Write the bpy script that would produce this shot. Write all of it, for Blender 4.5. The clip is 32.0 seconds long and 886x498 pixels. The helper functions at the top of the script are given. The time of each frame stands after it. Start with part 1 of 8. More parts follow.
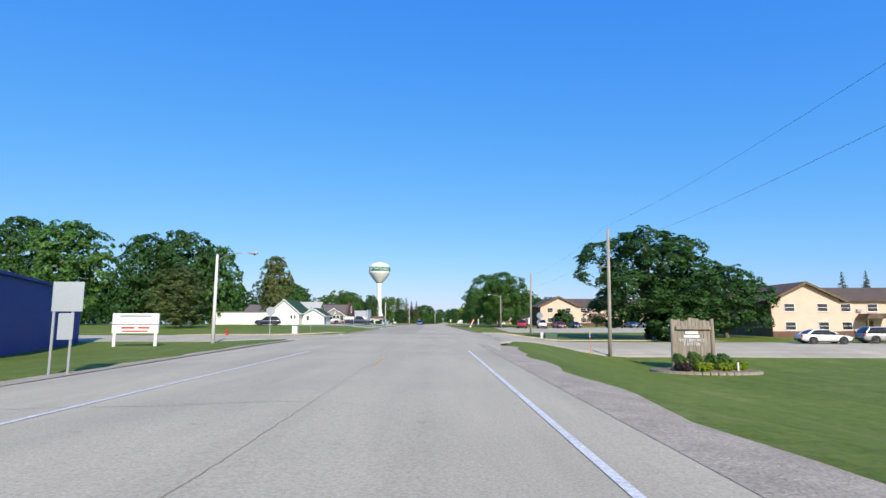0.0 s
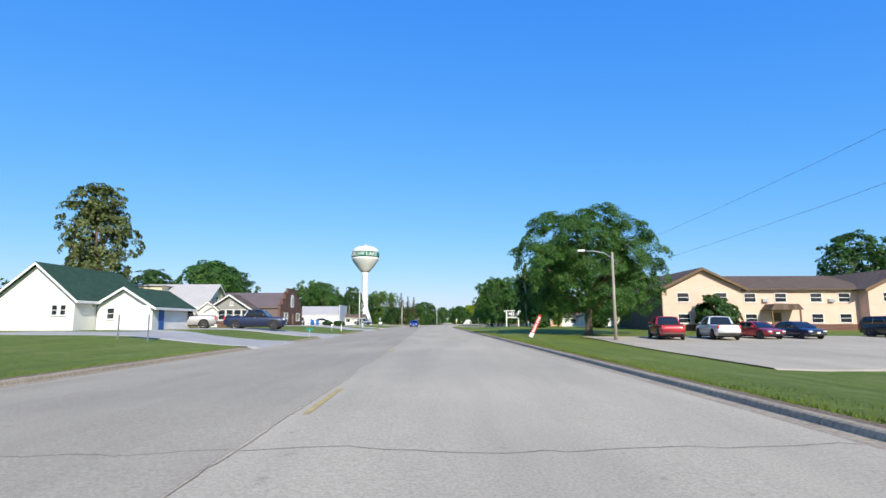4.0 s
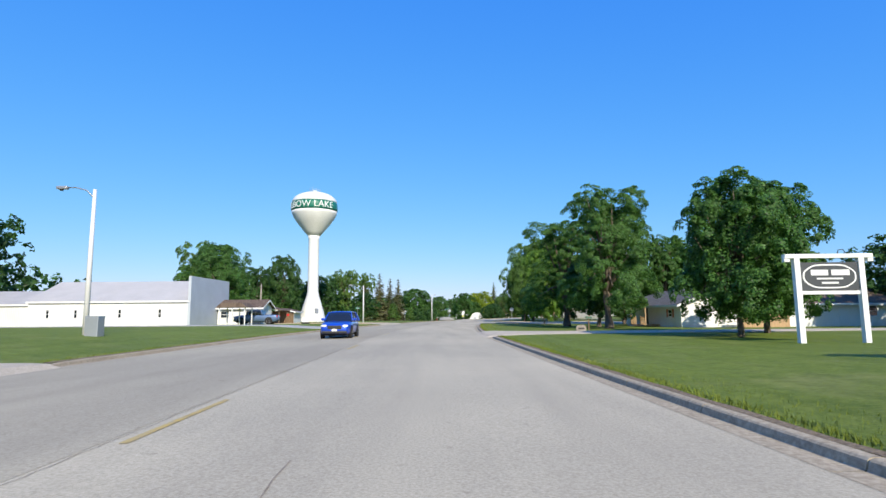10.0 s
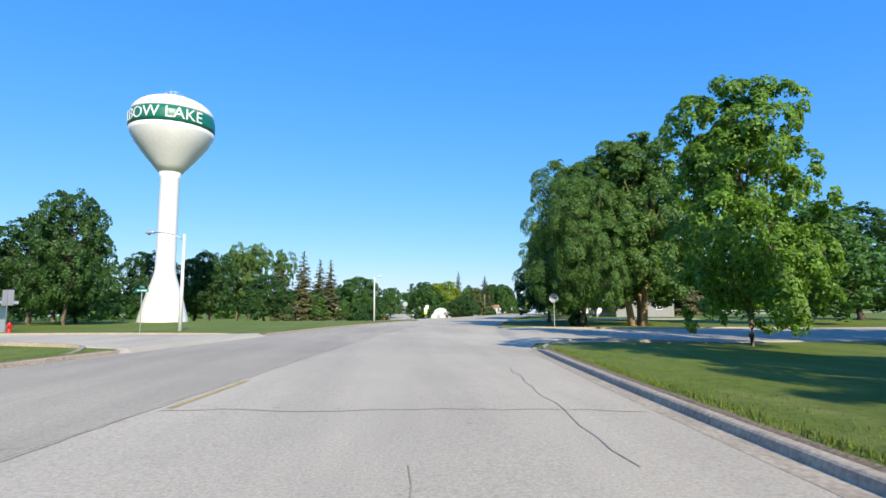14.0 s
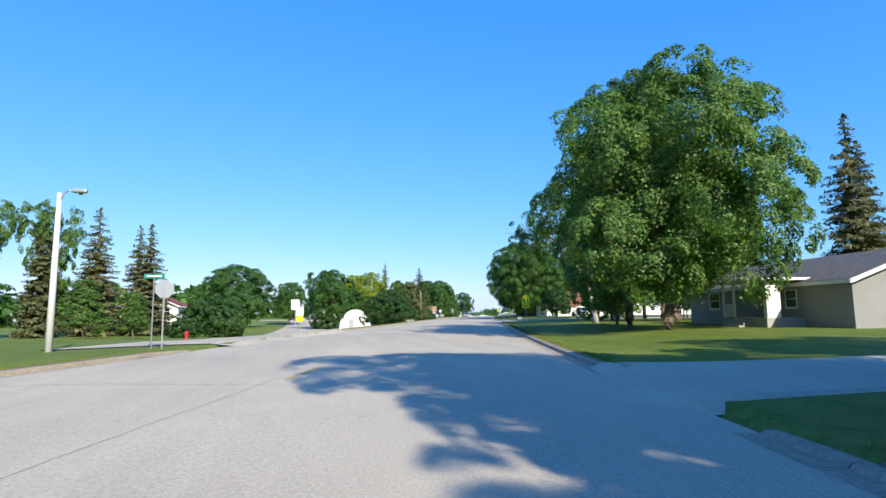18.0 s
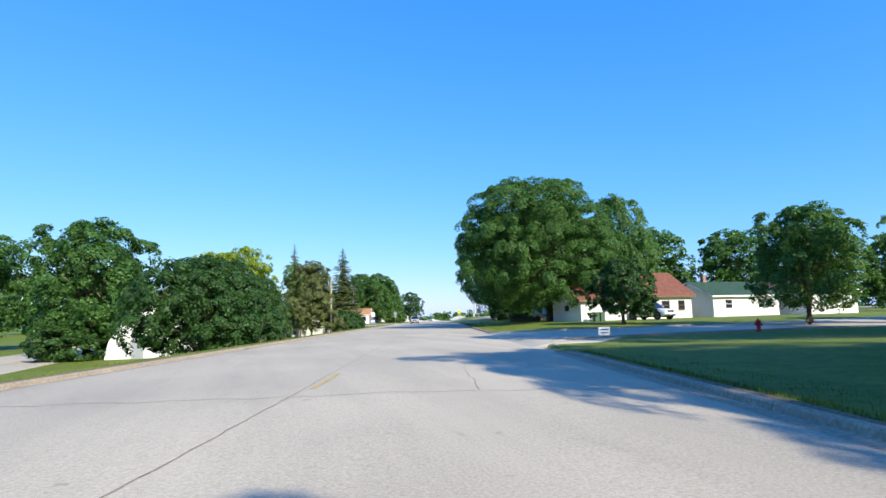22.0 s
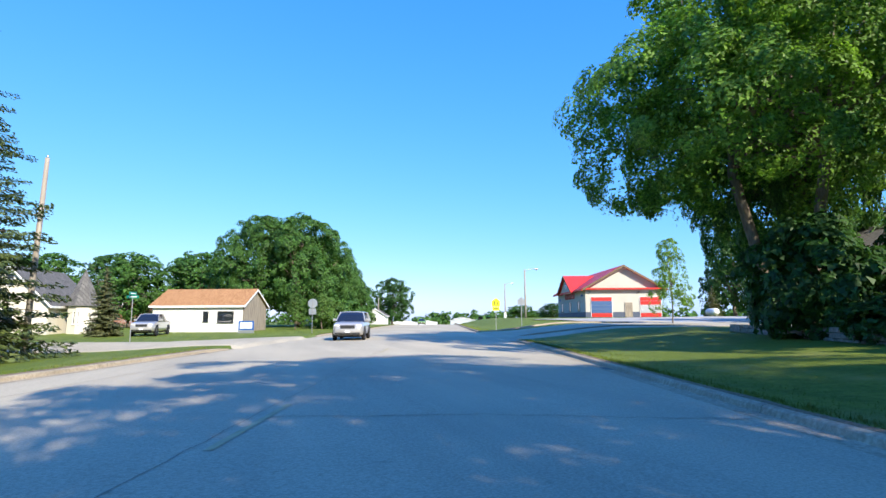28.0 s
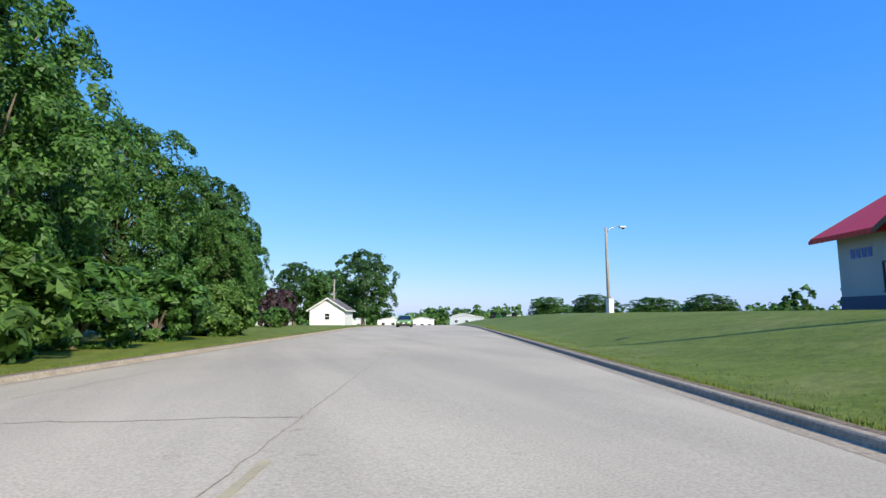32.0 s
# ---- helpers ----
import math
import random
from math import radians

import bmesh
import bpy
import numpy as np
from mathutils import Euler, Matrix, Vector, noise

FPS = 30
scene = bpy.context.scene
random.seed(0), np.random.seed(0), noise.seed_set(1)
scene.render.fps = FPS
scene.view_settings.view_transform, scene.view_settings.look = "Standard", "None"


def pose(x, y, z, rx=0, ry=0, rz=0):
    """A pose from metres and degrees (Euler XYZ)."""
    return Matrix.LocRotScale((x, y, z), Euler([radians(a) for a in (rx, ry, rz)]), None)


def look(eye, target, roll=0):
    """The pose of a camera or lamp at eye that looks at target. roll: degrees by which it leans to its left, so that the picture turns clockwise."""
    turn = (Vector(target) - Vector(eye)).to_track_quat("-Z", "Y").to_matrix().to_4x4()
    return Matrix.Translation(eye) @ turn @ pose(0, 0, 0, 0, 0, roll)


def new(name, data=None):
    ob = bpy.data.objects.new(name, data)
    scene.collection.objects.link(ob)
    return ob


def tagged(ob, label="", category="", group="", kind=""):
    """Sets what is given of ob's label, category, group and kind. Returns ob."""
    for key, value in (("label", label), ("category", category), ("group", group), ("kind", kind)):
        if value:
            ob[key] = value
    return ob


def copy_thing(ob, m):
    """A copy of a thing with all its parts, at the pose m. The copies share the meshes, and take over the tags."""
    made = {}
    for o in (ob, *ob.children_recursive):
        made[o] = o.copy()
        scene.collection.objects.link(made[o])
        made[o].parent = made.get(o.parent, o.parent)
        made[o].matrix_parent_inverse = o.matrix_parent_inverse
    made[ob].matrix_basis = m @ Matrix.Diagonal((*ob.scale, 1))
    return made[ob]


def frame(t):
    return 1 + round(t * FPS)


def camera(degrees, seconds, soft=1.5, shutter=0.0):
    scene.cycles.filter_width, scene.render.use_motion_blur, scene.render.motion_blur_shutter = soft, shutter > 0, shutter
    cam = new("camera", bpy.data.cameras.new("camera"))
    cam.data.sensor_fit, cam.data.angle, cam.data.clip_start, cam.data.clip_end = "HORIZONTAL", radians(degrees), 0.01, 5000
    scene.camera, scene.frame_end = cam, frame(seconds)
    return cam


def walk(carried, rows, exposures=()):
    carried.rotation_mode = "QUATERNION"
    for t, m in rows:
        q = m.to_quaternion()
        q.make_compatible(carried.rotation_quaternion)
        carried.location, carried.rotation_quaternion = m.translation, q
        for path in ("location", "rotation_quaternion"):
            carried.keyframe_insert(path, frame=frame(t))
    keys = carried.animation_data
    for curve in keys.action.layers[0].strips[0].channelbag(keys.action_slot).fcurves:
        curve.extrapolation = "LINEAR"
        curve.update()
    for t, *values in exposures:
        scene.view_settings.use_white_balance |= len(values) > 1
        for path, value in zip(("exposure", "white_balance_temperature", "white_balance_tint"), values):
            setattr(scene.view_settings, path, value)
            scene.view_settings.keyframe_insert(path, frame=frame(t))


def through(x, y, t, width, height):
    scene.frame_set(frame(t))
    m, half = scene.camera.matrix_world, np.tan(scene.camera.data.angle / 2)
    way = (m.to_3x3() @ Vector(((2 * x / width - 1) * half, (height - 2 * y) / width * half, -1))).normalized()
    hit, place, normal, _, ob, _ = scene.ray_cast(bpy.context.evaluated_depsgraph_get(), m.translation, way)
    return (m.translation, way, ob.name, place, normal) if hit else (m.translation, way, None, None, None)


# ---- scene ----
cam = camera(78.1, 32.0)
PATH = [
    (0, (0.00, 0.00, 1.40), (0.003, 9.913, 2.715), -0.03),
    (0.5, (-0.20, 9.81, 1.40), (-0.209, 19.725, 2.714), 0.08),
    (1, (-0.34, 19.62, 1.40), (-0.366, 29.537, 2.716), 0.10),
    (1.5, (-0.50, 29.45, 1.40), (-0.519, 39.359, 2.710), -0.03),
    (2, (-0.66, 39.08, 1.40), (-0.667, 48.995, 2.731), -0.07),
    (2.5, (-0.77, 48.45, 1.40), (-0.781, 58.359, 2.729), -0.14),
    (3, (-0.94, 57.56, 1.40), (-0.966, 67.475, 2.720), -0.14),
    (3.5, (-1.14, 66.41, 1.40), (-1.172, 76.322, 2.721), -0.15),
    (5.5, (-1.68, 101.47, 1.40), (-1.599, 111.385, 2.675), 0.03),
    (6, (-1.76, 109.72, 1.40), (-1.667, 119.640, 2.657), 0.04),
    (6.5, (-1.87, 117.90, 1.40), (-1.774, 127.821, 2.652), -0.01),
    (7, (-1.93, 126.10, 1.40), (-1.803, 136.024, 2.656), 0.15),
    (7.5, (-2.02, 134.44, 1.40), (-1.892, 144.359, 2.651), 0.05),
    (8, (-2.13, 142.95, 1.40), (-2.001, 152.872, 2.650), -0.01),
    (8.5, (-2.25, 151.72, 1.40), (-2.121, 161.644, 2.642), -0.17),
    (9, (-2.30, 160.30, 1.40), (-2.182, 170.223, 2.615), -0.24),
    (9.5, (-2.36, 168.72, 1.40), (-2.255, 178.646, 2.601), -0.36),
    (10, (-2.46, 177.03, 1.40), (-2.396, 186.954, 2.606), -0.49),
    (10.5, (-2.52, 185.24, 1.40), (-2.475, 195.163, 2.633), 0.05),
    (11, (-2.58, 193.31, 1.40), (-2.532, 203.233, 2.648), 0.50),
    (11.5, (-2.63, 201.07, 1.40), (-2.557, 210.993, 2.625), 0.52),
    (12, (-2.66, 208.87, 1.40), (-2.488, 218.794, 2.604), 0.29),
    (12.5, (-2.60, 216.86, 1.40), (-2.284, 226.784, 2.566), 0.09),
    (13, (-2.41, 224.99, 1.40), (-1.902, 234.910, 2.548), -0.05),
    (13.5, (-2.06, 233.13, 1.40), (-1.349, 243.038, 2.542), -0.28),
    (15.5, (0.71, 265.07, 1.40), (2.055, 274.914, 2.565), 0.03),
    (16, (1.72, 272.89, 1.40), (3.209, 282.704, 2.599), -0.08),
    (16.5, (2.81, 280.28, 1.40), (4.437, 290.075, 2.598), -0.30),
    (17, (3.99, 287.71, 1.40), (5.819, 297.471, 2.551), -0.54),
    (17.5, (5.29, 295.14, 1.40), (7.296, 304.863, 2.579), -0.53),
    (18, (6.76, 302.60, 1.40), (8.921, 312.295, 2.583), -0.70),
    (18.5, (8.36, 310.16, 1.40), (10.656, 319.820, 2.594), -0.88),
    (19, (10.08, 317.82, 1.40), (12.528, 327.442, 2.591), -1.12),
    (19.5, (11.99, 325.61, 1.40), (14.586, 335.196, 2.600), -1.38),
    (20, (14.06, 333.60, 1.40), (16.811, 343.144, 2.608), -1.35),
    (20.5, (16.30, 341.78, 1.40), (19.158, 351.286, 2.615), -1.45),
    (21, (18.67, 350.13, 1.40), (21.610, 359.609, 2.626), -1.59),
    (21.5, (21.19, 358.67, 1.40), (24.213, 368.120, 2.630), -1.62),
    (22, (23.75, 367.13, 1.40), (26.832, 376.559, 2.645), -1.50),
    (22.5, (26.32, 375.41, 1.40), (29.444, 384.824, 2.661), -1.13),
    (23, (28.88, 383.55, 1.40), (32.037, 392.949, 2.685), -0.90),
    (23.5, (31.46, 391.72, 1.40), (34.599, 401.127, 2.705), -0.65),
    (24, (34.04, 399.96, 1.40), (37.117, 409.378, 2.709), -0.35),
    (24.5, (36.59, 408.26, 1.40), (39.650, 417.695, 2.695), -0.16),
    (25, (39.14, 416.63, 1.40), (42.203, 426.063, 2.674), -0.16),
    (25.5, (41.70, 425.04, 1.40), (44.787, 434.467, 2.686), -0.06),
    (27.5, (52.17, 459.01, 1.40), (55.314, 468.418, 2.669), -0.42),
    (28, (54.77, 467.38, 1.40), (57.886, 476.795, 2.666), -0.25),
    (28.5, (57.36, 475.81, 1.40), (60.473, 485.228, 2.665), -0.29),
    (29, (59.97, 484.26, 1.40), (63.082, 493.680, 2.662), -0.29),
    (29.5, (62.62, 492.75, 1.40), (65.744, 502.170, 2.653), 0.02),
    (30, (65.26, 501.18, 1.40), (68.403, 510.587, 2.647), 0.11),
    (30.5, (67.91, 509.51, 1.40), (71.065, 518.913, 2.652), 0.11),
    (31, (70.48, 517.73, 1.40), (73.645, 527.140, 2.614), 0.01),
    (31.5, (73.10, 525.98, 1.40), (76.285, 535.388, 2.588), -0.23),
    (32, (75.73, 534.23, 1.40), (78.917, 543.634, 2.602), -0.28),
]
walk(cam, [(t, look(eye, target, roll)) for t, eye, target, roll in PATH], [(0, 0.32), (3, 0.36), (7, 0.42), (10, 0.38), (12, 0.48), (16, 0.58), (20, 0.72), (25, 0.66), (28, 0.88), (29, 0.77), (30, 0.58), (32, 0.48)])

# ---- daylight: low morning sun behind the road, clear sky ----
SUN_ELEVATION, SUN_FROM = radians(32.5), (0.285, -0.9585)
world = bpy.data.worlds.new("sky")
scene.world = world
world.use_nodes = True
sky = world.node_tree.nodes.new("ShaderNodeTexSky")
sky.sky_type, sky.sun_disc = "NISHITA", False
sky.sun_elevation = SUN_ELEVATION
sky.sun_rotation = math.atan2(SUN_FROM[0], SUN_FROM[1])
sky.altitude, sky.air_density, sky.dust_density, sky.ozone_density = 300, 1.0, 0.5, 3.0
# a very clear, deep blue sky: each channel of the sky's light is given its own strength
nodes, wires = world.node_tree.nodes, world.node_tree.links
apart, together = nodes.new("ShaderNodeSeparateColor"), nodes.new("ShaderNodeCombineColor")
wires.new(sky.outputs[0], apart.inputs[0])
for k, (power, gain, most) in enumerate(((1.2, 0.305, 6.0), (0.64, 1.05, 6.5), (0.15, 3.9, 7.0))):
    steps = [nodes.new("ShaderNodeMath") for _ in range(3)]
    for step, operation, value in zip(steps, ("POWER", "MULTIPLY", "MINIMUM"), (power, gain, most)):
        step.operation, step.inputs[1].default_value = operation, value
    wires.new(apart.outputs[k], steps[0].inputs[0])
    wires.new(steps[0].outputs[0], steps[1].inputs[0])
    wires.new(steps[1].outputs[0], steps[2].inputs[0])
    wires.new(steps[2].outputs[0], together.inputs[k])
wires.new(together.outputs[0], nodes["Background"].inputs[0])
world.node_tree.nodes["Background"].inputs[1].default_value = 0.155
sun = new("sun", bpy.data.lights.new("sun", "SUN"))
sun.data.energy, sun.data.angle, sun.data.color = 4.6, radians(0.53), (1.0, 0.922, 0.785)
sun.matrix_world = look((0, 0, 60), (-SUN_FROM[0] * math.cos(SUN_ELEVATION), -SUN_FROM[1] * math.cos(SUN_ELEVATION), 60 - math.sin(SUN_ELEVATION)))
# ---- the line of the road and the lie of the land ----
ROAD_KNOTS = [(-0.2, -160), (-1.4, -40), (-2.1, 10), (-2.8, 53), (-4.2, 119), (-5.6, 169), (-6.4, 205), (-6.4, 220), (-5.5, 240),
              (-3.6, 262), (-0.6, 284), (2.6, 301), (7.3, 320), (12.9, 340), (19.2, 361), (27.5, 388), (41.0, 432.5), (54.0, 473),
              (70.0, 522), (86.0, 571), (118.0, 669), (190.0, 889), (300.0, 1225)]
RIGHT_HALF, LEFT_HALF = 7.3, 7.9


def smooth_line(knots, step):
    """Points every step metres along a Catmull-Rom line through the knots."""
    pts = [np.array(k, float) for k in knots]
    pts = [2 * pts[0] - pts[1]] + pts + [2 * pts[-1] - pts[-2]]
    dense = []
    for a, b, c, d in zip(pts, pts[1:], pts[2:], pts[3:]):
        for u in np.linspace(0, 1, 40, endpoint=False):
            dense.append(0.5 * (2 * b + (c - a) * u + (2 * a - 5 * b + 4 * c - d) * u**2 + (3 * b - a - 3 * c + d) * u**3))
    dense = np.array(dense)
    run = np.r_[0, np.cumsum(np.hypot(*np.diff(dense, axis=0).T))]
    at = np.arange(0, run[-1], step)
    return np.c_[np.interp(at, run, dense[:, 0]), np.interp(at, run, dense[:, 1])]


AXIS = smooth_line(ROAD_KNOTS, 2.0)
AXIS_WAY = np.gradient(AXIS, axis=0)
AXIS_WAY /= np.linalg.norm(AXIS_WAY, axis=1)[:, None]
LEFT_LEVEL = [(-200, -0.4), (45, -0.4), (70, 0.1), (100, 0.6), (120, 0.75), (180, 0.75), (207, 0.6), (250, 0.4), (280, 0.1), (334, -0.1),
              (370, -1.2), (400, -1.5), (460, -1.5), (490, -0.4), (530, 0.25), (620, 0.2), (2000, 0.2)]
RIGHT_LEVEL = [(-200, -1.6), (10, -1.6), (36, -1.75), (42, -1.45), (47, -1.0), (56, -0.9), (80, -0.7), (110, -0.4), (140, 0.2), (165, 0.6), (200, 0.1), (230, 0.0), (262, -0.2),
               (300, 0.1), (330, 0.4), (380, 0.45), (391, 0.14), (409, 0.14), (420, 0.5), (437, 0.6), (490, 0.6), (520, 0.9), (545, 1.5), (640, 1.6), (2000, 1.6)]


def road_near(x, y):
    """The index of the nearest point of the road's line and the offset to its right, in metres."""
    gap = AXIS - (x, y)
    n = int(np.argmin((gap**2).sum(1)))
    way, off = AXIS_WAY[n], np.array((x, y)) - AXIS[n]
    return n, float(off[0] * way[1] - off[1] * way[0])


def fall(y):
    """The long slope of the land towards the far end of the town."""
    return -7.5 * float(np.clip((y - 590) / 330, 0, 1)) ** 1.3


def road_z(n):
    return fall(AXIS[n][1])


def right_edge(y):
    """The road's right edge: a narrow shoulder first, the full width from the first side street on."""
    u = min(1.0, max(0.0, (y - 20) / 24))
    v = min(1.0, max(0.0, (y - 488) / 44))
    return 5.35 + (RIGHT_HALF - 5.35) * u * u * (3 - 2 * u) - 1.1 * v * v * (3 - 2 * v)


def left_edge(y):
    return LEFT_HALF + (1.5 * min(1.0, (y - 8) / 27) if 8 < y < 56 else 0.0)


def ground_z(x, y):
    """The height of the lawns; under the road the sheet lies lower."""
    n, d = road_near(x, y)
    base = fall(AXIS[n][1]) if y > 560 else 0.0
    if -left_edge(AXIS[n][1]) - 0.3 < d < right_edge(AXIS[n][1]) + 0.3:
        return base - 0.3
    side, edge = (RIGHT_LEVEL, right_edge(AXIS[n][1])) if d > 0 else (LEFT_LEVEL, left_edge(AXIS[n][1]))
    level = float(np.interp(AXIS[n][1], [k for k, _ in side], [v for _, v in side]))
    u = float(np.clip((abs(d) - edge - 0.5) / 9.0, 0, 1))
    u = u * u * (3 - 2 * u)
    verge = 0.085 if AXIS[n][1] > 62 else -0.06
    return base + verge * (1 - u) + level * u

# ---- materials ----
def material(name, rough=0.7, metal=0.0, spec=0.3):
    m = bpy.data.materials.new(name)
    m.use_nodes = True
    b = m.node_tree.nodes["Principled BSDF"]
    b.inputs["Roughness"].default_value, b.inputs["Metallic"].default_value = rough, metal
    b.inputs["Specular IOR Level"].default_value = spec
    return m, m.node_tree.nodes, m.node_tree.links, b


def noise_node(n, links, scale, detail=5, rough=0.6, stretch=None, coord="Object"):
    tex = n.new("ShaderNodeTexNoise")
    tex.inputs["Scale"].default_value, tex.inputs["Detail"].default_value, tex.inputs["Roughness"].default_value = scale, detail, rough
    where = n.new("ShaderNodeTexCoord")
    if stretch:
        mapping = n.new("ShaderNodeMapping")
        mapping.inputs["Scale"].default_value = stretch
        links.new(where.outputs[coord], mapping.inputs["Vector"])
        links.new(mapping.outputs[0], tex.inputs["Vector"])
    else:
        links.new(where.outputs[coord], tex.inputs["Vector"])
    return tex


def ramp(n, links, source, stops):
    r = n.new("ShaderNodeValToRGB")
    while len(r.color_ramp.elements) < len(stops):
        r.color_ramp.elements.new(0.5)
    for e, (at, col) in zip(r.color_ramp.elements, stops):
        e.position, e.color = at, (*col, 1)
    links.new(source, r.inputs[0])
    return r.outputs[0]


def blend(n, links, kind, a, b, fac):
    mix = n.new("ShaderNodeMix")
    mix.data_type, mix.blend_type = "RGBA", kind
    if isinstance(fac, float):
        mix.inputs[0].default_value = fac
    else:
        links.new(fac, mix.inputs[0])
    for value, slot in ((a, 6), (b, 7)):
        if isinstance(value, tuple):
            mix.inputs[slot].default_value = (*value, 1)
        else:
            links.new(value, mix.inputs[slot])
    return mix.outputs[2]


def bump(n, links, b, height, strength=0.3, distance=0.02):
    node = n.new("ShaderNodeBump")
    node.inputs["Strength"].default_value, node.inputs["Distance"].default_value = strength, distance
    links.new(height, node.inputs["Height"])
    links.new(node.outputs[0], b.inputs["Normal"])


def two_scale(name, dark, light, fine=8.0, coarse=0.6, rough=0.8, relief=0.25, depth=0.01, spec=0.25, metal=0.0, vary=0.12, stretch=None):
    """A surface with grain and stains: colour between two shades at two scales, and fine relief."""
    m, n, links, b = material(name, rough, metal, spec)
    a, c = noise_node(n, links, fine, 6, stretch=stretch), noise_node(n, links, coarse, 3)
    col = ramp(n, links, a.outputs[0], [(0.3, dark), (0.7, light)])
    stain = ramp(n, links, c.outputs[0], [(0.3, (1 - vary,) * 3), (0.7, (1, 1, 1))])
    col = blend(n, links, "MULTIPLY", col, stain, 1.0)
    if vary:
        info = n.new("ShaderNodeObjectInfo")
        each = ramp(n, links, info.outputs["Random"], [(0.0, (1 - vary * 0.5,) * 3), (1.0, (1, 1, 1))])
        col = blend(n, links, "MULTIPLY", col, each, 1.0)
    links.new(col, b.inputs["Base Color"])
    if relief:
        bump(n, links, b, a.outputs[0], relief, depth)
    return m


def road_material(name="worn_pale_asphalt", shade=1.0):
    m, n, links, b = material(name, 0.88, 0, 0.2)
    grit, patch, track = noise_node(n, links, 30, 8, 0.75), noise_node(n, links, 0.09, 4, 0.6), noise_node(n, links, 0.6, 4, 0.6, (1, 0.12, 1))
    col = ramp(n, links, grit.outputs[0], [(at, tuple(shade * c for c in col)) for at, col in ((0.3, (0.35, 0.30, 0.21)), (0.52, (0.52, 0.452, 0.325)), (0.75, (0.68, 0.60, 0.445)))])
    col = blend(n, links, "MULTIPLY", col, ramp(n, links, patch.outputs[0], [(0.35, (0.84, 0.845, 0.86)), (0.65, (1, 1, 1))]), 1.0)
    col = blend(n, links, "MULTIPLY", col, ramp(n, links, track.outputs[0], [(0.38, (0.88, 0.88, 0.89)), (0.6, (1, 1, 1))]), 1.0)
    spots = noise_node(n, links, 2.3, 3, 0.7)
    col = blend(n, links, "MULTIPLY", col, ramp(n, links, spots.outputs[0], [(0.24, (0.7, 0.69, 0.68)), (0.34, (1, 1, 1))]), 1.0)
    links.new(col, b.inputs["Base Color"])
    bump(n, links, b, grit.outputs[0], 0.45, 0.008)
    return m


def grass_material(name, dark, mid, light, dry):
    m, n, links, b = material(name, 0.75, 0, 0.15)
    blade, patch, mow = noise_node(n, links, 11, 7, 0.75), noise_node(n, links, 0.35, 4), noise_node(n, links, 0.05, 3)
    col = ramp(n, links, blade.outputs[0], [(0.28, dark), (0.5, mid), (0.72, light)])
    col = blend(n, links, "MIX", col, dry, ramp(n, links, patch.outputs[0], [(0.52, (0, 0, 0)), (0.75, (0.5, 0.5, 0.5))]))
    col = blend(n, links, "MULTIPLY", col, ramp(n, links, mow.outputs[0], [(0.35, (0.82, 0.86, 0.8)), (0.65, (1, 1, 1))]), 1.0)
    clump, stripe = noise_node(n, links, 2.6, 4, 0.65), noise_node(n, links, 1.1, 2, 0.5, (1.0, 0.06, 1.0))
    col = blend(n, links, "MULTIPLY", col, ramp(n, links, clump.outputs[0], [(0.36, (0.72, 0.78, 0.7)), (0.6, (1.0, 1.0, 1.0))]), 1.0)
    col = blend(n, links, "MULTIPLY", col, ramp(n, links, stripe.outputs[0], [(0.42, (0.86, 0.88, 0.84)), (0.58, (1.0, 1.0, 1.0))]), 1.0)
    links.new(col, b.inputs["Base Color"])
    bump(n, links, b, blade.outputs[0], 0.9, 0.05)
    return m


def leaf_material(name, dark, light, through=0.42):
    """Leaves: glossy upper side, light passing through, shade varied leaf by leaf and tree by tree."""
    m, n, links, b = material(name, 0.5, 0, 0.3)
    geo, info = n.new("ShaderNodeNewGeometry"), n.new("ShaderNodeObjectInfo")
    col = ramp(n, links, geo.outputs["Random Per Island"], [(0.0, dark), (0.75, light), (1.0, tuple(min(1, c * 1.35) for c in light))])
    col = blend(n, links, "MULTIPLY", col, ramp(n, links, info.outputs["Random"], [(0, (0.82, 0.86, 0.8)), (1, (1.05, 1, 0.95))]), 1.0)
    links.new(col, b.inputs["Base Color"])
    glow = n.new("ShaderNodeBsdfTranslucent")
    links.new(blend(n, links, "MULTIPLY", col, (1.2, 1.3, 0.75), 1.0), glow.inputs[0])
    mix = n.new("ShaderNodeMixShader")
    mix.inputs[0].default_value = through
    links.new(b.outputs[0], mix.inputs[1])
    links.new(glow.outputs[0], mix.inputs[2])
    links.new(mix.outputs[0], n["Material Output"].inputs[0])
    return m


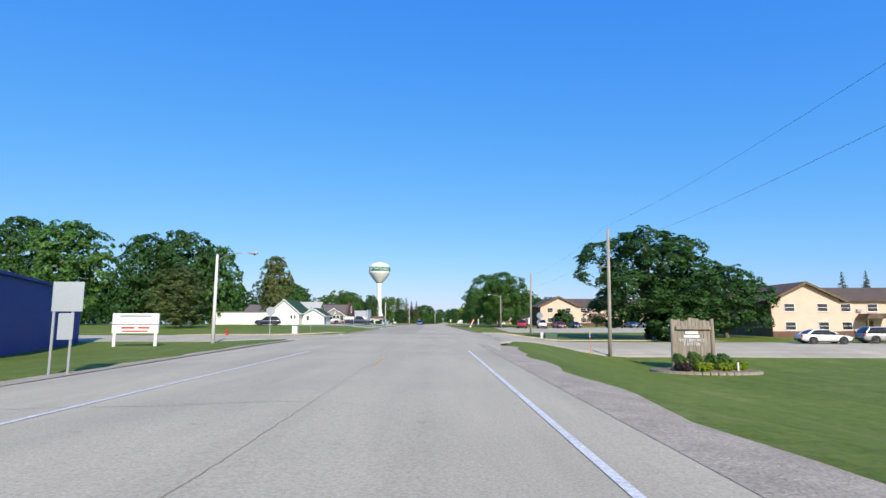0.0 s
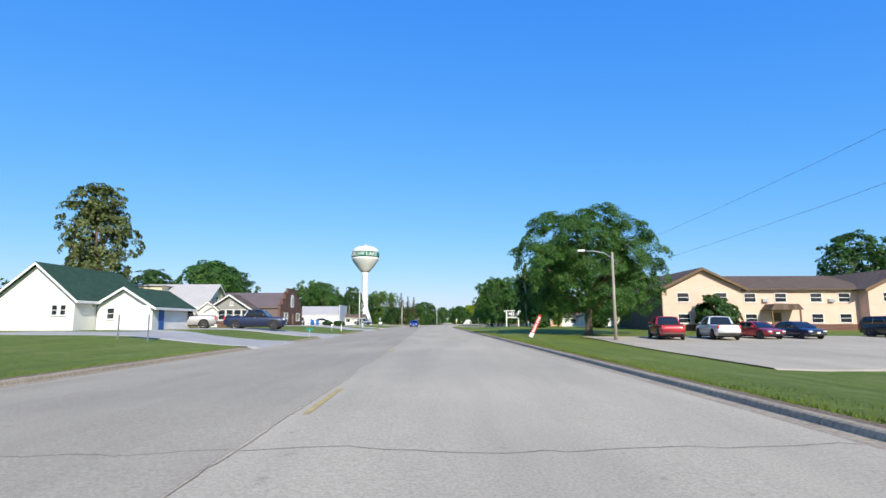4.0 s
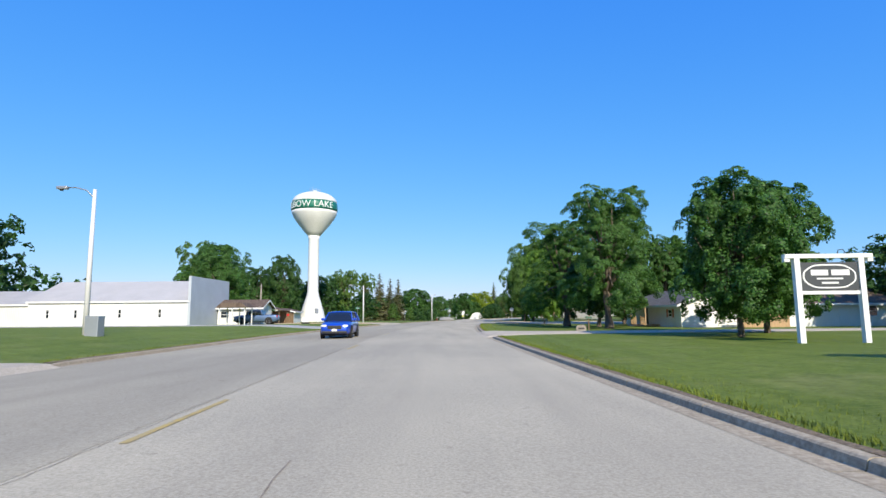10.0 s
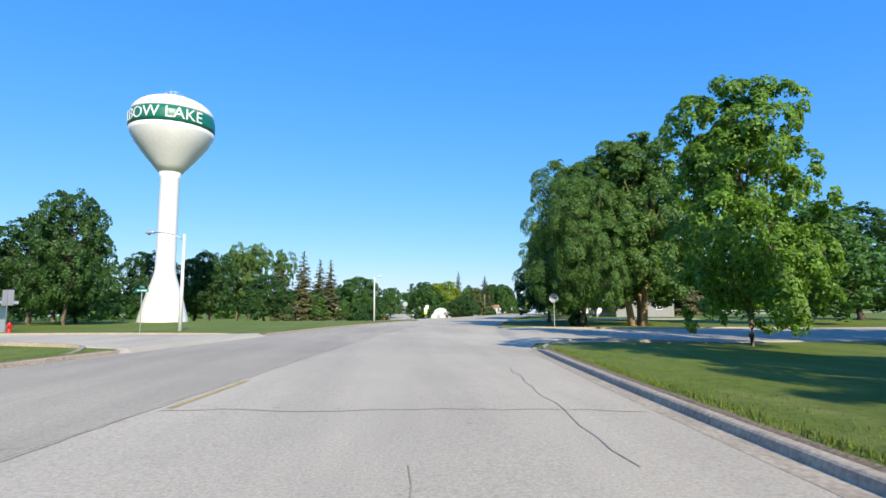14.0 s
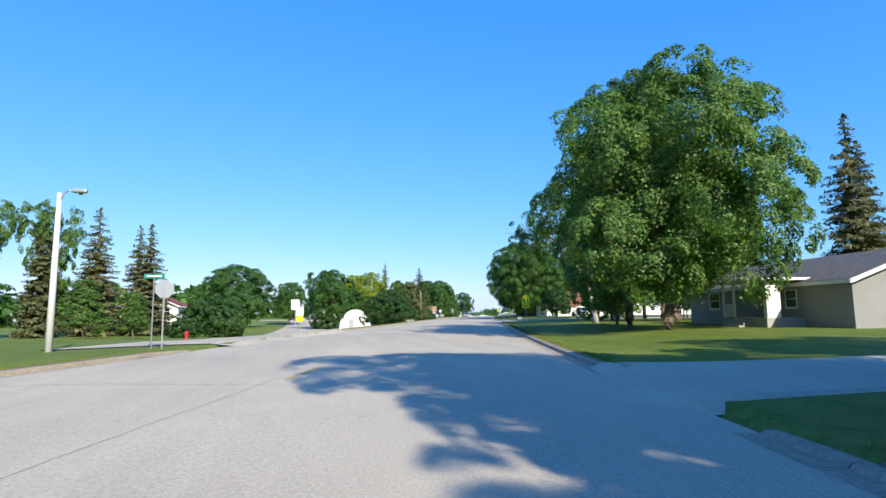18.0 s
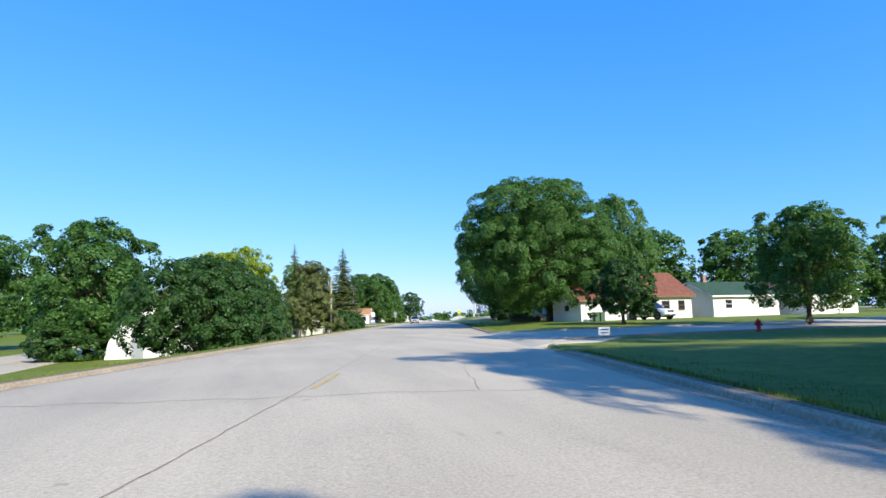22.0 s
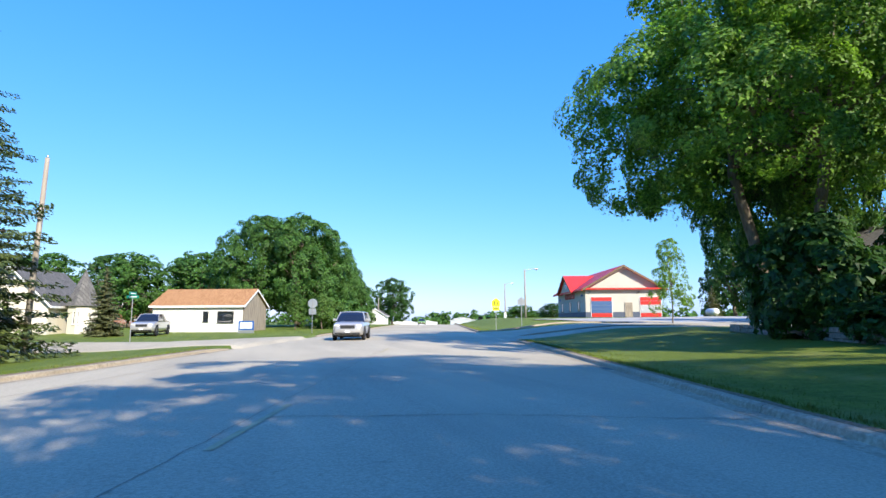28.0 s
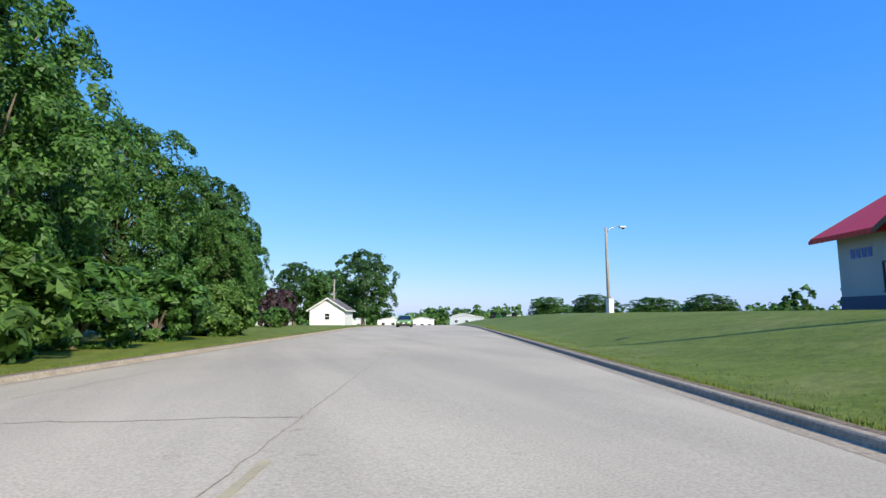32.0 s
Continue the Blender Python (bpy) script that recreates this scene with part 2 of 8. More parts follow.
def siding_material(name, colour, lap=0.11, seam=0.2, rough=0.55):
    """Painted lap boards: a saw-tooth relief by height, with weathered stains."""
    m, n, links, b = material(name, rough, 0, 0.3)
    where, split, div, frac = n.new("ShaderNodeTexCoord"), n.new("ShaderNodeSeparateXYZ"), n.new("ShaderNodeMath"), n.new("ShaderNodeMath")
    links.new(where.outputs["Object"], split.inputs[0])
    div.operation, frac.operation = "DIVIDE", "FRACT"
    div.inputs[1].default_value = lap
    links.new(split.outputs[2], div.inputs[0])
    links.new(div.outputs[0], frac.inputs[0])
    dirt = noise_node(n, links, 0.7, 5)
    edge = ramp(n, links, frac.outputs[0], [(0.0, (1 - seam,) * 3), (0.14, (1, 1, 1))])
    col = blend(n, links, "MULTIPLY", colour, edge, 1.0)
    col = blend(n, links, "MULTIPLY", col, ramp(n, links, dirt.outputs[0], [(0.3, (0.9, 0.89, 0.87)), (0.65, (1, 1, 1))]), 1.0)
    links.new(col, b.inputs["Base Color"])
    bump(n, links, b, frac.outputs[0], 0.5, 0.015)
    return m


def ribbed_material(name, colour, pitch=0.23, axis=0, rough=0.6, metal=0.0):
    """Ribbed sheet steel: narrow upright ribs."""
    m, n, links, b = material(name, rough, metal, 0.15)
    where, split = n.new("ShaderNodeTexCoord"), n.new("ShaderNodeSeparateXYZ")
    links.new(where.outputs["Object"], split.inputs[0])
    both, div, frac = n.new("ShaderNodeMath"), n.new("ShaderNodeMath"), n.new("ShaderNodeMath")
    both.operation, div.operation, frac.operation = "ADD", "DIVIDE", "FRACT"
    links.new(split.outputs[0], both.inputs[0])
    links.new(split.outputs[1], both.inputs[1])
    div.inputs[1].default_value = pitch
    links.new(both.outputs[0], div.inputs[0])
    links.new(div.outputs[0], frac.inputs[0])
    rib = ramp(n, links, frac.outputs[0], [(0.0, (0, 0, 0)), (0.12, (1, 1, 1)), (0.25, (1, 1, 1)), (0.37, (0, 0, 0))])
    dirt = noise_node(n, links, 0.5, 5)
    col = blend(n, links, "MULTIPLY", colour, ramp(n, links, dirt.outputs[0], [(0.3, (0.88, 0.88, 0.88)), (0.7, (1, 1, 1))]), 1.0)
    col = blend(n, links, "MULTIPLY", col, ramp(n, links, rib, [(0, (0.9, 0.9, 0.9)), (1, (1, 1, 1))]), 1.0)
    links.new(col, b.inputs["Base Color"])
    bump(n, links, b, rib, 0.6, 0.02)
    return m


def plain(name, colour, rough=0.5, metal=0.0, spec=0.4, vary=0.08):
    return two_scale(name, tuple(c * (1 - vary) for c in colour), colour, 14, 0.8, rough, 0.05, 0.003, spec, metal, vary)


def paint_material(name, colour):
    """Car paint with a clear coat."""
    m, n, links, b = material(name, 0.35, 0.25, 0.5)
    flake = noise_node(n, links, 220, 2)
    links.new(ramp(n, links, flake.outputs[0], [(0.3, tuple(c * 0.88 for c in colour)), (0.7, colour)]), b.inputs["Base Color"])
    b.inputs["Coat Weight"].default_value, b.inputs["Coat Roughness"].default_value = 0.9, 0.05
    return m


def glass_material(name, tint=(0.02, 0.025, 0.03)):
    """Window glass seen from outside in daylight: dark and mirror-like."""
    m, n, links, b = material(name, 0.06, 0.0, 0.9)
    b.inputs["Base Color"].default_value = (*tint, 1)
    return m


def shingle_material(name, dark, light):
    m, n, links, b = material(name, 0.92, 0, 0.15)
    tab = n.new("ShaderNodeTexBrick")
    tab.inputs["Scale"].default_value = 1.0
    tab.inputs["Brick Width"].default_value, tab.inputs["Row Height"].default_value, tab.inputs["Mortar Size"].default_value = 0.33, 0.16, 0.012
    tab.inputs["Color1"].default_value, tab.inputs["Color2"].default_value = (*dark, 1), (*light, 1)
    tab.inputs["Mortar"].default_value = (*(c * 0.55 for c in dark), 1)
    where, grit = n.new("ShaderNodeTexCoord"), noise_node(n, links, 25, 5)
    links.new(where.outputs["Object"], tab.inputs["Vector"])
    col = blend(n, links, "MULTIPLY", tab.outputs[0], ramp(n, links, grit.outputs[0], [(0.3, (0.75, 0.75, 0.75)), (0.7, (1, 1, 1))]), 1.0)
    links.new(col, b.inputs["Base Color"])
    bump(n, links, b, tab.outputs["Fac"], -0.4, 0.01)
    return m


def brick_material(name, one, two, mortar):
    m, n, links, b = material(name, 0.9, 0, 0.15)
    tab = n.new("ShaderNodeTexBrick")
    tab.inputs["Scale"].default_value = 1.0
    tab.inputs["Brick Width"].default_value, tab.inputs["Row Height"].default_value, tab.inputs["Mortar Size"].default_value = 0.21, 0.075, 0.01
    for slot, c in (("Color1", one), ("Color2", two), ("Mortar", mortar)):
        tab.inputs[slot].default_value = (*c, 1)
    where, mapping, split, join, both = (n.new(k) for k in ("ShaderNodeTexCoord", "ShaderNodeMapping", "ShaderNodeSeparateXYZ", "ShaderNodeCombineXYZ", "ShaderNodeMath"))
    links.new(where.outputs["Object"], split.inputs[0])
    links.new(split.outputs[0], both.inputs[0])
    links.new(split.outputs[1], both.inputs[1])
    links.new(both.outputs[0], join.inputs[0])
    links.new(split.outputs[2], join.inputs[1])
    links.new(join.outputs[0], tab.inputs["Vector"])
    grit = noise_node(n, links, 12, 5)
    links.new(blend(n, links, "MULTIPLY", tab.outputs[0], ramp(n, links, grit.outputs[0], [(0.3, (0.8, 0.8, 0.8)), (0.7, (1, 1, 1))]), 1.0), b.inputs["Base Color"])
    bump(n, links, b, tab.outputs["Fac"], -0.5, 0.008)
    return m


ASPHALT = road_material()
ASPHALT_OLD = road_material("old_grey_asphalt", 0.84)
SEAM = two_scale("open_crack", (0.2, 0.165, 0.125), (0.42, 0.35, 0.26), 9, 1.5, 0.9)
CONCRETE = two_scale("weathered_concrete", (0.38, 0.36, 0.32), (0.52, 0.49, 0.44), 16, 0.7, 0.9, 0.3, 0.006, vary=0.18)
KERB_STONE = two_scale("dirty_kerb_concrete", (0.30, 0.24, 0.16), (0.53, 0.445, 0.32), 14, 0.9, 0.95, 0.4, 0.008, vary=0.22)
GRAVEL_GREY = two_scale("grey_road_gravel", (0.32, 0.265, 0.195), (0.62, 0.53, 0.405), 24, 1.1, 0.95, 0.9, 0.03, vary=0.25)
GRAVEL = two_scale("pale_gravel", (0.42, 0.345, 0.255), (0.74, 0.645, 0.50), 24, 1.1, 0.95, 0.9, 0.03, vary=0.2)
DIRT = two_scale("dry_soil", (0.14, 0.10, 0.06), (0.30, 0.23, 0.15), 18, 1.2, 0.95, 0.8, 0.03)
WHITE_LINE = two_scale("worn_white_line", (0.5, 0.49, 0.46), (0.85, 0.84, 0.8), 18, 2, 0.7, vary=0.2)
YELLOW_FADED = two_scale("faded_yellow_line", (0.46, 0.40, 0.28), (0.56, 0.46, 0.24), 9, 2, 0.85, vary=0.25)
YELLOW_LINE = two_scale("worn_yellow_line", (0.46, 0.38, 0.24), (0.66, 0.46, 0.10), 9, 2, 0.8, vary=0.25)
GRASS = grass_material("mown_lawn", (0.085, 0.118, 0.016), (0.178, 0.222, 0.034), (0.265, 0.298, 0.06), (0.33, 0.30, 0.12))
LEAF = leaf_material("leaf_green", (0.03, 0.08, 0.018), (0.105, 0.225, 0.05))
LEAF_DARK = leaf_material("leaf_deep_green", (0.02, 0.054, 0.015), (0.066, 0.15, 0.036))
LEAF_ASH = leaf_material("leaf_ash_green", (0.046, 0.1, 0.024), (0.16, 0.28, 0.066), 0.46)
LEAF_BRIGHT = leaf_material("leaf_fresh_green", (0.074, 0.15, 0.024), (0.215, 0.37, 0.06), 0.48)
LEAF_YELLOW = leaf_material("leaf_yellow_green", (0.13, 0.2, 0.01), (0.34, 0.42, 0.03))
LEAF_PURPLE = leaf_material("leaf_plum", (0.02, 0.012, 0.014), (0.06, 0.03, 0.035), 0.2)
NEEDLE_BLUE = leaf_material("needle_blue_green", (0.042, 0.064, 0.044), (0.125, 0.155, 0.11), 0.2)
NEEDLE_BROWN = leaf_material("needle_olive", (0.055, 0.064, 0.026), (0.155, 0.16, 0.068), 0.2)
NEEDLE_OLIVE = leaf_material("needle_soft_olive", (0.045, 0.065, 0.02), (0.13, 0.165, 0.05), 0.2)
BARK = two_scale("grey_bark", (0.10, 0.075, 0.055), (0.24, 0.19, 0.14), 9, 1.0, 0.95, 0.9, 0.03, stretch=(1, 1, 0.2))
BARK_TAN = two_scale("tan_bark", (0.2, 0.14, 0.08), (0.42, 0.31, 0.18), 9, 1.0, 0.95, 0.8, 0.03, stretch=(1, 1, 0.2))
BARK_PALE = two_scale("pale_bark", (0.24, 0.21, 0.17), (0.5, 0.45, 0.38), 9, 1.0, 0.95, 0.7, 0.02, stretch=(1, 1, 0.2))
POLE_WOOD = two_scale("weathered_pole_wood", (0.24, 0.2, 0.16), (0.46, 0.41, 0.35), 10, 0.8, 0.9, 0.5, 0.01, stretch=(1, 1, 0.05))
OLD_BOARD = two_scale("grey_weathered_board", (0.2, 0.16, 0.12), (0.42, 0.36, 0.29), 12, 1.0, 0.9, 0.5, 0.01, stretch=(1, 1, 0.08))
BROWN_BOARD = two_scale("brown_board", (0.12, 0.075, 0.045), (0.25, 0.17, 0.1), 12, 1.0, 0.85, 0.4, 0.01, stretch=(1, 1, 0.1))
SHUTTER_ORANGE = plain("faded_orange_paint", (0.5, 0.17, 0.07), 0.6)
FENCE_CEDAR = two_scale("cedar_fence", (0.42, 0.27, 0.14), (0.62, 0.43, 0.25), 12, 1, 0.8, 0.3, 0.005, stretch=(1, 1, 0.1))
STEEL = plain("galvanised_steel", (0.5, 0.5, 0.5), 0.45, 0.8)
POLE_PALE = plain("pale_painted_steel", (0.72, 0.71, 0.68), 0.5)
WHITE = plain("white_paint", (0.82, 0.81, 0.78), 0.5)
WHITE_TOWER = two_scale("tower_white_enamel", (0.74, 0.73, 0.68), (0.84, 0.83, 0.78), 3, 0.25, 0.35, 0.0, vary=0.1)
TOWER_GREEN = plain("tower_green_enamel", (0.01, 0.16, 0.10), 0.35)
DARK = plain("dark_trim", (0.03, 0.03, 0.03), 0.5)
BLACK_RUBBER = plain("black_rubber", (0.02, 0.02, 0.02), 0.8)
GLASS = glass_material("window_glass")
GLASS_CAR = glass_material("car_glass", (0.012, 0.014, 0.016))
SIDING_WHITE = siding_material("white_lap_siding", (0.80, 0.79, 0.75))
SIDING_CREAM = siding_material("cream_lap_siding", (0.74, 0.66, 0.48))
SIDING_GREY = siding_material("grey_lap_siding", (0.30, 0.295, 0.285))
SIDING_PALE = siding_material("pale_green_grey_siding", (0.62, 0.64, 0.58))
SIDING_TAN = siding_material("tan_stucco", (0.74, 0.52, 0.41), lap=3.0, seam=0.05, rough=0.9)
STUCCO = two_scale("cream_stucco", (0.68, 0.62, 0.5), (0.78, 0.72, 0.6), 20, 0.5, 0.95)
BRICK_DARK = brick_material("dark_red_brick", (0.12, 0.045, 0.03), (0.18, 0.075, 0.045), (0.2, 0.17, 0.15))
BRICK_RED = brick_material("red_brick", (0.28, 0.09, 0.05), (0.36, 0.14, 0.08), (0.4, 0.36, 0.32))
METAL_WHITE = ribbed_material("white_ribbed_steel", (0.80, 0.79, 0.76))
METAL_GREY = ribbed_material("pale_grey_ribbed_steel", (0.52, 0.56, 0.6))
METAL_BROWN = ribbed_material("brown_ribbed_steel", (0.19, 0.145, 0.13))
METAL_BLUE = ribbed_material("blue_ribbed_steel", (0.02, 0.06, 0.27))
METAL_RED = ribbed_material("red_ribbed_steel", (0.74, 0.05, 0.04), 0.4, rough=0.42)
METAL_ROOF_GREY = ribbed_material("grey_steel_roof", (0.5, 0.48, 0.46), 0.3)
SHINGLE_GREY = shingle_material("grey_shingles", (0.13, 0.125, 0.12), (0.2, 0.19, 0.18))
SHINGLE_BROWN = shingle_material("brown_shingles", (0.12, 0.085, 0.065), (0.2, 0.15, 0.115))
SHINGLE_RED = shingle_material("red_brown_shingles", (0.19, 0.075, 0.05), (0.28, 0.12, 0.08))
SHINGLE_GREEN = shingle_material("green_shingles", (0.035, 0.075, 0.05), (0.06, 0.115, 0.075))
SHINGLE_TAN = shingle_material("orange_tan_shingles", (0.40, 0.2, 0.09), (0.52, 0.28, 0.13))
SIGN_YELLOW = plain("fluorescent_yellow_sheet", (0.78, 0.78, 0.02), 0.4)
SIGN_GREEN = plain("street_sign_green", (0.01, 0.22, 0.16), 0.4)
SIGN_BACK = plain("bare_sign_back", (0.5, 0.52, 0.54), 0.4, 0.6)
RED = plain("red_paint", (0.55, 0.03, 0.025), 0.4)
ORANGE = plain("orange_plastic", (0.75, 0.2, 0.03), 0.4)
BLUE = plain("blue_paint", (0.03, 0.12, 0.4), 0.4)
GREEN_BOX = plain("utility_green", (0.06, 0.12, 0.07), 0.5)
STONE = two_scale("field_stone", (0.2, 0.17, 0.14), (0.42, 0.37, 0.31), 6, 1.5, 0.9, 0.5, 0.02)

# ---- a kit of shapes ----
def mesh_from(bm, name, mat, smooth=False):
    me = bpy.data.meshes.new(name)
    bm.normal_update()
    bm.to_mesh(me)
    bm.free()
    me.materials.append(mat)
    if smooth:
        me.polygons.foreach_set("use_smooth", [True] * len(me.polygons))
    return me


def part(name, bm, mat, parent, label="", smooth=False):
    """Links a bmesh as one mesh object under a thing or a part."""
    ob = new(name, mesh_from(bm, name, mat, smooth))
    ob.parent = parent
    if label:
        ob["label"] = label
    return ob


def thing(name, m, label, category, group="", kind=""):
    return tagged_at(new(name), m, label, category, group, kind)


def tagged_at(ob, m, label, category, group="", kind=""):
    ob.matrix_world = m
    return tagged(ob, label, category, group, kind)


def box(x0, y0, z0, x1, y1, z1, bevel=0.0, bm=None):
    bm = bm or bmesh.new()
    made = bmesh.ops.create_cube(bm, size=1, matrix=Matrix.Translation(((x0 + x1) / 2, (y0 + y1) / 2, (z0 + z1) / 2)) @ Matrix.Diagonal((x1 - x0, y1 - y0, z1 - z0, 1)))
    if bevel:
        edges = {e for v in made["verts"] for e in v.link_edges}
        bmesh.ops.bevel(bm, geom=list(edges), offset=bevel, segments=2, affect="EDGES", profile=0.6)
    return bm


def tube(points, radii, sides=8, bm=None, caps=True):
    """A tube through points with a radius at each."""
    bm = bm or bmesh.new()
    rings = []
    for n, (p, r) in enumerate(zip(points, radii)):
        a, b = Vector(points[max(n - 1, 0)]), Vector(points[min(n + 1, len(points) - 1)])
        q = (b - a).to_track_quat("Z", "Y") if (b - a).length > 1e-6 else Vector((0, 0, 1)).to_track_quat("Z", "Y")
        rings.append([bm.verts.new(Vector(p) + q @ Vector((r * math.cos(2 * math.pi * k / sides), r * math.sin(2 * math.pi * k / sides), 0))) for k in range(sides)])
    for r0, r1 in zip(rings, rings[1:]):
        for k in range(sides):
            bm.faces.new((r0[k], r0[(k + 1) % sides], r1[(k + 1) % sides], r1[k]))
    if caps:
        bm.faces.new(rings[0][::-1])
        bm.faces.new(rings[-1])
    return bm


def lathe(profile, sides=32, bm=None):
    """A surface of revolution about z from (radius, height) pairs."""
    bm = bm or bmesh.new()
    rings = [[bm.verts.new((r * math.cos(2 * math.pi * k / sides), r * math.sin(2 * math.pi * k / sides), z)) for k in range(sides)] for r, z in profile]
    for r0, r1 in zip(rings, rings[1:]):
        for k in range(sides):
            bm.faces.new((r0[k], r0[(k + 1) % sides], r1[(k + 1) % sides], r1[k]))
    bm.faces.new(rings[0][::-1])
    bm.faces.new(rings[-1])
    return bm


def prism(outline, y0, y1, bm=None):
    """A flat outline of (x, z) pairs given a thickness along y."""
    bm = bm or bmesh.new()
    front, back = [bm.verts.new((x, y0, z)) for x, z in outline], [bm.verts.new((x, y1, z)) for x, z in outline]
    bm.faces.new(front)
    bm.faces.new(back[::-1])
    for k in range(len(outline)):
        bm.faces.new((front[k - 1], back[k - 1], back[k], front[k]))
    bmesh.ops.recalc_face_normals(bm, faces=bm.faces)
    return bm


def words(text, size, m, mat, name, parent, thick=0.01, bend=0.0, label=""):
    """Lettering with the built-in font as one mesh, centred, in the plane x, z; bend: the radius of a round wall it lies on."""
    curve = bpy.data.curves.new(name, "FONT")
    curve.body, curve.size, curve.align_x, curve.align_y, curve.extrude = text, size, "CENTER", "CENTER", thick
    ob = bpy.data.objects.new(name, curve)
    scene.collection.objects.link(ob)
    bpy.context.view_layer.update()
    me = bpy.data.meshes.new_from_object(ob.evaluated_get(bpy.context.evaluated_depsgraph_get()))
    bpy.data.objects.remove(ob)
    bpy.data.curves.remove(curve)
    for v in me.vertices:
        x, z, y = v.co
        if bend:
            a, r = x / bend, bend - y
            v.co = (r * math.sin(a), -r * math.cos(a), z)
        else:
            v.co = (x, -y, z)
    me.materials.clear()
    me.materials.append(mat)
    made = new(name, me)
    made.parent = parent
    made.matrix_basis = m
    if label:
        made["label"] = label
    return made


def on_ground(x, y, turn=0.0, lift=0.0):
    return pose(x, y, ground_z(x, y) + lift, 0, 0, turn)


def facing(x, y):
    """The turn, in degrees, of the road's heading beside a place (0: along +y)."""
    n, _ = road_near(x, y)
    return -math.degrees(math.atan2(AXIS_WAY[n][0], AXIS_WAY[n][1]))

# ---- ground, road, kerbs, side streets ----
from mathutils.bvhtree import BVHTree


def grid_mesh(name, rows, mat, smooth=True):
    """A sheet from rows of points."""
    me = bpy.data.meshes.new(name)
    wide = len(rows[0])
    faces = [(a * wide + b, a * wide + b + 1, (a + 1) * wide + b + 1, (a + 1) * wide + b) for a in range(len(rows) - 1) for b in range(wide - 1)]
    me.from_pydata([tuple(p) for row in rows for p in row], [], faces)
    me.materials.append(mat)
    me.polygons.foreach_set("use_smooth", [smooth] * len(me.polygons))
    return me


def beside(n, d, z=0.0):
    """The place d metres to the right of point n of the road's line."""
    way = AXIS_WAY[n]
    return AXIS[n][0] + way[1] * d, AXIS[n][1] - way[0] * d, z


LAST = len(AXIS) - 1
COLUMNS = [-900, -500, -260, -180, -130, -95, -70, -52, -40, -31, -25, -21, -18, -16, -14, -12, -10.5, -9.3, -8.6, -8.25, -7.6, 0, 4.4, 5.7, 6.3,
           7.0, 7.65, 8.0, 8.7, 9.8, 11, 13, 15, 17, 20, 24, 30, 39, 52, 70, 95, 130, 180, 250]
KERB_RUNS = ((1, ((68, 212.3), (221.6, 262), (288, 310), (315, 388), (410.4, 501), (523, 900))),
                   (-1, ((62, 106), (113, 125.5), (134, 160), (172, 186), (193, 235), (243, 263), (275, 326), (341, 494), (512, 900))))


sheet = []
for n in range(0, LAST, 2):
    row = []
    shift = right_edge(AXIS[n][1]) - RIGHT_HALF if AXIS[n][1] > 480 else 0.0
    for d in COLUMNS:
        d += shift if d > 5 else 0.0
        x, y, _ = beside(n, d)
        inner = -left_edge(AXIS[n][1]) - 0.3 < d < right_edge(AXIS[n][1]) + 0.3
        row.append((x, y, (road_z(n) - 0.3) if inner else ground_z(*beside(n, max(-240, min(240, d)))[:2]) - (0.012 * max(0, abs(d) - 240))))
    sheet.append(row)
ground = new("ground", grid_mesh("ground", sheet, GRASS))
LAND = BVHTree.FromPolygons([v.co for v in ground.data.vertices], [tuple(p.vertices) for p in ground.data.polygons])


def land_top(x, y, around=0.3):
    """The highest point of the lawn sheet close to a place."""
    best = -50.0
    for dx, dy in ((0, 0), (around, 0), (-around, 0), (0, around), (0, -around)):
        hit = LAND.ray_cast(Vector((x + dx, y + dy, 30)), Vector((0, 0, -1)))[0]
        if hit is not None:
            best = max(best, hit.z)
    return best


tagged(ground, "mown green lawns with dry patches along the road", "ground", kind="structure")
plain_far = new("far_land", grid_mesh("far_land", [[(x, y, -14.0) for x in (-3500, 0, 3500)] for y in (-2500, 800, 4200)], GRASS))
tagged(plain_far, "flat green farmland reaching to the horizon", "ground", kind="structure")

road_rows = []
for n in range(0, LAST):
    row = []
    edge = right_edge(AXIS[n][1]) - (0.55 if AXIS[n][1] < 44 else 0)
    wide = left_edge(AXIS[n][1])
    for d in (-wide, -wide + 0.3, -wide + 0.55, -6, -4, -2, 0, 2, 4, edge - 0.55, edge - 0.3, edge):
        row.append(beside(n, d, road_z(n) + 0.05 - 0.0016 * d * d))
    road_rows.append(row)
road = tagged(new("road", grid_mesh("road", road_rows, ASPHALT)), "wide pale worn asphalt road with sealed cracks", "road", kind="structure")


def road_height(n, d):
    return road_z(n) + 0.05 - 0.0016 * d * d


def ribbon(name, path, width, mat, parent=None, lift=0.008, label="", category="road marking"):
    """A flat band laid along places (index along the road's line, offset) on the road."""
    rows = []
    for k, (u, d) in enumerate(path):
        n = int(u)
        f = u - n
        p, q = Vector(beside(n, d)), Vector(beside(min(n + 1, LAST), d))
        p = p.lerp(q, f)
        a, b = path[max(0, k - 1)], path[min(len(path) - 1, k + 1)]
        way = Vector((b[1] - a[1], (b[0] - a[0]) * 2.0, 0)).normalized()
        side_d, side_s = way.y * width / 2, -way.x * width / 2
        w2 = AXIS_WAY[n]
        across, along = Vector((w2[1], -w2[0], 0)), Vector((w2[0], w2[1], 0))
        z = road_height(n, d) + lift
        rows.append([p - across * side_d - along * side_s + Vector((0, 0, z)), p + across * side_d + along * side_s + Vector((0, 0, z))])
    ob = new(name, grid_mesh(name, rows, mat, False))
    if parent:
        ob.parent = parent
        return ob
    return tagged(ob, label, category, kind="structure")


def index_at(y):
    return float(np.interp(y, AXIS[:, 1], np.arange(len(AXIS))))


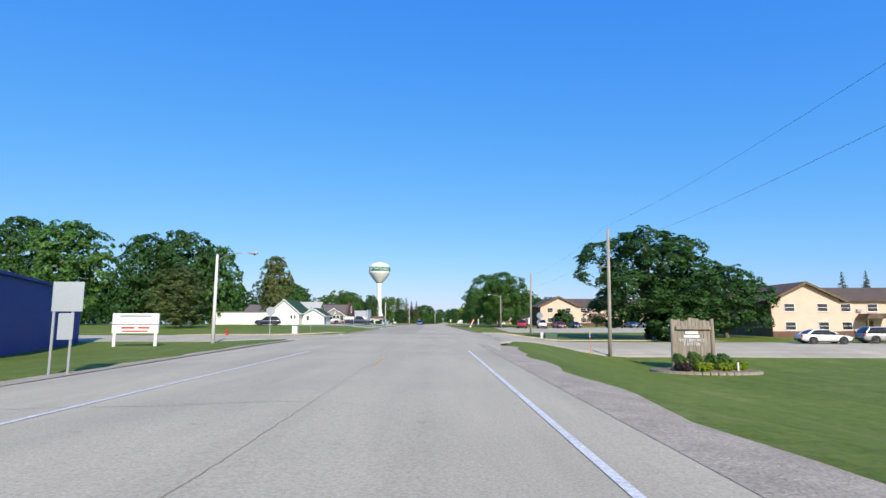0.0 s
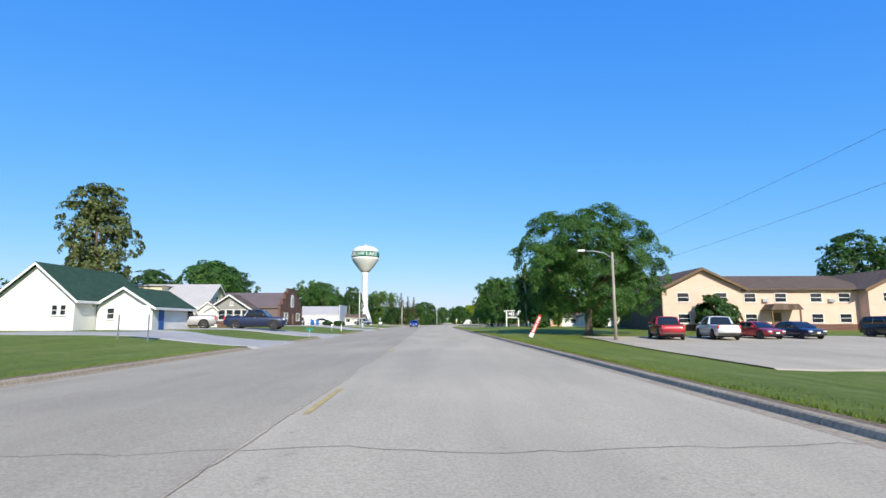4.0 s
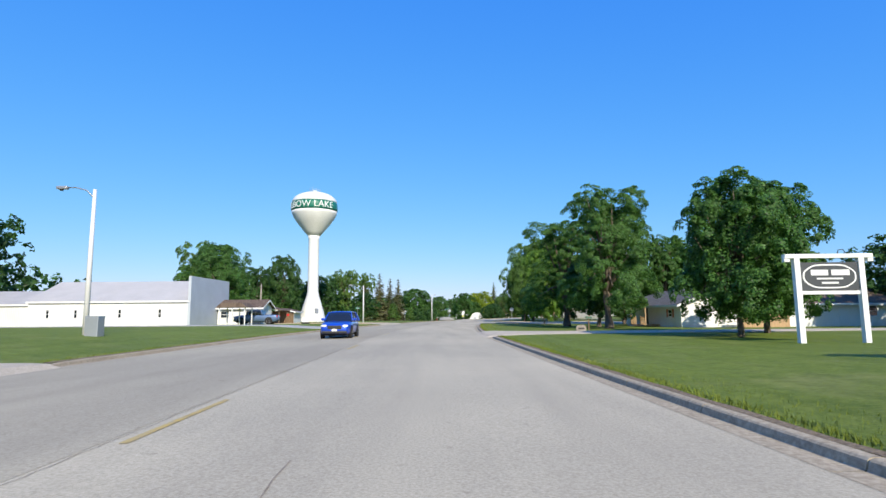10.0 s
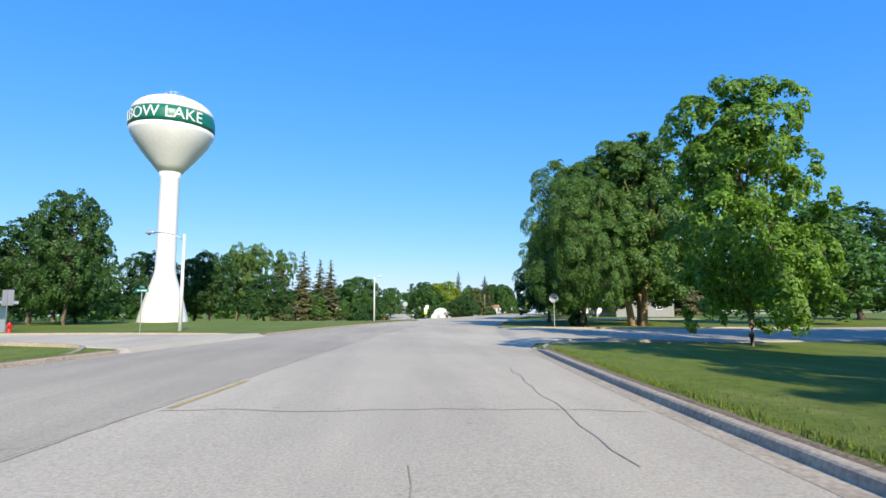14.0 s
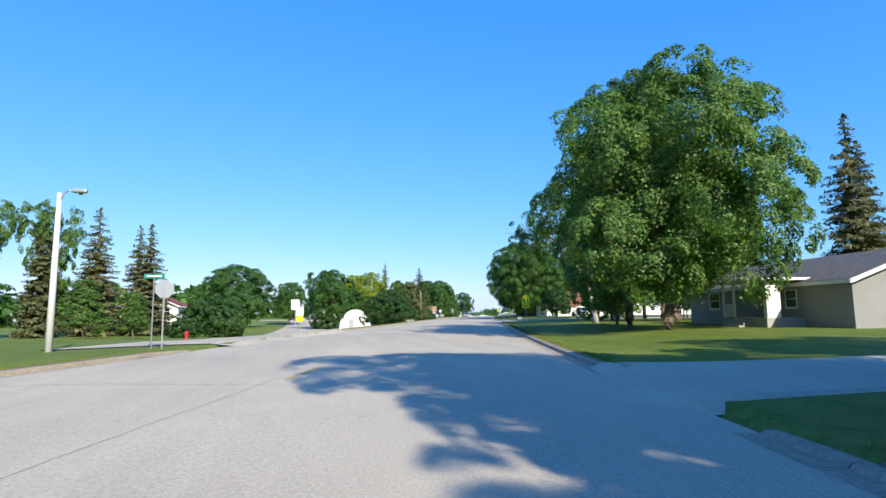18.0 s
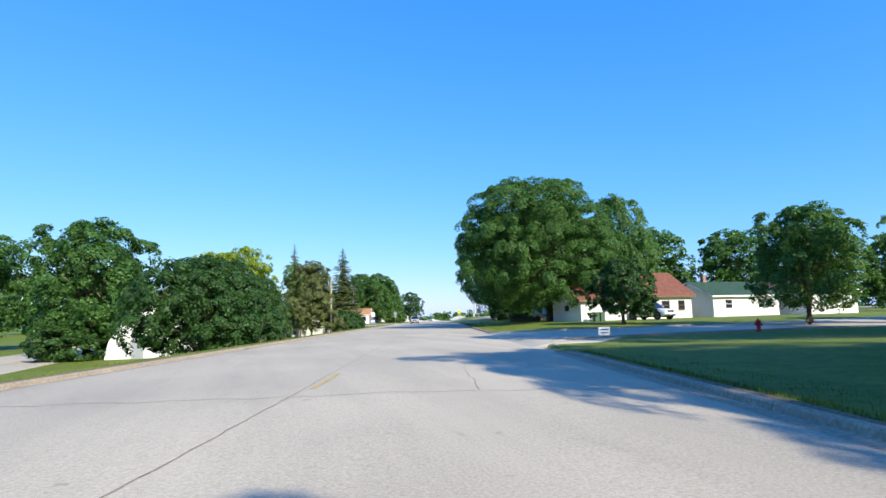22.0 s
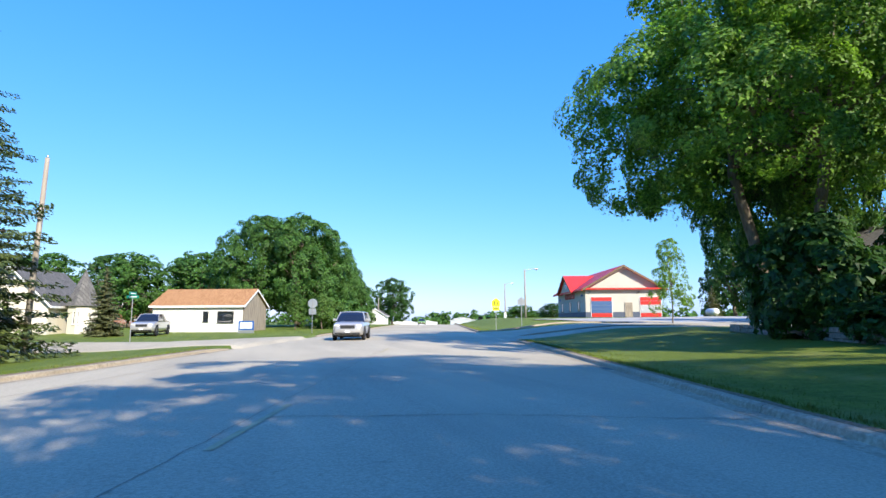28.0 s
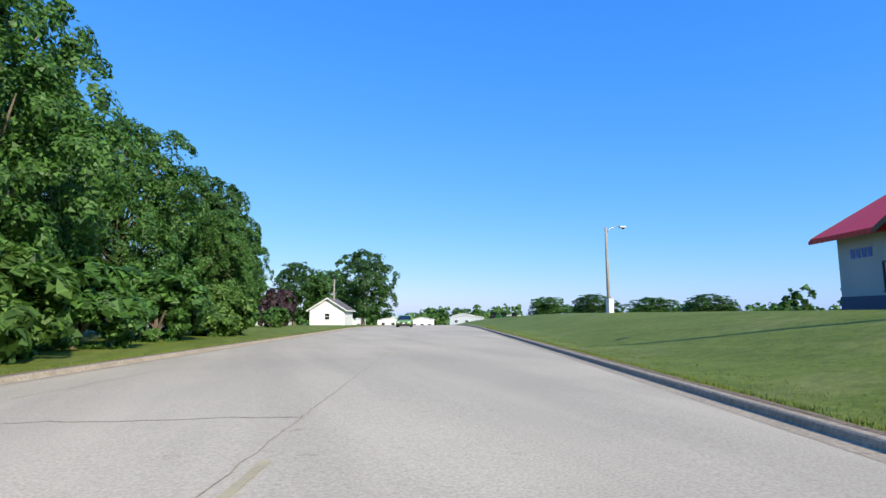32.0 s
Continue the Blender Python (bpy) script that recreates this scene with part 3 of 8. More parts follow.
# the far lanes keep an older, greyer surface as far as the bend
old_rows = [[beside(n, -left_edge(AXIS[n][1]) + 0.5 + (left_edge(AXIS[n][1]) - 0.7) * f, 0) for f in np.linspace(0, 1, 9)] for n in range(int(index_at(64)), int(index_at(300)))]
old_rows = [[(x, y, road_height(*road_near(x, y)) + 0.003) for x, y, _ in row] for row in old_rows]
tagged(new("old_paving", grid_mesh("old_paving", old_rows, ASPHALT_OLD)), "greyer old asphalt on the far lanes", "road", kind="structure")
# edge lines end at the first side street; yellow dashes follow the middle
ribbon("edge_line", [(index_at(-150) + k, 3.55) for k in range(int(index_at(27.8) - index_at(-150)) + 1)], 0.11, WHITE_LINE, label="worn solid white edge line along the lane")
ribbon("edge_line", [(index_at(-150) + k, -3.9) for k in range(int(index_at(27) - index_at(-150)) + 1)], 0.11, WHITE_LINE, label="worn solid white edge line along the lane")
dash_at = index_at(50.4) - 8.3 * 6
while AXIS[int(dash_at)][1] < 900:
    ribbon("yellow_dash", [(dash_at + 0.31 * k, 0.05) for k in range(6)], 0.1, YELLOW_LINE if AXIS[int(dash_at)][1] < 392 else YELLOW_FADED, road)
    dash_at += 8.3

rng = random.Random(5)
for start, end, base in ((index_at(-30), index_at(640), -0.15),):
    # the middle joint: ragged and broken, wider where its edges have crumbled
    u = start
    while u < end:
        path, stop = [], u + rng.uniform(3, 16)
        while u < stop:
            path.append((u, base + 0.03 * math.sin(u * 0.31) + rng.uniform(-0.022, 0.022)))
            u += rng.uniform(0.06, 0.2)
        ribbon("crack", path, rng.choice((0.009, 0.012, 0.016, 0.022)), SEAM, road, 0.006)
        u += rng.choice((0.0, 0.1, 0.3, 1.2))
u = index_at(-20)
while u < index_at(640):
    a, b = rng.choice(((-7.6, 7.1), (-7.6, 0), (0, 7.1), (-3.5, 7.0), (-7.6, 7.1)))
    path, d, v = [], a, u
    while d < b:
        path.append((v, d))
        d += rng.uniform(0.12, 0.4)
        v += rng.uniform(-0.05, 0.05)
    ribbon("crack", path, rng.uniform(0.014, 0.028), SEAM, road, 0.006)
    u += rng.uniform(3.2, 7.0)
for k in range(16):
    u, d = rng.uniform(index_at(-10), index_at(600)), rng.choice((-5.5, -3.4, 1.9, 3.6, 5.8)) + rng.uniform(-0.3, 0.3)
    path = []
    for j in range(rng.randint(6, 26)):
        path.append((u + 0.3 * j, d + rng.uniform(-0.06, 0.06)))
        d += rng.uniform(-0.03, 0.03)
    ribbon("crack", path, rng.uniform(0.012, 0.022), SEAM, road, 0.005)


KERB_PROFILE = [(-0.34, -0.009), (-0.2, -0.008), (-0.02, -0.008), (-0.005, 0.0), (0.02, 0.085), (0.045, 0.105), (0.075, 0.113), (0.165, 0.115), (0.19, 0.105), (0.21, 0.0)]


def kerb(side, y0, y1, rise=1.0):
    """A cast concrete kerb with its gutter pan, in 3 m lengths, worn down at its ends."""
    bm = bmesh.new()
    u, end = index_at(y0), index_at(y1)
    first = u
    while u < end - 0.1:
        stop = min(u + 1.5, end)
        tilt = 0.006 * noise.noise((u * 3.1, side * 7, 0))
        rings = []
        for v in (u + 0.005, (u + stop) / 2, stop - 0.005):
            n = int(v)
            p = Vector(beside(n, 0)).lerp(Vector(beside(n + 1, 0)), v - n)
            way = AXIS_WAY[n]
            half = right_edge(p.y) if side > 0 else left_edge(p.y)
            low = min(rise, 0.3 + (v - first) / 1.2, 0.3 + (end - v) / 1.2)
            rings.append([bm.verts.new((p.x + way[1] * side * (half + a + (tilt if b > 0.05 else 0)), p.y - way[0] * side * (half + a), road_height(n, min(half, half + a)) + (b * low if b > 0.01 else b) + 0.012)) for a, b in KERB_PROFILE])
        for r0, r1 in zip(rings, rings[1:]):
            for k in range(len(KERB_PROFILE) - 1):
                bm.faces.new((r0[k], r0[k + 1], r1[k + 1], r1[k]))
        bm.faces.new(rings[0][3:])
        bm.faces.new(rings[-1][3:][::-1])
        u = stop
    bmesh.ops.recalc_face_normals(bm, faces=bm.faces)
    tagged(new("kerb", mesh_from(bm, "kerb", KERB_STONE)), "worn concrete kerb and gutter between road and lawn", "kerb", "kerbs", "structure")


for side, runs in KERB_RUNS:
    for a, b in runs:
        kerb(side, a, b, 0.4 if (side, a) == (1, 288) else 1.0)


def corner_kerb(points):
    """A kerb that bends round a corner into a side street, along plan points."""
    line = smooth_line(points, 0.6)
    bm, rings = bmesh.new(), []
    for k, p in enumerate(line):
        way = line[min(k + 1, len(line) - 1)] - line[max(k - 1, 0)]
        way = way / np.linalg.norm(way)
        low = min(1.0, 0.3 + 0.12 * k, 0.3 + 0.12 * (len(line) - 1 - k))
        n, d = road_near(*p)
        edge = right_edge(AXIS[n][1]) if d > 0 else left_edge(AXIS[n][1])
        u = float(np.clip((abs(d) - edge - 0.3) / 2.0, 0, 1))
        z = (road_height(n, edge) + 0.004) * (1 - u) + (land_top(p[0] + way[1] * 0.3, p[1] - way[0] * 0.3) - 0.01) * u
        rings.append([bm.verts.new((p[0] + way[1] * a, p[1] - way[0] * a, z + b * low + 0.014)) for a, b in ((-0.4, -0.012), (-0.03, -0.012), (0.0, 0.0), (0.03, 0.11), (0.07, 0.13), (0.17, 0.13), (0.21, -0.1))])
    for r0, r1 in zip(rings, rings[1:]):
        for k in range(6):
            bm.faces.new((r0[k], r0[k + 1], r1[k + 1], r1[k]))
    bmesh.ops.recalc_face_normals(bm, faces=bm.faces)
    tagged(new("kerb", mesh_from(bm, "kerb", KERB_STONE)), "worn concrete kerb bending round a corner", "kerb", "kerbs", "structure")


def lane(name, points, width, mat, label, category="side street", lift=0.035, flare=0.0, fade=3.0):
    """A street or drive laid on the ground along points."""
    first, second = np.array(points[0], float), np.array(points[1], float)
    if abs(road_near(*points[0])[1]) < 13 and flare:
        points = [tuple(first - (second - first) / np.linalg.norm(second - first) * 6)] + list(points)
    line = smooth_line(points, 0.4)
    line = np.concatenate([line[:60], line[60::6]])
    rows = []
    for k, p in enumerate(line):
        way = line[min(k + 1, len(line) - 1)] - line[max(k - 1, 0)]
        way = way / np.linalg.norm(way)
        n, d = road_near(*p)
        wide = width + flare * math.exp(-max(0.0, abs(d) - 7.6) / fade)
        row = []
        for f in (-0.5, -0.44, -0.38, -0.32, -0.25, -0.17, -0.08, 0, 0.08, 0.17, 0.25, 0.32, 0.38, 0.44, 0.5):
            x, y = p[0] + way[1] * wide * f, p[1] - way[0] * wide * f
            n, d = road_near(x, y)
            z = road_height(n, d) - 0.07 if -left_edge(AXIS[n][1]) < d < right_edge(AXIS[n][1]) else ground_z(x, y)
            gap = abs(d) - (right_edge(AXIS[n][1]) if d > 0 else left_edge(AXIS[n][1]))
            if gap > -0.1:
                u = min(1.0, max(0.0, (gap + 0.1) / 0.4))
                bank = ground_z(x, y) if gap > 0.35 else road_height(n, RIGHT_HALF) + 0.1
                z = max(z, bank + 0.012) * u + (road_height(n, RIGHT_HALF) - 0.05) * (1 - u)
            z += lift
            if gap > -0.35:
                z = max(z, land_top(x, y, 0.4) + 0.025)
            row.append((x, y, z))
        for at, step in ((0, -0.5), (-1, 0.5)):
            x, y, z = row[at]
            row.insert(0 if at == 0 else len(row), (x + way[1] * step, y - way[0] * step, z - 0.14))
        rows.append(row)
    return tagged(new(name, grid_mesh(name, rows, mat, False)), label, category, kind="structure")


lane("street", [(1, 52), (30, 51), (90, 49), (200, 47)], 16, ASPHALT, "pale worn asphalt side street", flare=8)
lane("street", [(-8, 53), (-30, 54), (-90, 55), (-200, 56)], 11, ASPHALT, "pale worn asphalt side street", flare=6)
lane("drive", [(-9, 109.5), (-24, 111), (-34, 113)], 6, CONCRETE, "pale concrete driveway", flare=2)
lane("drive", [(-10, 129.5), (-20, 129), (-32, 129)], 7, CONCRETE, "pale concrete driveway", flare=3)
lane("drive", [(-11, 166), (-24, 168), (-29.2, 172)], 11, CONCRETE, "pale concrete forecourt before the brick front", flare=2)
lane("drive", [(-12, 189.5), (-30, 190), (-48, 194)], 6, GRAVEL, "pale gravel driveway", flare=2)
lane("drive", [(-13, 239), (-30, 239.5), (-60, 240)], 6, CONCRETE, "pale concrete driveway", flare=2)
lane("street", [(-8, 269), (-40, 270), (-120, 272)], 9, ASPHALT, "pale worn asphalt side street", flare=5)
lane("street", [(3, 337), (3.5, 372), (2.5, 430), (-1, 560), (-4, 760)], 9, ASPHALT, "old street running straight on and downhill", flare=8)
lane("drive", [(0.5, 217.2), (6, 217.9), (12, 219), (40, 220.5)], 4.8, GRAVEL, "pale gravel driveway", flare=5)
lane("street", [(4, 274), (24, 273.4), (60, 272.5), (160, 270)], 14.5, ASPHALT, "pale worn asphalt side street", flare=6)
lane("drive", [(12, 313), (22, 311), (38, 309)], 4, ASPHALT, "pale asphalt driveway across the lawn", flare=2)
lane("street", [(33, 400.4), (42, 400), (47, 399.1), (58, 397.8), (120, 396.4), (220, 395)], 11.8, ASPHALT, "pale worn asphalt side street", flare=10, fade=4.0)
lane("street", [(66, 511), (82, 506), (130, 500), (220, 492)], 12, ASPHALT, "pale worn asphalt side street by the car wash", flare=7)
lane("street", [(58, 503), (40, 508), (-20, 527)], 9, ASPHALT, "pale worn asphalt side street", flare=5)
lane("parking_lot", [(11.5, 112), (30, 112), (58, 112)], 30, ASPHALT, "asphalt parking lot before the apartments", "parking lot", lift=0.06)
lane("parking_lot", [(88, 520), (112, 521), (135, 520)], 20, CONCRETE, "concrete apron before the car wash", "parking lot", lift=0.07)
lane("sidewalk", [(-29, 122), (-24, 118), (-14, 110)], 1.3, CONCRETE, "narrow concrete walk", "sidewalk")

# gravel shoulder before the kerbs begin
shoulder = [[beside(n, d, road_height(n, d) + 0.006 - 0.06 * max(0, d - 5.0)) for d in (4.55, 5.0, 5.5, 5.9 + 0.25 * math.sin(n * 1.7) + right_edge(AXIS[n][1]) - 5.35)] for n in range(0, int(index_at(36)))]
tagged(new("shoulder", grid_mesh("shoulder", shoulder, GRAVEL_GREY)), "loose pale gravel shoulder beside the lane", "shoulder", kind="structure")
shoulder = [[beside(n, -d - left_edge(AXIS[n][1]) + 7.9, road_height(n, 7.9) - 0.05 * (d - 7.7) + 0.01) for d in (7.5, 8.0, 8.4 + 0.3 * math.sin(n * 2.1))] for n in range(0, int(index_at(46)))]
tagged(new("shoulder", grid_mesh("shoulder", shoulder, GRAVEL_GREY)), "loose pale gravel shoulder beside the lane", "shoulder", kind="structure")
# soil and dry grass that has crept over the kerb's back
for side, runs in KERB_RUNS:
    for y0, y1 in runs:
        edge, sunk = [], 0.06 if (side, y0) == (1, 288) else 0.0
        for step in range(int(index_at(y0)) * 3 + 3, int(index_at(min(y1, 640))) * 3):
            u = step / 3
            n = int(u)
            half = right_edge(AXIS[n][1]) if side > 0 else left_edge(AXIS[n][1])
            a = half + 0.165 + 0.07 * noise.noise((u * 2.3, side * 5, 0))
            b = half + 0.36 + 0.14 * noise.noise((u * 1.7, side * 9, 3))
            spot = lambda d, z: Vector(beside(n, side * d, road_height(n, half) + z)).lerp(Vector(beside(n + 1, side * d, road_height(n, half) + z)), u - n)
            edge.append([spot(a, 0.128 - sunk), spot((a + b) / 2, 0.15 - sunk + 0.02 * noise.noise((u * 4, side, 8))), spot(b, 0.1)])
        if len(edge) > 2:
            tagged(new("verge_soil", grid_mesh("verge_soil", edge, DIRT)), "crumbled soil and dry grass along the kerb", "soil", kind="stuff")
for bend in ([(32, 62.5), (18, 63.6), (12, 63), (7.5, 63.2), (4.9, 65.5), (4.5, 70)], [(35.0, 386), (35.6, 388.2), (36.5, 390.4), (37.6, 391.5), (41.6, 391.9), (60, 391.6)],
             [(60, 403.4), (50, 404.5), (46, 405.5), (43.8, 406.4), (42.6, 407.4), (42.1, 408.7), (42.3, 410.6)], [(3.6, 259), (4.3, 262.5), (7, 265.3), (14, 266.3)],
             [(30, 280.5), (12, 282.9), (8.8, 284), (7.4, 286.5), (7.9, 291)], [(69.6, 498), (71.5, 502.3), (75, 503.5), (88, 500)],
             [(95, 511), (84, 516.5), (79.0, 517.6), (76.7, 520.2), (77.4, 525)], [(-10.9, 72), (-11.6, 67), (-13.1, 64.3), (-16.8, 60.9), (-30, 60.4)],
             [(-30, 264.3), (-15.5, 264), (-12.6, 262), (-12.0, 257)], [(-9.0, 281), (-10.4, 276.5), (-13.5, 274.8), (-30, 274.6)]):
    corner_kerb(bend)


def storm_drain(x, y, turn):
    n, d = road_near(x, y)
    root = thing("storm_drain", pose(x, y, road_height(n, d), 0, 0, turn), "dark storm drain slot under a concrete kerb hood", "storm drain", "storm drains")
    part("hood", box(-0.03, -0.6, 0.07, 0.38, 0.6, 0.105, 0.01), CONCRETE, root)
    part("slot", box(-0.02, -0.45, 0.0, 0.36, 0.45, 0.068), DARK, root)
    part("grate", box(-0.36, -0.4, -0.02, -0.1, 0.4, 0.012, 0.004), DARK, root)


for x, y in ((24.0, 399.6), (1.1, 323.9), (51.5, 492.7), (64.1, 481.3), (-3.2, 306.9)):
    n, d = road_near(x, y)
    px, py, _ = beside(n, 7.42 if d > 0 else -8.02)
    storm_drain(px, py, facing(x, y) + (180 if d < 0 else 0))


def grass_tufts(name, count, seed, d0, d1, y0, y1, size):
    """Blades of unmown grass, scattered over a strip beside the road."""
    r = np.random.RandomState(seed)
    u = r.uniform(index_at(y0), index_at(y1), count)
    d = r.uniform(d0, d1, count)
    runs = [run for side, kept in KERB_RUNS if side * d0 > 0 for run in kept]
    keep = np.zeros(count, bool)
    for a, b in runs:
        keep |= (u > index_at(a) + 0.6) & (u < index_at(b) - 0.6)
    u, d = u[keep], d[keep]
    count = len(u)
    verts, faces = [], []
    for k in range(count):
        n = int(u[k])
        off = d[k] + (right_edge(AXIS[n][1]) if d0 > 0 else -left_edge(AXIS[n][1]))
        p = Vector(beside(n, off)).lerp(Vector(beside(n + 1, off)), u[k] - n)
        z = ground_z(p.x, p.y)
        a, h = r.uniform(0, 6.28), size * r.uniform(0.5, 1.3)
        w = Vector((math.cos(a), math.sin(a), 0)) * h * 0.13
        tip = Vector((r.uniform(-1, 1), r.uniform(-1, 1), 0)) * h * 0.45
        s = len(verts)
        verts += [(p.x - w.x, p.y - w.y, z), (p.x + w.x, p.y + w.y, z), (p.x + tip.x, p.y + tip.y, z + h)]
        faces.append((s, s + 1, s + 2))
    me = bpy.data.meshes.new(name)
    me.from_pydata(verts, [], faces)
    me.materials.append(GRASS)
    tagged(new(name, me), "ragged grass blades along the road's edge", "grass", kind="stuff")


grass_tufts("grass", 105000, 3, 0.16, 0.6, -5, 600, 0.075)
grass_tufts("grass", 50000, 5, 0.5, 1.8, -5, 600, 0.05)
grass_tufts("grass", 60000, 4, -0.75, -0.18, -5, 600, 0.07)


# ---- trees and shrubs ----
def leaf_mesh(name, centres, normals, sizes, mat, r, slim=0.72):
    """One mesh of pointed leaves: a blade at each centre."""
    k = len(centres)
    helper = r.normal(size=(k, 3))
    a = np.cross(normals, helper)
    a /= np.linalg.norm(a, axis=1)[:, None] + 1e-9
    b = np.cross(normals, a)
    s = sizes[:, None]
    tips = np.stack([centres - a * s * 0.9 + b * s * slim * 1.15, centres + a * s * 1.25 - normals * s * 0.2, centres - a * s * 0.8 - b * s * slim * 1.15], 1)
    me = bpy.data.meshes.new(name)
    me.vertices.add(3 * k)
    me.vertices.foreach_set("co", tips.reshape(-1).astype(np.float32))
    me.loops.add(3 * k)
    me.loops.foreach_set("vertex_index", np.arange(3 * k, dtype=np.int32))
    me.polygons.add(k)
    me.polygons.foreach_set("loop_start", np.arange(0, 3 * k, 3, dtype=np.int32))
    me.polygons.foreach_set("loop_total", np.full(k, 3, np.int32))
    me.update(calc_edges=True)
    me.materials.append(mat)
    return me


def unit(v):
    return v / (np.linalg.norm(v, axis=1)[:, None] + 1e-9)


def crown_points(r, lobes, clumps, leaves, flat=0.75, inner=0.2):
    """Leaf places and normals: drooping leafy sprays on the outer skin of the lobes, some more inside."""
    centre, radius = np.array([l[:3] for l in lobes]), np.array([l[3] for l in lobes])
    middle = np.average(centre, axis=0, weights=radius)
    tries = clumps * 7
    pick = r.choice(len(lobes), tries, p=radius**2 / (radius**2).sum())
    way = unit(r.normal(size=(tries, 3)) + [0, 0, 0.12])
    at = centre[pick] + way * radius[pick, None] * r.uniform(0.78, 1.04, (tries, 1))
    depth = (np.linalg.norm(at[:, None] - centre[None], axis=2) / radius).min(1)
    skin, deep = np.flatnonzero(depth > 0.76), np.flatnonzero(depth <= 0.76)
    keep = np.r_[skin[:int(clumps * (1 - inner))], deep[:int(clumps * inner)]]
    at, way, spread = at[keep], way[keep], radius[pick[keep]] * r.uniform(0.22, 0.42, len(keep))
    face = unit(way * 0.8 + unit(at - middle) * 0.3 + [0, 0, 0.55] + r.normal(size=(len(keep), 3)) * 0.25)
    own = r.randint(0, len(keep), leaves)
    # leaves sit on the outer half of flattened domes
    puff = unit(r.normal(size=(leaves, 3)) + face[own] * 0.9)
    lift = (puff * face[own]).sum(1)[:, None]
    shell = puff - face[own] * lift * (1 - 0.7 * flat)
    bumps = 1 + 0.22 * np.sin(puff[:, :1] * 9 + own[:, None]) * np.sin(puff[:, 1:2] * 8 + own[:, None] * 2)
    where = at[own] + shell * bumps * (spread[own] * r.uniform(0.5, 1.0, leaves) ** 0.45)[:, None]
    out = unit(puff * 0.8 + face[own] * 0.5 + [0, 0, 0.15] + r.normal(size=(leaves, 3)) * 0.36)
    return where, out


def crown_reach(shape, f, seed):
    """How far the crown reaches at the part f of its height, as a share of its half width."""
    if shape == "tall":
        return 0.97 - 0.62 * f
    if shape == "dome":
        return math.sqrt(max(0.04, 1 - f * f))
    if shape == "open":
        return 0.78 + 0.26 * math.sin(3 * f + seed)
    wide = 0.4
    if f < wide:
        return 0.62 + 0.38 * math.sqrt(1 - ((wide - f) / wide) ** 2)
    return math.sqrt(max(0.03, 1 - ((f - wide) / (1.02 - wide)) ** 2.1))


def make_tree(seed, mat, bark, shape="round", leaves=9000, leaf=0.30, height=12.0, width=11.0, stem=0.22, trunk=0.32, gaps=0.0, forks=1, count=0, shift=(0.0, 0.0)):
    """A leafy tree with a forked trunk, limbs and a crown of leaf clumps, its foot at the origin."""
    r = np.random.RandomState(seed)
    root = new("tree")
    low, rad = height * stem, width / 2
    lobes = []
    count = count or {"round": 16, "tall": 14, "open": 18, "dome": 20}[shape]
    for k in range(count):
        f = (k + 0.5) / count
        a = k * 2.4 + r.uniform(-0.4, 0.4)
        size = rad * r.uniform(0.32, 0.46) * (15 / max(15, count)) ** 0.33 * (0.85 if shape == "open" else 1)
        away = max(0.0, rad * crown_reach(shape, f, seed) - size * 0.8) * (0.45 if k % 5 == 4 else r.uniform(0.88, 1.06))
        z = min(max(low + (height - low) * f, low + size * 0.45), height - size * 0.85)
        lobes.append((math.cos(a) * away, math.sin(a) * away, z, size))
    lobes.append((r.uniform(-0.1, 0.1) * rad, r.uniform(-0.1, 0.1) * rad, height - rad * 0.36, rad * 0.36))
    if shape != "open":
        lobes += [(0, 0, low + (height - low) * f, rad * crown_reach(shape, f, seed) * 0.62) for f in (0.3, 0.6)]
    where, out = crown_points(r, lobes, int((len(lobes) * 21 + 40) * (1 - gaps)), leaves)
    # the crown is brought to its stated width and height
    foot, top = np.percentile(where[:, 2], [0.5, 99.6])
    side = rad / np.percentile(np.hypot(where[:, 0], where[:, 1]), 99)
    tall = (height * 1.01 - low * 0.75) / (top - foot)
    where = (where - [0, 0, foot]) * [side, side, tall] + [*shift, low * 0.75]
    lobes = [(x * side + shift[0], y * side + shift[1], (z - foot) * tall + low * 0.75, q) for x, y, z, q in lobes]
    crown = new("crown", leaf_mesh("crown", where, out, leaf * r.uniform(0.6, 1.25, len(where)), mat, r))
    crown.parent = root
    bm = bmesh.new()
    for stemno in range(forks):
        lean = 0.0 if forks == 1 else 0.16
        a = stemno * 2 * math.pi / forks + 0.5
        dx, dy = math.cos(a) * lean, math.sin(a) * lean
        foot = Vector((dx * 2.2, dy * 2.2, -0.25)) if forks > 1 else Vector((0, 0, -0.25))
        t = trunk * (1 if forks == 1 else 0.62)
        spine = [foot, foot + Vector((dx, dy, 0.7)), foot + Vector((dx * low, dy * low, low)) + Vector((r.uniform(-0.2, 0.2), r.uniform(-0.2, 0.2), 0)),
                 foot + Vector((dx * height * 0.5, dy * height * 0.5, height * 0.55)), foot + Vector((dx * height * 0.7, dy * height * 0.7, height * 0.82))]
        tube(spine, [t * 1.45, t, t * 0.82, t * 0.42, t * 0.12], 9, bm)
        for lobe in lobes[stemno::forks]:
            start = spine[2].lerp(spine[3], r.uniform(0.0, 0.8))
            end = Vector(lobe[:3])
            mid = start.lerp(end, 0.5) + Vector((r.uniform(-0.3, 0.3), r.uniform(-0.3, 0.3), 0.08 * height * r.uniform(0.2, 1)))
            tube([start, mid, end], [t * 0.36, t * 0.24, t * 0.07], 6, bm)
    part("trunk", bm, bark, root, smooth=True)
    return root


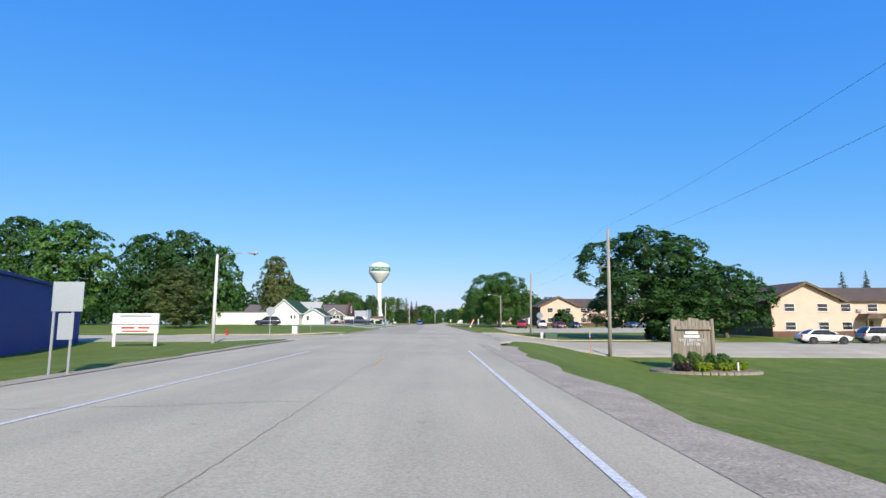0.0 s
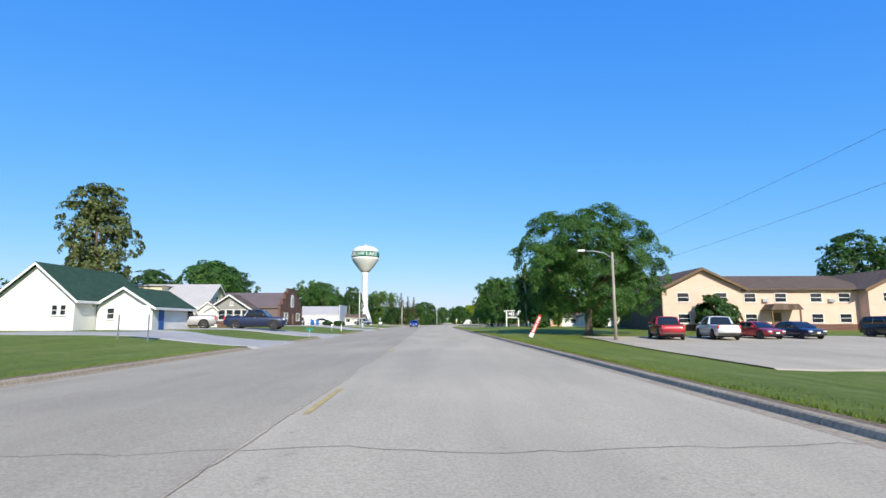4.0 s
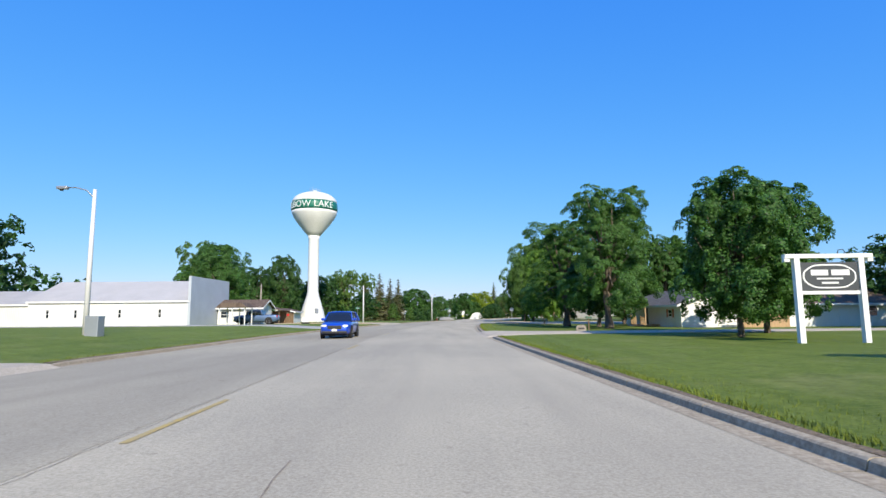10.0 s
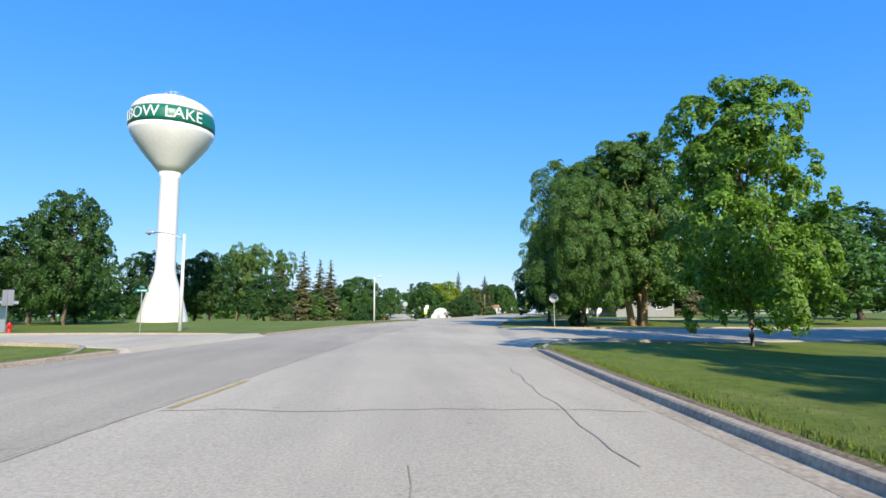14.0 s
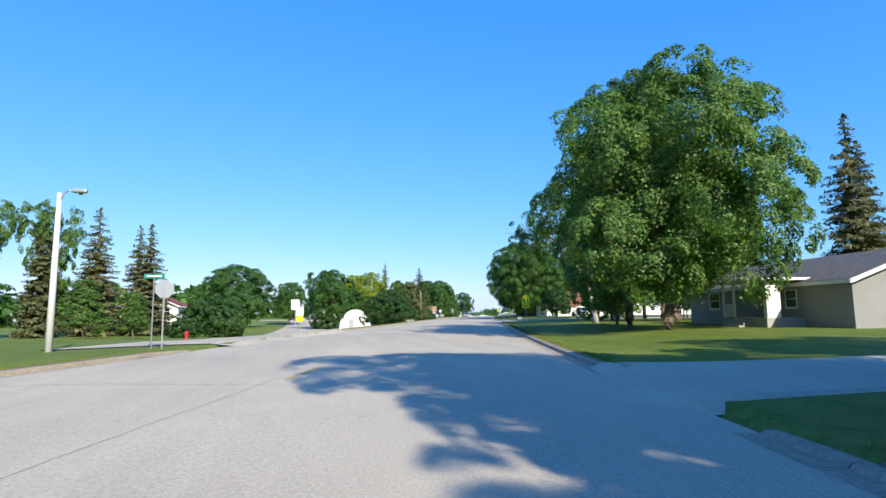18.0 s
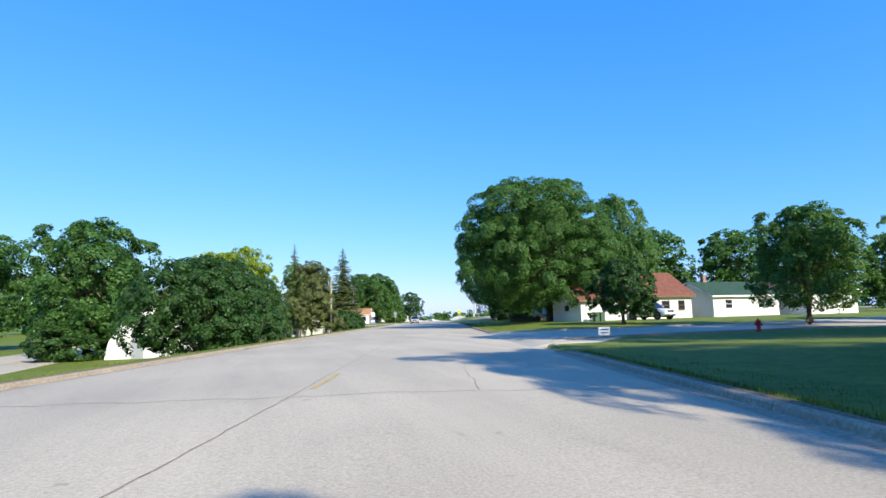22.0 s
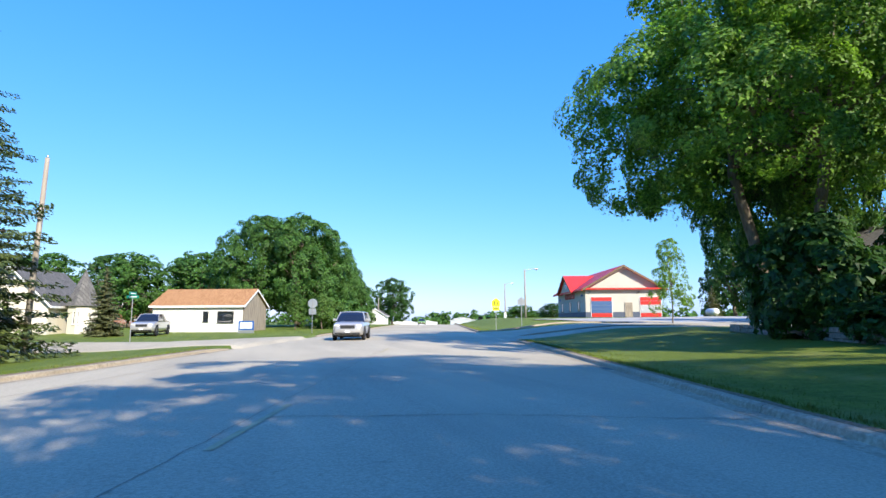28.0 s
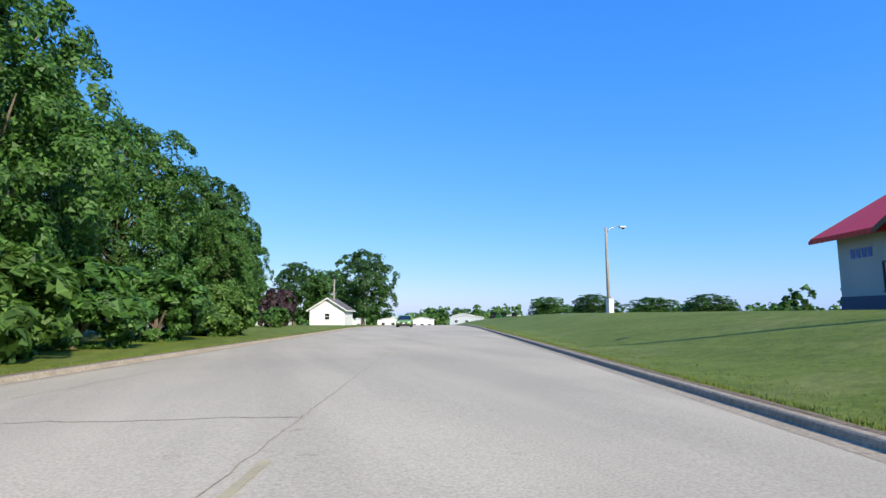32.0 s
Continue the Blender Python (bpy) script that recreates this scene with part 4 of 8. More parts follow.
def make_leaner(seed, mat, bark, leaves, leaf):
    """An old tree whose pale trunk bends towards its own -x, with bare limbs and thin foliage."""
    r = np.random.RandomState(seed)
    root = new("tree")
    lobes = [(-6.2, 0, 7.4, 1.3), (-5.2, 0.8, 9.0, 1.4), (-3.6, -0.6, 10.6, 1.5), (-2.2, 0.5, 11.6, 1.3), (-1.0, -0.6, 10.2, 1.6), (0.6, 0.6, 9.2, 1.6), (-4.2, 0.2, 7.4, 1.1),
             (-2.5, 1.0, 8.7, 1.3), (1.6, -0.5, 7.4, 1.4), (-0.6, 0.8, 6.6, 1.0), (0.9, 0.4, 5.2, 1.1), (-3.0, -1.0, 6.0, 0.9), (-6.6, -0.5, 8.6, 0.9)]
    where, out = crown_points(r, lobes, 190, leaves, 0.9, 0.1)
    crown = new("crown", leaf_mesh("crown", where, out, leaf * r.uniform(0.6, 1.2, len(where)), mat, r))
    crown.parent = root
    spine = [Vector(q) for q in ((0, 0, -0.25), (-0.05, 0, 0.6), (-0.3, 0, 2.2), (-0.55, 0.05, 3.6), (-1.2, 0, 4.8), (-1.9, 0, 5.9), (-2.7, 0.1, 6.6))]
    bm = tube(spine, [0.3, 0.24, 0.21, 0.2, 0.19, 0.16, 0.11], 10)
    tube([spine[3], (0.2, 0.2, 5.4), (0.6, 0.5, 7.4), (0.5, 0.5, 9.2)], [0.14, 0.11, 0.08, 0.03], 7, bm)
    for q in lobes:
        end = Vector(q[:3])
        start = spine[6] if q[0] < -1.5 else Vector((0.5, 0.4, 6.4))
        mid = start.lerp(end, 0.5) + Vector((r.uniform(-0.3, 0.3), r.uniform(-0.3, 0.3), r.uniform(-0.5, 0.1)))
        tube([start, mid, end], [0.085, 0.06, 0.025], 6, bm)
        for _ in range(5):
            tip = end + Vector(r.normal(size=3)) * q[3] * 0.55
            tube([mid.lerp(end, 0.6), tip], [0.025, 0.008], 4, bm)
    part("trunk", bm, bark, root, smooth=True)
    return root


def make_conifer(seed, mat, height=14.0, width=6.0, skirt=0.06, levels=26, ragged=0.2, fine=1.0):
    """A spruce: a straight trunk and tiers of drooping boughs with hanging needle sprays."""
    r = np.random.RandomState(seed)
    root = new("tree")
    where, out, sizes, limbs = [], [], [], bmesh.new()
    for k in range(levels):
        f = k / (levels - 1)
        z = height * (skirt + (1 - skirt) * f)
        reach = (width / 2) * (1 - f) ** 0.68 * (1.0 - ragged * r.uniform(0, 1)) + 0.1
        for b in range(max(6, int(13 * (1 - f) + 6))):
            a, own = r.uniform(0, 2 * math.pi), reach * r.uniform(0.66, 1.1)
            base = z + r.uniform(-0.5, 0.5) * height / levels
            if f < 0.8 and b % 3 == 0:
                tube([(0, 0, base), (math.cos(a) * own * 0.8, math.sin(a) * own * 0.8, base - 0.12 * own)], [0.03, 0.012], 4, limbs)
            steps = max(3, int(own / (0.13 * fine)))
            for j in range(steps):
                u = (j + 0.6) / steps
                for side in (-1, 1, 0) if fine == 1.0 else (-1, 1, 0, -0.6, 0.6):
                    spread = side * r.uniform(0.05, 0.3) * own * (1 - u * 0.7)
                    hang = r.uniform(0.0, 0.22) * (0.4 + 0.6 * (1 - f))
                    where.append((math.cos(a) * own * u - math.sin(a) * spread, math.sin(a) * own * u + math.cos(a) * spread, base - 0.3 * own * u + 0.16 * own * u * u - hang + r.uniform(-0.05, 0.05)))
                    out.append((math.cos(a) * 0.6 + r.normal() * 0.4, math.sin(a) * 0.6 + r.normal() * 0.4, 0.6))
                    sizes.append(fine * r.uniform(0.13, 0.27) * (0.55 + 0.45 * (1 - f)))
    crown = new("crown", leaf_mesh("crown", np.array(where), unit(np.array(out)), np.array(sizes), mat, r, 0.42))
    crown.parent = root
    tube([(0, 0, -0.2), (0, 0, height * 0.5), (0, 0, height * 0.98)], [0.26, 0.16, 0.03], 8, limbs)
    part("trunk", limbs, BARK, root, smooth=True)
    return root


def make_shrub(seed, mat, leaves=2600, leaf=0.13):
    """A dense rounded shrub 2 m across and 1.6 m high, on short stems."""
    r = np.random.RandomState(seed)
    root = new("shrub")
    lobes = [(math.cos(k * 2.4) * 0.5, math.sin(k * 2.4) * 0.5, 0.5 + 0.55 * r.uniform(0, 1), r.uniform(0.38, 0.55)) for k in range(9)] + [(0, 0, 1.05, 0.52), (0, 0, 0.5, 0.7)]
    where, out = crown_points(r, lobes, 170, leaves, 0.9)
    where[:, 2] = np.maximum(where[:, 2], 0.03)
    crown = new("foliage", leaf_mesh("foliage", where, out, leaf * r.uniform(0.6, 1.2, len(where)), mat, r))
    crown.parent = root
    bm = bmesh.new()
    tube([(0, 0, -0.1), (0.02, 0.03, 0.3), (0.0, 0.0, 0.9)], [0.06, 0.05, 0.02], 7, bm)
    for k in range(4):
        a = k * 1.57
        tube([(0, 0, 0.15), (math.cos(a) * 0.3, math.sin(a) * 0.3, 0.7)], [0.035, 0.02], 5, bm)
    part("stem", bm, BARK, root)
    return root


KINDS = {
    "maple": (lambda: make_tree(1, LEAF, BARK, "round", 46000, 0.105, 12, 11, 0.2, count=26), 12, 11),
    "maple_big": (lambda: make_tree(2, LEAF, BARK, "round", 290000, 0.09, 19, 21, 0.14, 0.6, forks=2, count=54, shift=(-2.6, -0.7)), 19, 21),
    "elm_wide": (lambda: make_tree(23, LEAF, BARK, "round", 170000, 0.072, 14, 15, 0.2, 0.4, 0.1, count=34), 14, 15),
    "elm": (lambda: make_tree(3, LEAF, BARK, "round", 48000, 0.112, 14, 13, 0.18, 0.4, count=28), 14, 13),
    "elm_dark": (lambda: make_tree(4, LEAF_DARK, BARK, "round", 24000, 0.14, 13, 11, 0.2, count=24), 13, 11),
    "ash": (lambda: make_tree(5, LEAF_ASH, BARK, "open", 26000, 0.12, 14, 11, 0.24, 0.3, 0.15), 14, 11),
    "cottonwood": (lambda: make_tree(6, LEAF_ASH, BARK_TAN, "round", 110000, 0.092, 16, 10, 0.16, 0.45, 0.05, forks=3, count=30), 16, 10),
    "willow": (lambda: make_tree(24, LEAF_BRIGHT, BARK, "round", 190000, 0.085, 20, 20, 0.44, 0.45, 0.25, forks=2, count=40), 20, 20),
    "ash_high": (lambda: make_tree(34, LEAF_ASH, BARK, "round", 100000, 0.085, 16, 12, 0.46, 0.34, forks=2, count=34), 16, 12),
    "ash_low": (lambda: make_tree(25, LEAF_ASH, BARK, "round", 60000, 0.12, 13.4, 10.5, 0.06, 0.3, count=20), 13.4, 10.5),
    "walnut": (lambda: make_tree(26, LEAF_ASH, BARK, "round", 150000, 0.078, 14, 13.5, 0.17, 0.36, 0.0, count=36), 14, 13.5),
    "thicket": (lambda: make_tree(27, LEAF_DARK, BARK, "dome", 60000, 0.085, 7, 11, 0.02, 0.25, count=34), 7, 11),
    "elm_open": (lambda: make_tree(28, LEAF, BARK, "open", 90000, 0.08, 15, 12, 0.22, 0.5, 0.12, count=28), 15, 12),
    "maple_bright": (lambda: make_tree(29, LEAF_BRIGHT, BARK, "round", 48000, 0.085, 10, 7, 0.1, 0.13, count=22), 10, 7),
    "slim": (lambda: make_tree(30, LEAF_BRIGHT, BARK, "tall", 10000, 0.08, 9, 6, 0.2, 0.09, 0.3), 9, 6),
    "pine_soft": (lambda: make_tree(31, NEEDLE_OLIVE, BARK, "dome", 60000, 0.085, 11, 9, 0.06, 0.2, 0.15, count=26), 11, 9),
    "maple_lawn": (lambda: make_tree(32, LEAF, BARK, "round", 70000, 0.085, 10, 9, 0.16, 0.2, count=24), 10, 9),
    "tall": (lambda: make_tree(7, LEAF, BARK, "round", 60000, 0.09, 15, 8, 0.14, 0.26, 0.05, count=22), 15, 8),
    "young": (lambda: make_tree(8, LEAF_ASH, BARK, "tall", 10000, 0.115, 9, 6, 0.16, 0.14), 9, 6),
    "low_dark": (lambda: make_tree(9, LEAF_DARK, BARK, "dome", 26000, 0.12, 8, 8, 0.2, 0.22), 8, 8),
    "sparse": (lambda: make_leaner(10, LEAF_ASH, BARK_PALE, 22000, 0.07), 12.5, 9),
    "golden": (lambda: make_tree(11, LEAF_YELLOW, BARK, "round", 34000, 0.11, 12, 9, 0.08, 0.2, count=26), 12, 9),
    "far": (lambda: make_tree(12, LEAF, BARK, "round", 11000, 0.21, 13, 11, 0.12, count=22), 13, 11),
    "far_dark": (lambda: make_tree(13, LEAF_DARK, BARK, "round", 11000, 0.21, 13, 12, 0.1, count=22), 13, 12),
    "spruce": (lambda: make_conifer(14, NEEDLE_BROWN, 14, 6), 14, 6),
    "spruce_blue": (lambda: make_conifer(15, NEEDLE_BLUE, 9, 5.5, 0.04, 24), 9, 5.5),
    "spruce_old": (lambda: make_conifer(16, NEEDLE_OLIVE, 18, 9, 0.04, 40, 0.3, 0.55), 18, 9),
    "pine": (lambda: make_tree(17, NEEDLE_OLIVE, BARK, "round", 22000, 0.14, 15, 9, 0.1, 0.3, count=24), 15, 9),
    "shrub": (lambda: make_shrub(18, LEAF, 4200, 0.085), 1.6, 2.0),
    "shrub_dark": (lambda: make_shrub(19, LEAF_DARK, 6000, 0.07), 1.6, 2.0),
    "shrub_ash": (lambda: make_shrub(20, LEAF_ASH, 6000, 0.07), 1.6, 2.0),
    "shrub_big": (lambda: make_shrub(21, LEAF_DARK, 11000, 0.045), 1.6, 2.0),
    "shrub_gold": (lambda: make_shrub(33, LEAF_YELLOW, 4200, 0.085), 1.6, 2.0),
    "plum": (lambda: make_shrub(22, LEAF_PURPLE, 5000, 0.08), 1.6, 2.0),
}
GROWN = {}


def plant(kind, x, y, height, width, label, turn=0.0, group="", sink=0.05):
    make, tall, wide = KINDS[kind]
    m = pose(x, y, ground_z(x, y) - sink, 0, 0, turn) @ Matrix.Diagonal((width / wide, width / wide, height / tall, 1))
    if kind not in GROWN:
        ob = GROWN[kind] = make()
        ob.matrix_basis = m
    else:
        first = GROWN[kind]
        ob = copy_thing(first, m @ Matrix.Diagonal(first.scale).inverted().to_4x4())
    return tagged(ob, label, "shrub" if "shrub" in kind or kind == "plum" else "tree", group)


def forest(name, spots, seed, mat, label, leaves=420, leaf=0.75):
    """Far woods: many crowns of coarse leaf clumps in one mesh."""
    r = np.random.RandomState(seed)
    where, out = [], []
    for x, y, tall, wide in spots:
        base = ground_z(x, y)
        lobes = [(x + math.cos(k * 2.4) * wide * 0.24, y + math.sin(k * 2.4) * wide * 0.24, base + tall * (0.25 + 0.11 * k), wide * 0.3) for k in range(6)]
        w, o = crown_points(r, lobes, 60, leaves, 0.85)
        where.append(w)
        out.append(o)
    where, out = np.concatenate(where), np.concatenate(out)
    ob = new(name, leaf_mesh(name, where, out, leaf * r.uniform(0.6, 1.3, len(where)), mat, r))
    return tagged(ob, label, "woods", kind="stuff")

# ---- buildings ----
TURNS = {"f": 0, "r": 90, "b": 180, "l": -90}


def face_matrix(face, w, d, u, z):
    m = Matrix.Rotation(radians(TURNS[face]), 4, "Z")
    return m @ Matrix.Translation((u, -(d if face in "fb" else w) / 2, z))


def add_window(root, m, w, h, frame=WHITE, mullion=True, label=""):
    bm = bmesh.new()
    t = 0.07
    for a in ((-w / 2, -0.05, 0, -w / 2 + t, 0.03, h), (w / 2 - t, -0.05, 0, w / 2, 0.03, h), (-w / 2 + t, -0.05, 0, w / 2 - t, 0.03, t), (-w / 2 + t, -0.05, h - t, w / 2 - t, 0.03, h)):
        box(*a, bm=bm)
    if mullion:
        box(-w / 2 + t, -0.035, h / 2 - 0.025, w / 2 - t, 0.03, h / 2 + 0.025, bm=bm)
    win = part("window", bm, frame, root, label)
    win.matrix_basis = m
    part("pane", box(-w / 2 + t, -0.012, t, w / 2 - t, 0.02, h - t), GLASS, win)
    part("sill", box(-w / 2 - 0.05, -0.1, -0.05, w / 2 + 0.05, 0.02, -0.002, 0.01), frame, win)
    return win


def add_door(root, m, w, h, mat=WHITE, knob=True, label=""):
    bm = box(-w / 2, -0.05, 0, w / 2, 0.03, h, 0.01)
    for a, b in ((0.12, 0.45), (0.55, 0.88)):
        box(-w * 0.36, -0.062, h * a, w * 0.36, -0.045, h * b, 0.008, bm)
    door = part("door", bm, mat, root, label)
    door.matrix_basis = m
    if knob:
        part("knob", lathe([(0.0, -0.03), (0.03, -0.02), (0.03, 0.02), (0.0, 0.03)], 10), STEEL, door).matrix_basis = pose(w * 0.38, -0.08, h * 0.48)
    return door


def add_garage_door(root, m, w, h, mat=WHITE, bands=None, label=""):
    door = part("garage_door", box(-w / 2 - 0.08, -0.04, 0, w / 2 + 0.08, 0.03, h + 0.08), mat if not bands else WHITE, root, label)
    door.matrix_basis = m
    rows = 5
    for k in range(rows):
        part("panel", box(-w / 2, -0.075, h * k / rows + 0.012, w / 2, -0.035, h * (k + 1) / rows - 0.012, 0.008), bands[k] if bands else mat, door)
    return door


def house(name, label, category, x, y, turn, w, d, wall_h, roof_h, wall, roof, windows=(), doors=(), garages=(), over=0.45, lift=0.0, base=None, trim=WHITE, gable=None, thick=0.14, group="", floor=None):
    """A building with its ridge along its own y: body, base, two roof slopes, fascias, openings."""
    z = floor if floor is not None else min(ground_z(x, y), ground_z(x + 3, y), ground_z(x - 3, y))
    root = thing(name, pose(x, y, z + lift, 0, 0, turn), label, category, group)
    outline = [(-w / 2, -0.6), (w / 2, -0.6), (w / 2, wall_h), (0, wall_h + roof_h - thick * 0.4), (-w / 2, wall_h)] if roof_h else [(-w / 2, -0.6), (w / 2, -0.6), (w / 2, wall_h), (-w / 2, wall_h)]
    part("wall", prism(outline, -d / 2, d / 2), wall, root)
    if base:
        part("base", box(-w / 2 - 0.03, -d / 2 - 0.03, -0.6, w / 2 + 0.03, d / 2 + 0.03, base[1]), base[0], root)
    if gable and roof_h:
        for s in (-1, 1):
            part("gable", prism([(-w / 2, wall_h), (w / 2, wall_h), (0, wall_h + roof_h - 0.06)], s * (d / 2 + 0.001), s * (d / 2 + 0.03)), gable, root)
    if roof_h:
        drop = roof_h / (w / 2)
        for s in (-1, 1):
            e = w / 2 + over
            slope = [(0, wall_h + roof_h), (s * e, wall_h - drop * over), (s * e, wall_h - drop * over + thick), (0, wall_h + roof_h + thick)]
            part("roof", prism(slope, -d / 2 - over, d / 2 + over), roof, root)
            part("fascia", box(min(s * e, s * (e + 0.03)), -d / 2 - over, wall_h - drop * over - 0.1, max(s * e, s * (e + 0.03)), d / 2 + over, wall_h - drop * over + thick * 0.8), trim, root)
            for end in (-1, 1):
                q = end * (d / 2 + over)
                rake = [(0, wall_h + roof_h - 0.12), (s * e, wall_h - drop * over - 0.12), (s * e, wall_h - drop * over + thick * 0.7), (0, wall_h + roof_h + thick * 0.7)]
                part("rake_board", prism(rake, min(q, q + end * 0.03), max(q, q + end * 0.03)), trim, root)
    else:
        part("roof", box(-w / 2 - 0.2, -d / 2 - 0.2, wall_h, w / 2 + 0.2, d / 2 + 0.2, wall_h + 0.18, 0.02), roof, root)
    for item in windows:
        face, u, sill, ww, hh = item[:5]
        add_window(root, face_matrix(face, w, d, u, sill), ww, hh, item[5] if len(item) > 5 else trim)
    for item in doors:
        add_door(root, face_matrix(item[0], w, d, item[1], item[2]), item[3], item[4], item[5] if len(item) > 5 else WHITE)
    for item in garages:
        add_garage_door(root, face_matrix(item[0], w, d, item[1], 0.02), item[2], item[3], item[4] if len(item) > 4 else WHITE, item[5] if len(item) > 5 else None)
    return root


def chimney(root, x, y, z0, z1, mat=BRICK_RED, s=0.5):
    ob = part("chimney", box(x - s / 2, y - s / 2, z0, x + s / 2, y + s / 2, z1), mat, root)
    part("cap", box(x - s / 2 - 0.05, y - s / 2 - 0.05, z1, x + s / 2 + 0.05, y + s / 2 + 0.05, z1 + 0.1, 0.01), CONCRETE, ob)


# ---- poles, signs, street furniture ----
def utility_pole(x, y, h, lean=0.0, turn=0.0, arm=False, group="power poles", label="weathered grey wooden power pole standing in the lawn"):
    root = thing("utility_pole", pose(x, y, ground_z(x, y), 0, lean, turn), label, "utility pole", group)
    part("pole", tube([(0, 0, -0.4), (0, 0, h * 0.5), (0, 0, h)], [0.16, 0.135, 0.105], 12), POLE_WOOD, root, smooth=True)
    if arm:
        part("crossarm", box(-1.0, -0.06, h - 0.55, 1.0, 0.06, h - 0.42, 0.01), POLE_WOOD, root)
        for u in (-0.9, 0.0, 0.9):
            part("insulator", lathe([(0.03, 0), (0.06, 0.05), (0.05, 0.12), (0.02, 0.16)], 8), STEEL, root).matrix_basis = pose(u, 0, h - 0.42 if u else h)
    else:
        part("insulator", lathe([(0.03, 0), (0.06, 0.05), (0.05, 0.12), (0.02, 0.16)], 8), STEEL, root).matrix_basis = pose(0.0, 0, h)
        part("bracket", box(-0.95, -0.03, h * 0.7, 0.0, 0.03, h * 0.7 + 0.05), POLE_WOOD, root)
    return root


def street_lamp(x, y, h, reach, turn=0.0, wood=False, group="street lamps"):
    """A pole with an upswept arm; reach is towards its own +x."""
    root = thing("street_lamp", pose(x, y, ground_z(x, y), 0, 0, turn), "pale street lamp pole with a curved arm over the road", "street lamp", group)
    part("pole", tube([(0, 0, -0.4), (0, 0, h * 0.5), (0, 0, h)], [0.15, 0.125, 0.09], 12), POLE_WOOD if wood else POLE_PALE, root, smooth=True)
    s = 1 if reach > 0 else -1
    part("arm", tube([(0, 0, h - 0.5), (reach * 0.3, 0, h - 0.05), (reach * 0.7, 0, h + 0.12), (reach, 0, h + 0.12)], [0.035] * 4, 8), STEEL, root, smooth=True)
    head = part("lamp_head", box(min(reach, reach + s * 0.6), -0.13, h + 0.02, max(reach, reach + s * 0.6), 0.13, h + 0.2, 0.05), STEEL, root)
    part("lens", lathe([(0.0, -0.1), (0.08, -0.07), (0.11, 0.0)], 12), GLASS, head).matrix_basis = pose(reach + s * 0.35, 0, h + 0.02)
    return root


def sign_post(x, y, h, shape, turn, face, back=SIGN_BACK, label="", post=STEEL, size=0.75, extra=None, name="road_sign", group=""):
    """A sheet-metal sign on a post; its face looks along its own -y."""
    root = thing(name, pose(x, y, ground_z(x, y), 0, 0, turn), label, "sign", group)
    part("post", box(-0.03, -0.02, -0.3, 0.03, 0.02, h, 0.005), post, root)
    s = size / 2
    outline = {
        "stop": [(s * math.cos(math.pi / 8 + k * math.pi / 4) * 1.08, s * math.sin(math.pi / 8 + k * math.pi / 4) * 1.08) for k in range(8)],
        "box": [(-s * 0.8, -s), (s * 0.8, -s), (s * 0.8, s), (-s * 0.8, s)],
        "wide": [(-s * 1.5, -s * 0.4), (s * 1.5, -s * 0.4), (s * 1.5, s * 0.4), (-s * 1.5, s * 0.4)],
        "school": [(-s, -s), (s, -s), (s, s * 0.35), (0, s * 1.15), (-s, s * 0.35)],
    }[shape]
    zc = h - s
    plate = part("plate", prism([(a, zc + b) for a, b in outline], -0.035, -0.026), back, root)
    part("face", prism([(a * 0.98, zc + b * 0.98) for a, b in outline], -0.039, -0.0351), face, plate)
    if extra:
        extra(root, zc, s)
    return root


def street_name(x, y, h, turn, label="green street name blade on a thin post"):
    root = thing("street_sign", pose(x, y, ground_z(x, y), 0, 0, turn), label, "sign", "street name signs")
    part("post", tube([(0, 0, -0.3), (0, 0, h)], [0.03, 0.03], 8), STEEL, root)
    for k, a in enumerate((0, 90)):
        blade = part("blade", box(-0.4, -0.008, 0, 0.4, 0.008, 0.2), SIGN_GREEN, root)
        blade.matrix_basis = pose(0, 0, h + k * 0.22, 0, 0, a)
        for s in (-1, 1):
            part("lettering_bar", box(-0.28, min(s * 0.009, s * 0.013), 0.07, 0.28, max(s * 0.009, s * 0.013), 0.13), WHITE, blade)
    return root


def hydrant(x, y):
    root = thing("fire_hydrant", on_ground(x, y), "red fire hydrant standing in the lawn", "fire hydrant")
    part("barrel", lathe([(0.16, -0.1), (0.16, 0.06), (0.11, 0.08), (0.11, 0.5), (0.15, 0.52), (0.15, 0.56), (0.1, 0.66), (0.03, 0.72), (0.03, 0.77)], 16), RED, root, smooth=True)
    for a in (0, 90, 180):
        part("nozzle", lathe([(0.06, 0), (0.06, 0.09), (0.075, 0.1), (0.075, 0.14)], 12), RED, root).matrix_basis = pose(0, 0, 0.42, 90, 0, a) @ Matrix.Translation((0, 0, 0.08))


def utility_box(x, y, w, d, h, mat, label, turn=0.0):
    root = thing("utility_box", on_ground(x, y, turn), label, "utility box")
    part("cabinet", box(-w / 2, -d / 2, -0.05, w / 2, d / 2, h, 0.03), mat, root)
    part("lid", box(-w / 2 - 0.02, -d / 2 - 0.02, h + 0.002, w / 2 + 0.02, d / 2 + 0.02, h + 0.05, 0.015), mat, root)
    return root


def mailbox(x, y, turn=0.0, post=WHITE, body=DARK):
    root = thing("mailbox", on_ground(x, y, turn), "dark mailbox on a post by the drive", "mailbox", "mailboxes")
    part("post", box(-0.05, -0.05, -0.2, 0.05, 0.05, 1.0, 0.008), post, root)
    bm = prism([(-0.1, 0), (0.1, 0), (0.1, 0.12), (0.07, 0.19), (0, 0.22), (-0.07, 0.19), (-0.1, 0.12)], -0.26, 0.26)
    part("box", bm, body, root).matrix_basis = pose(0, 0, 1.0)
    part("flag", box(0.105, -0.1, 1.08, 0.115, -0.06, 1.3), RED, root)


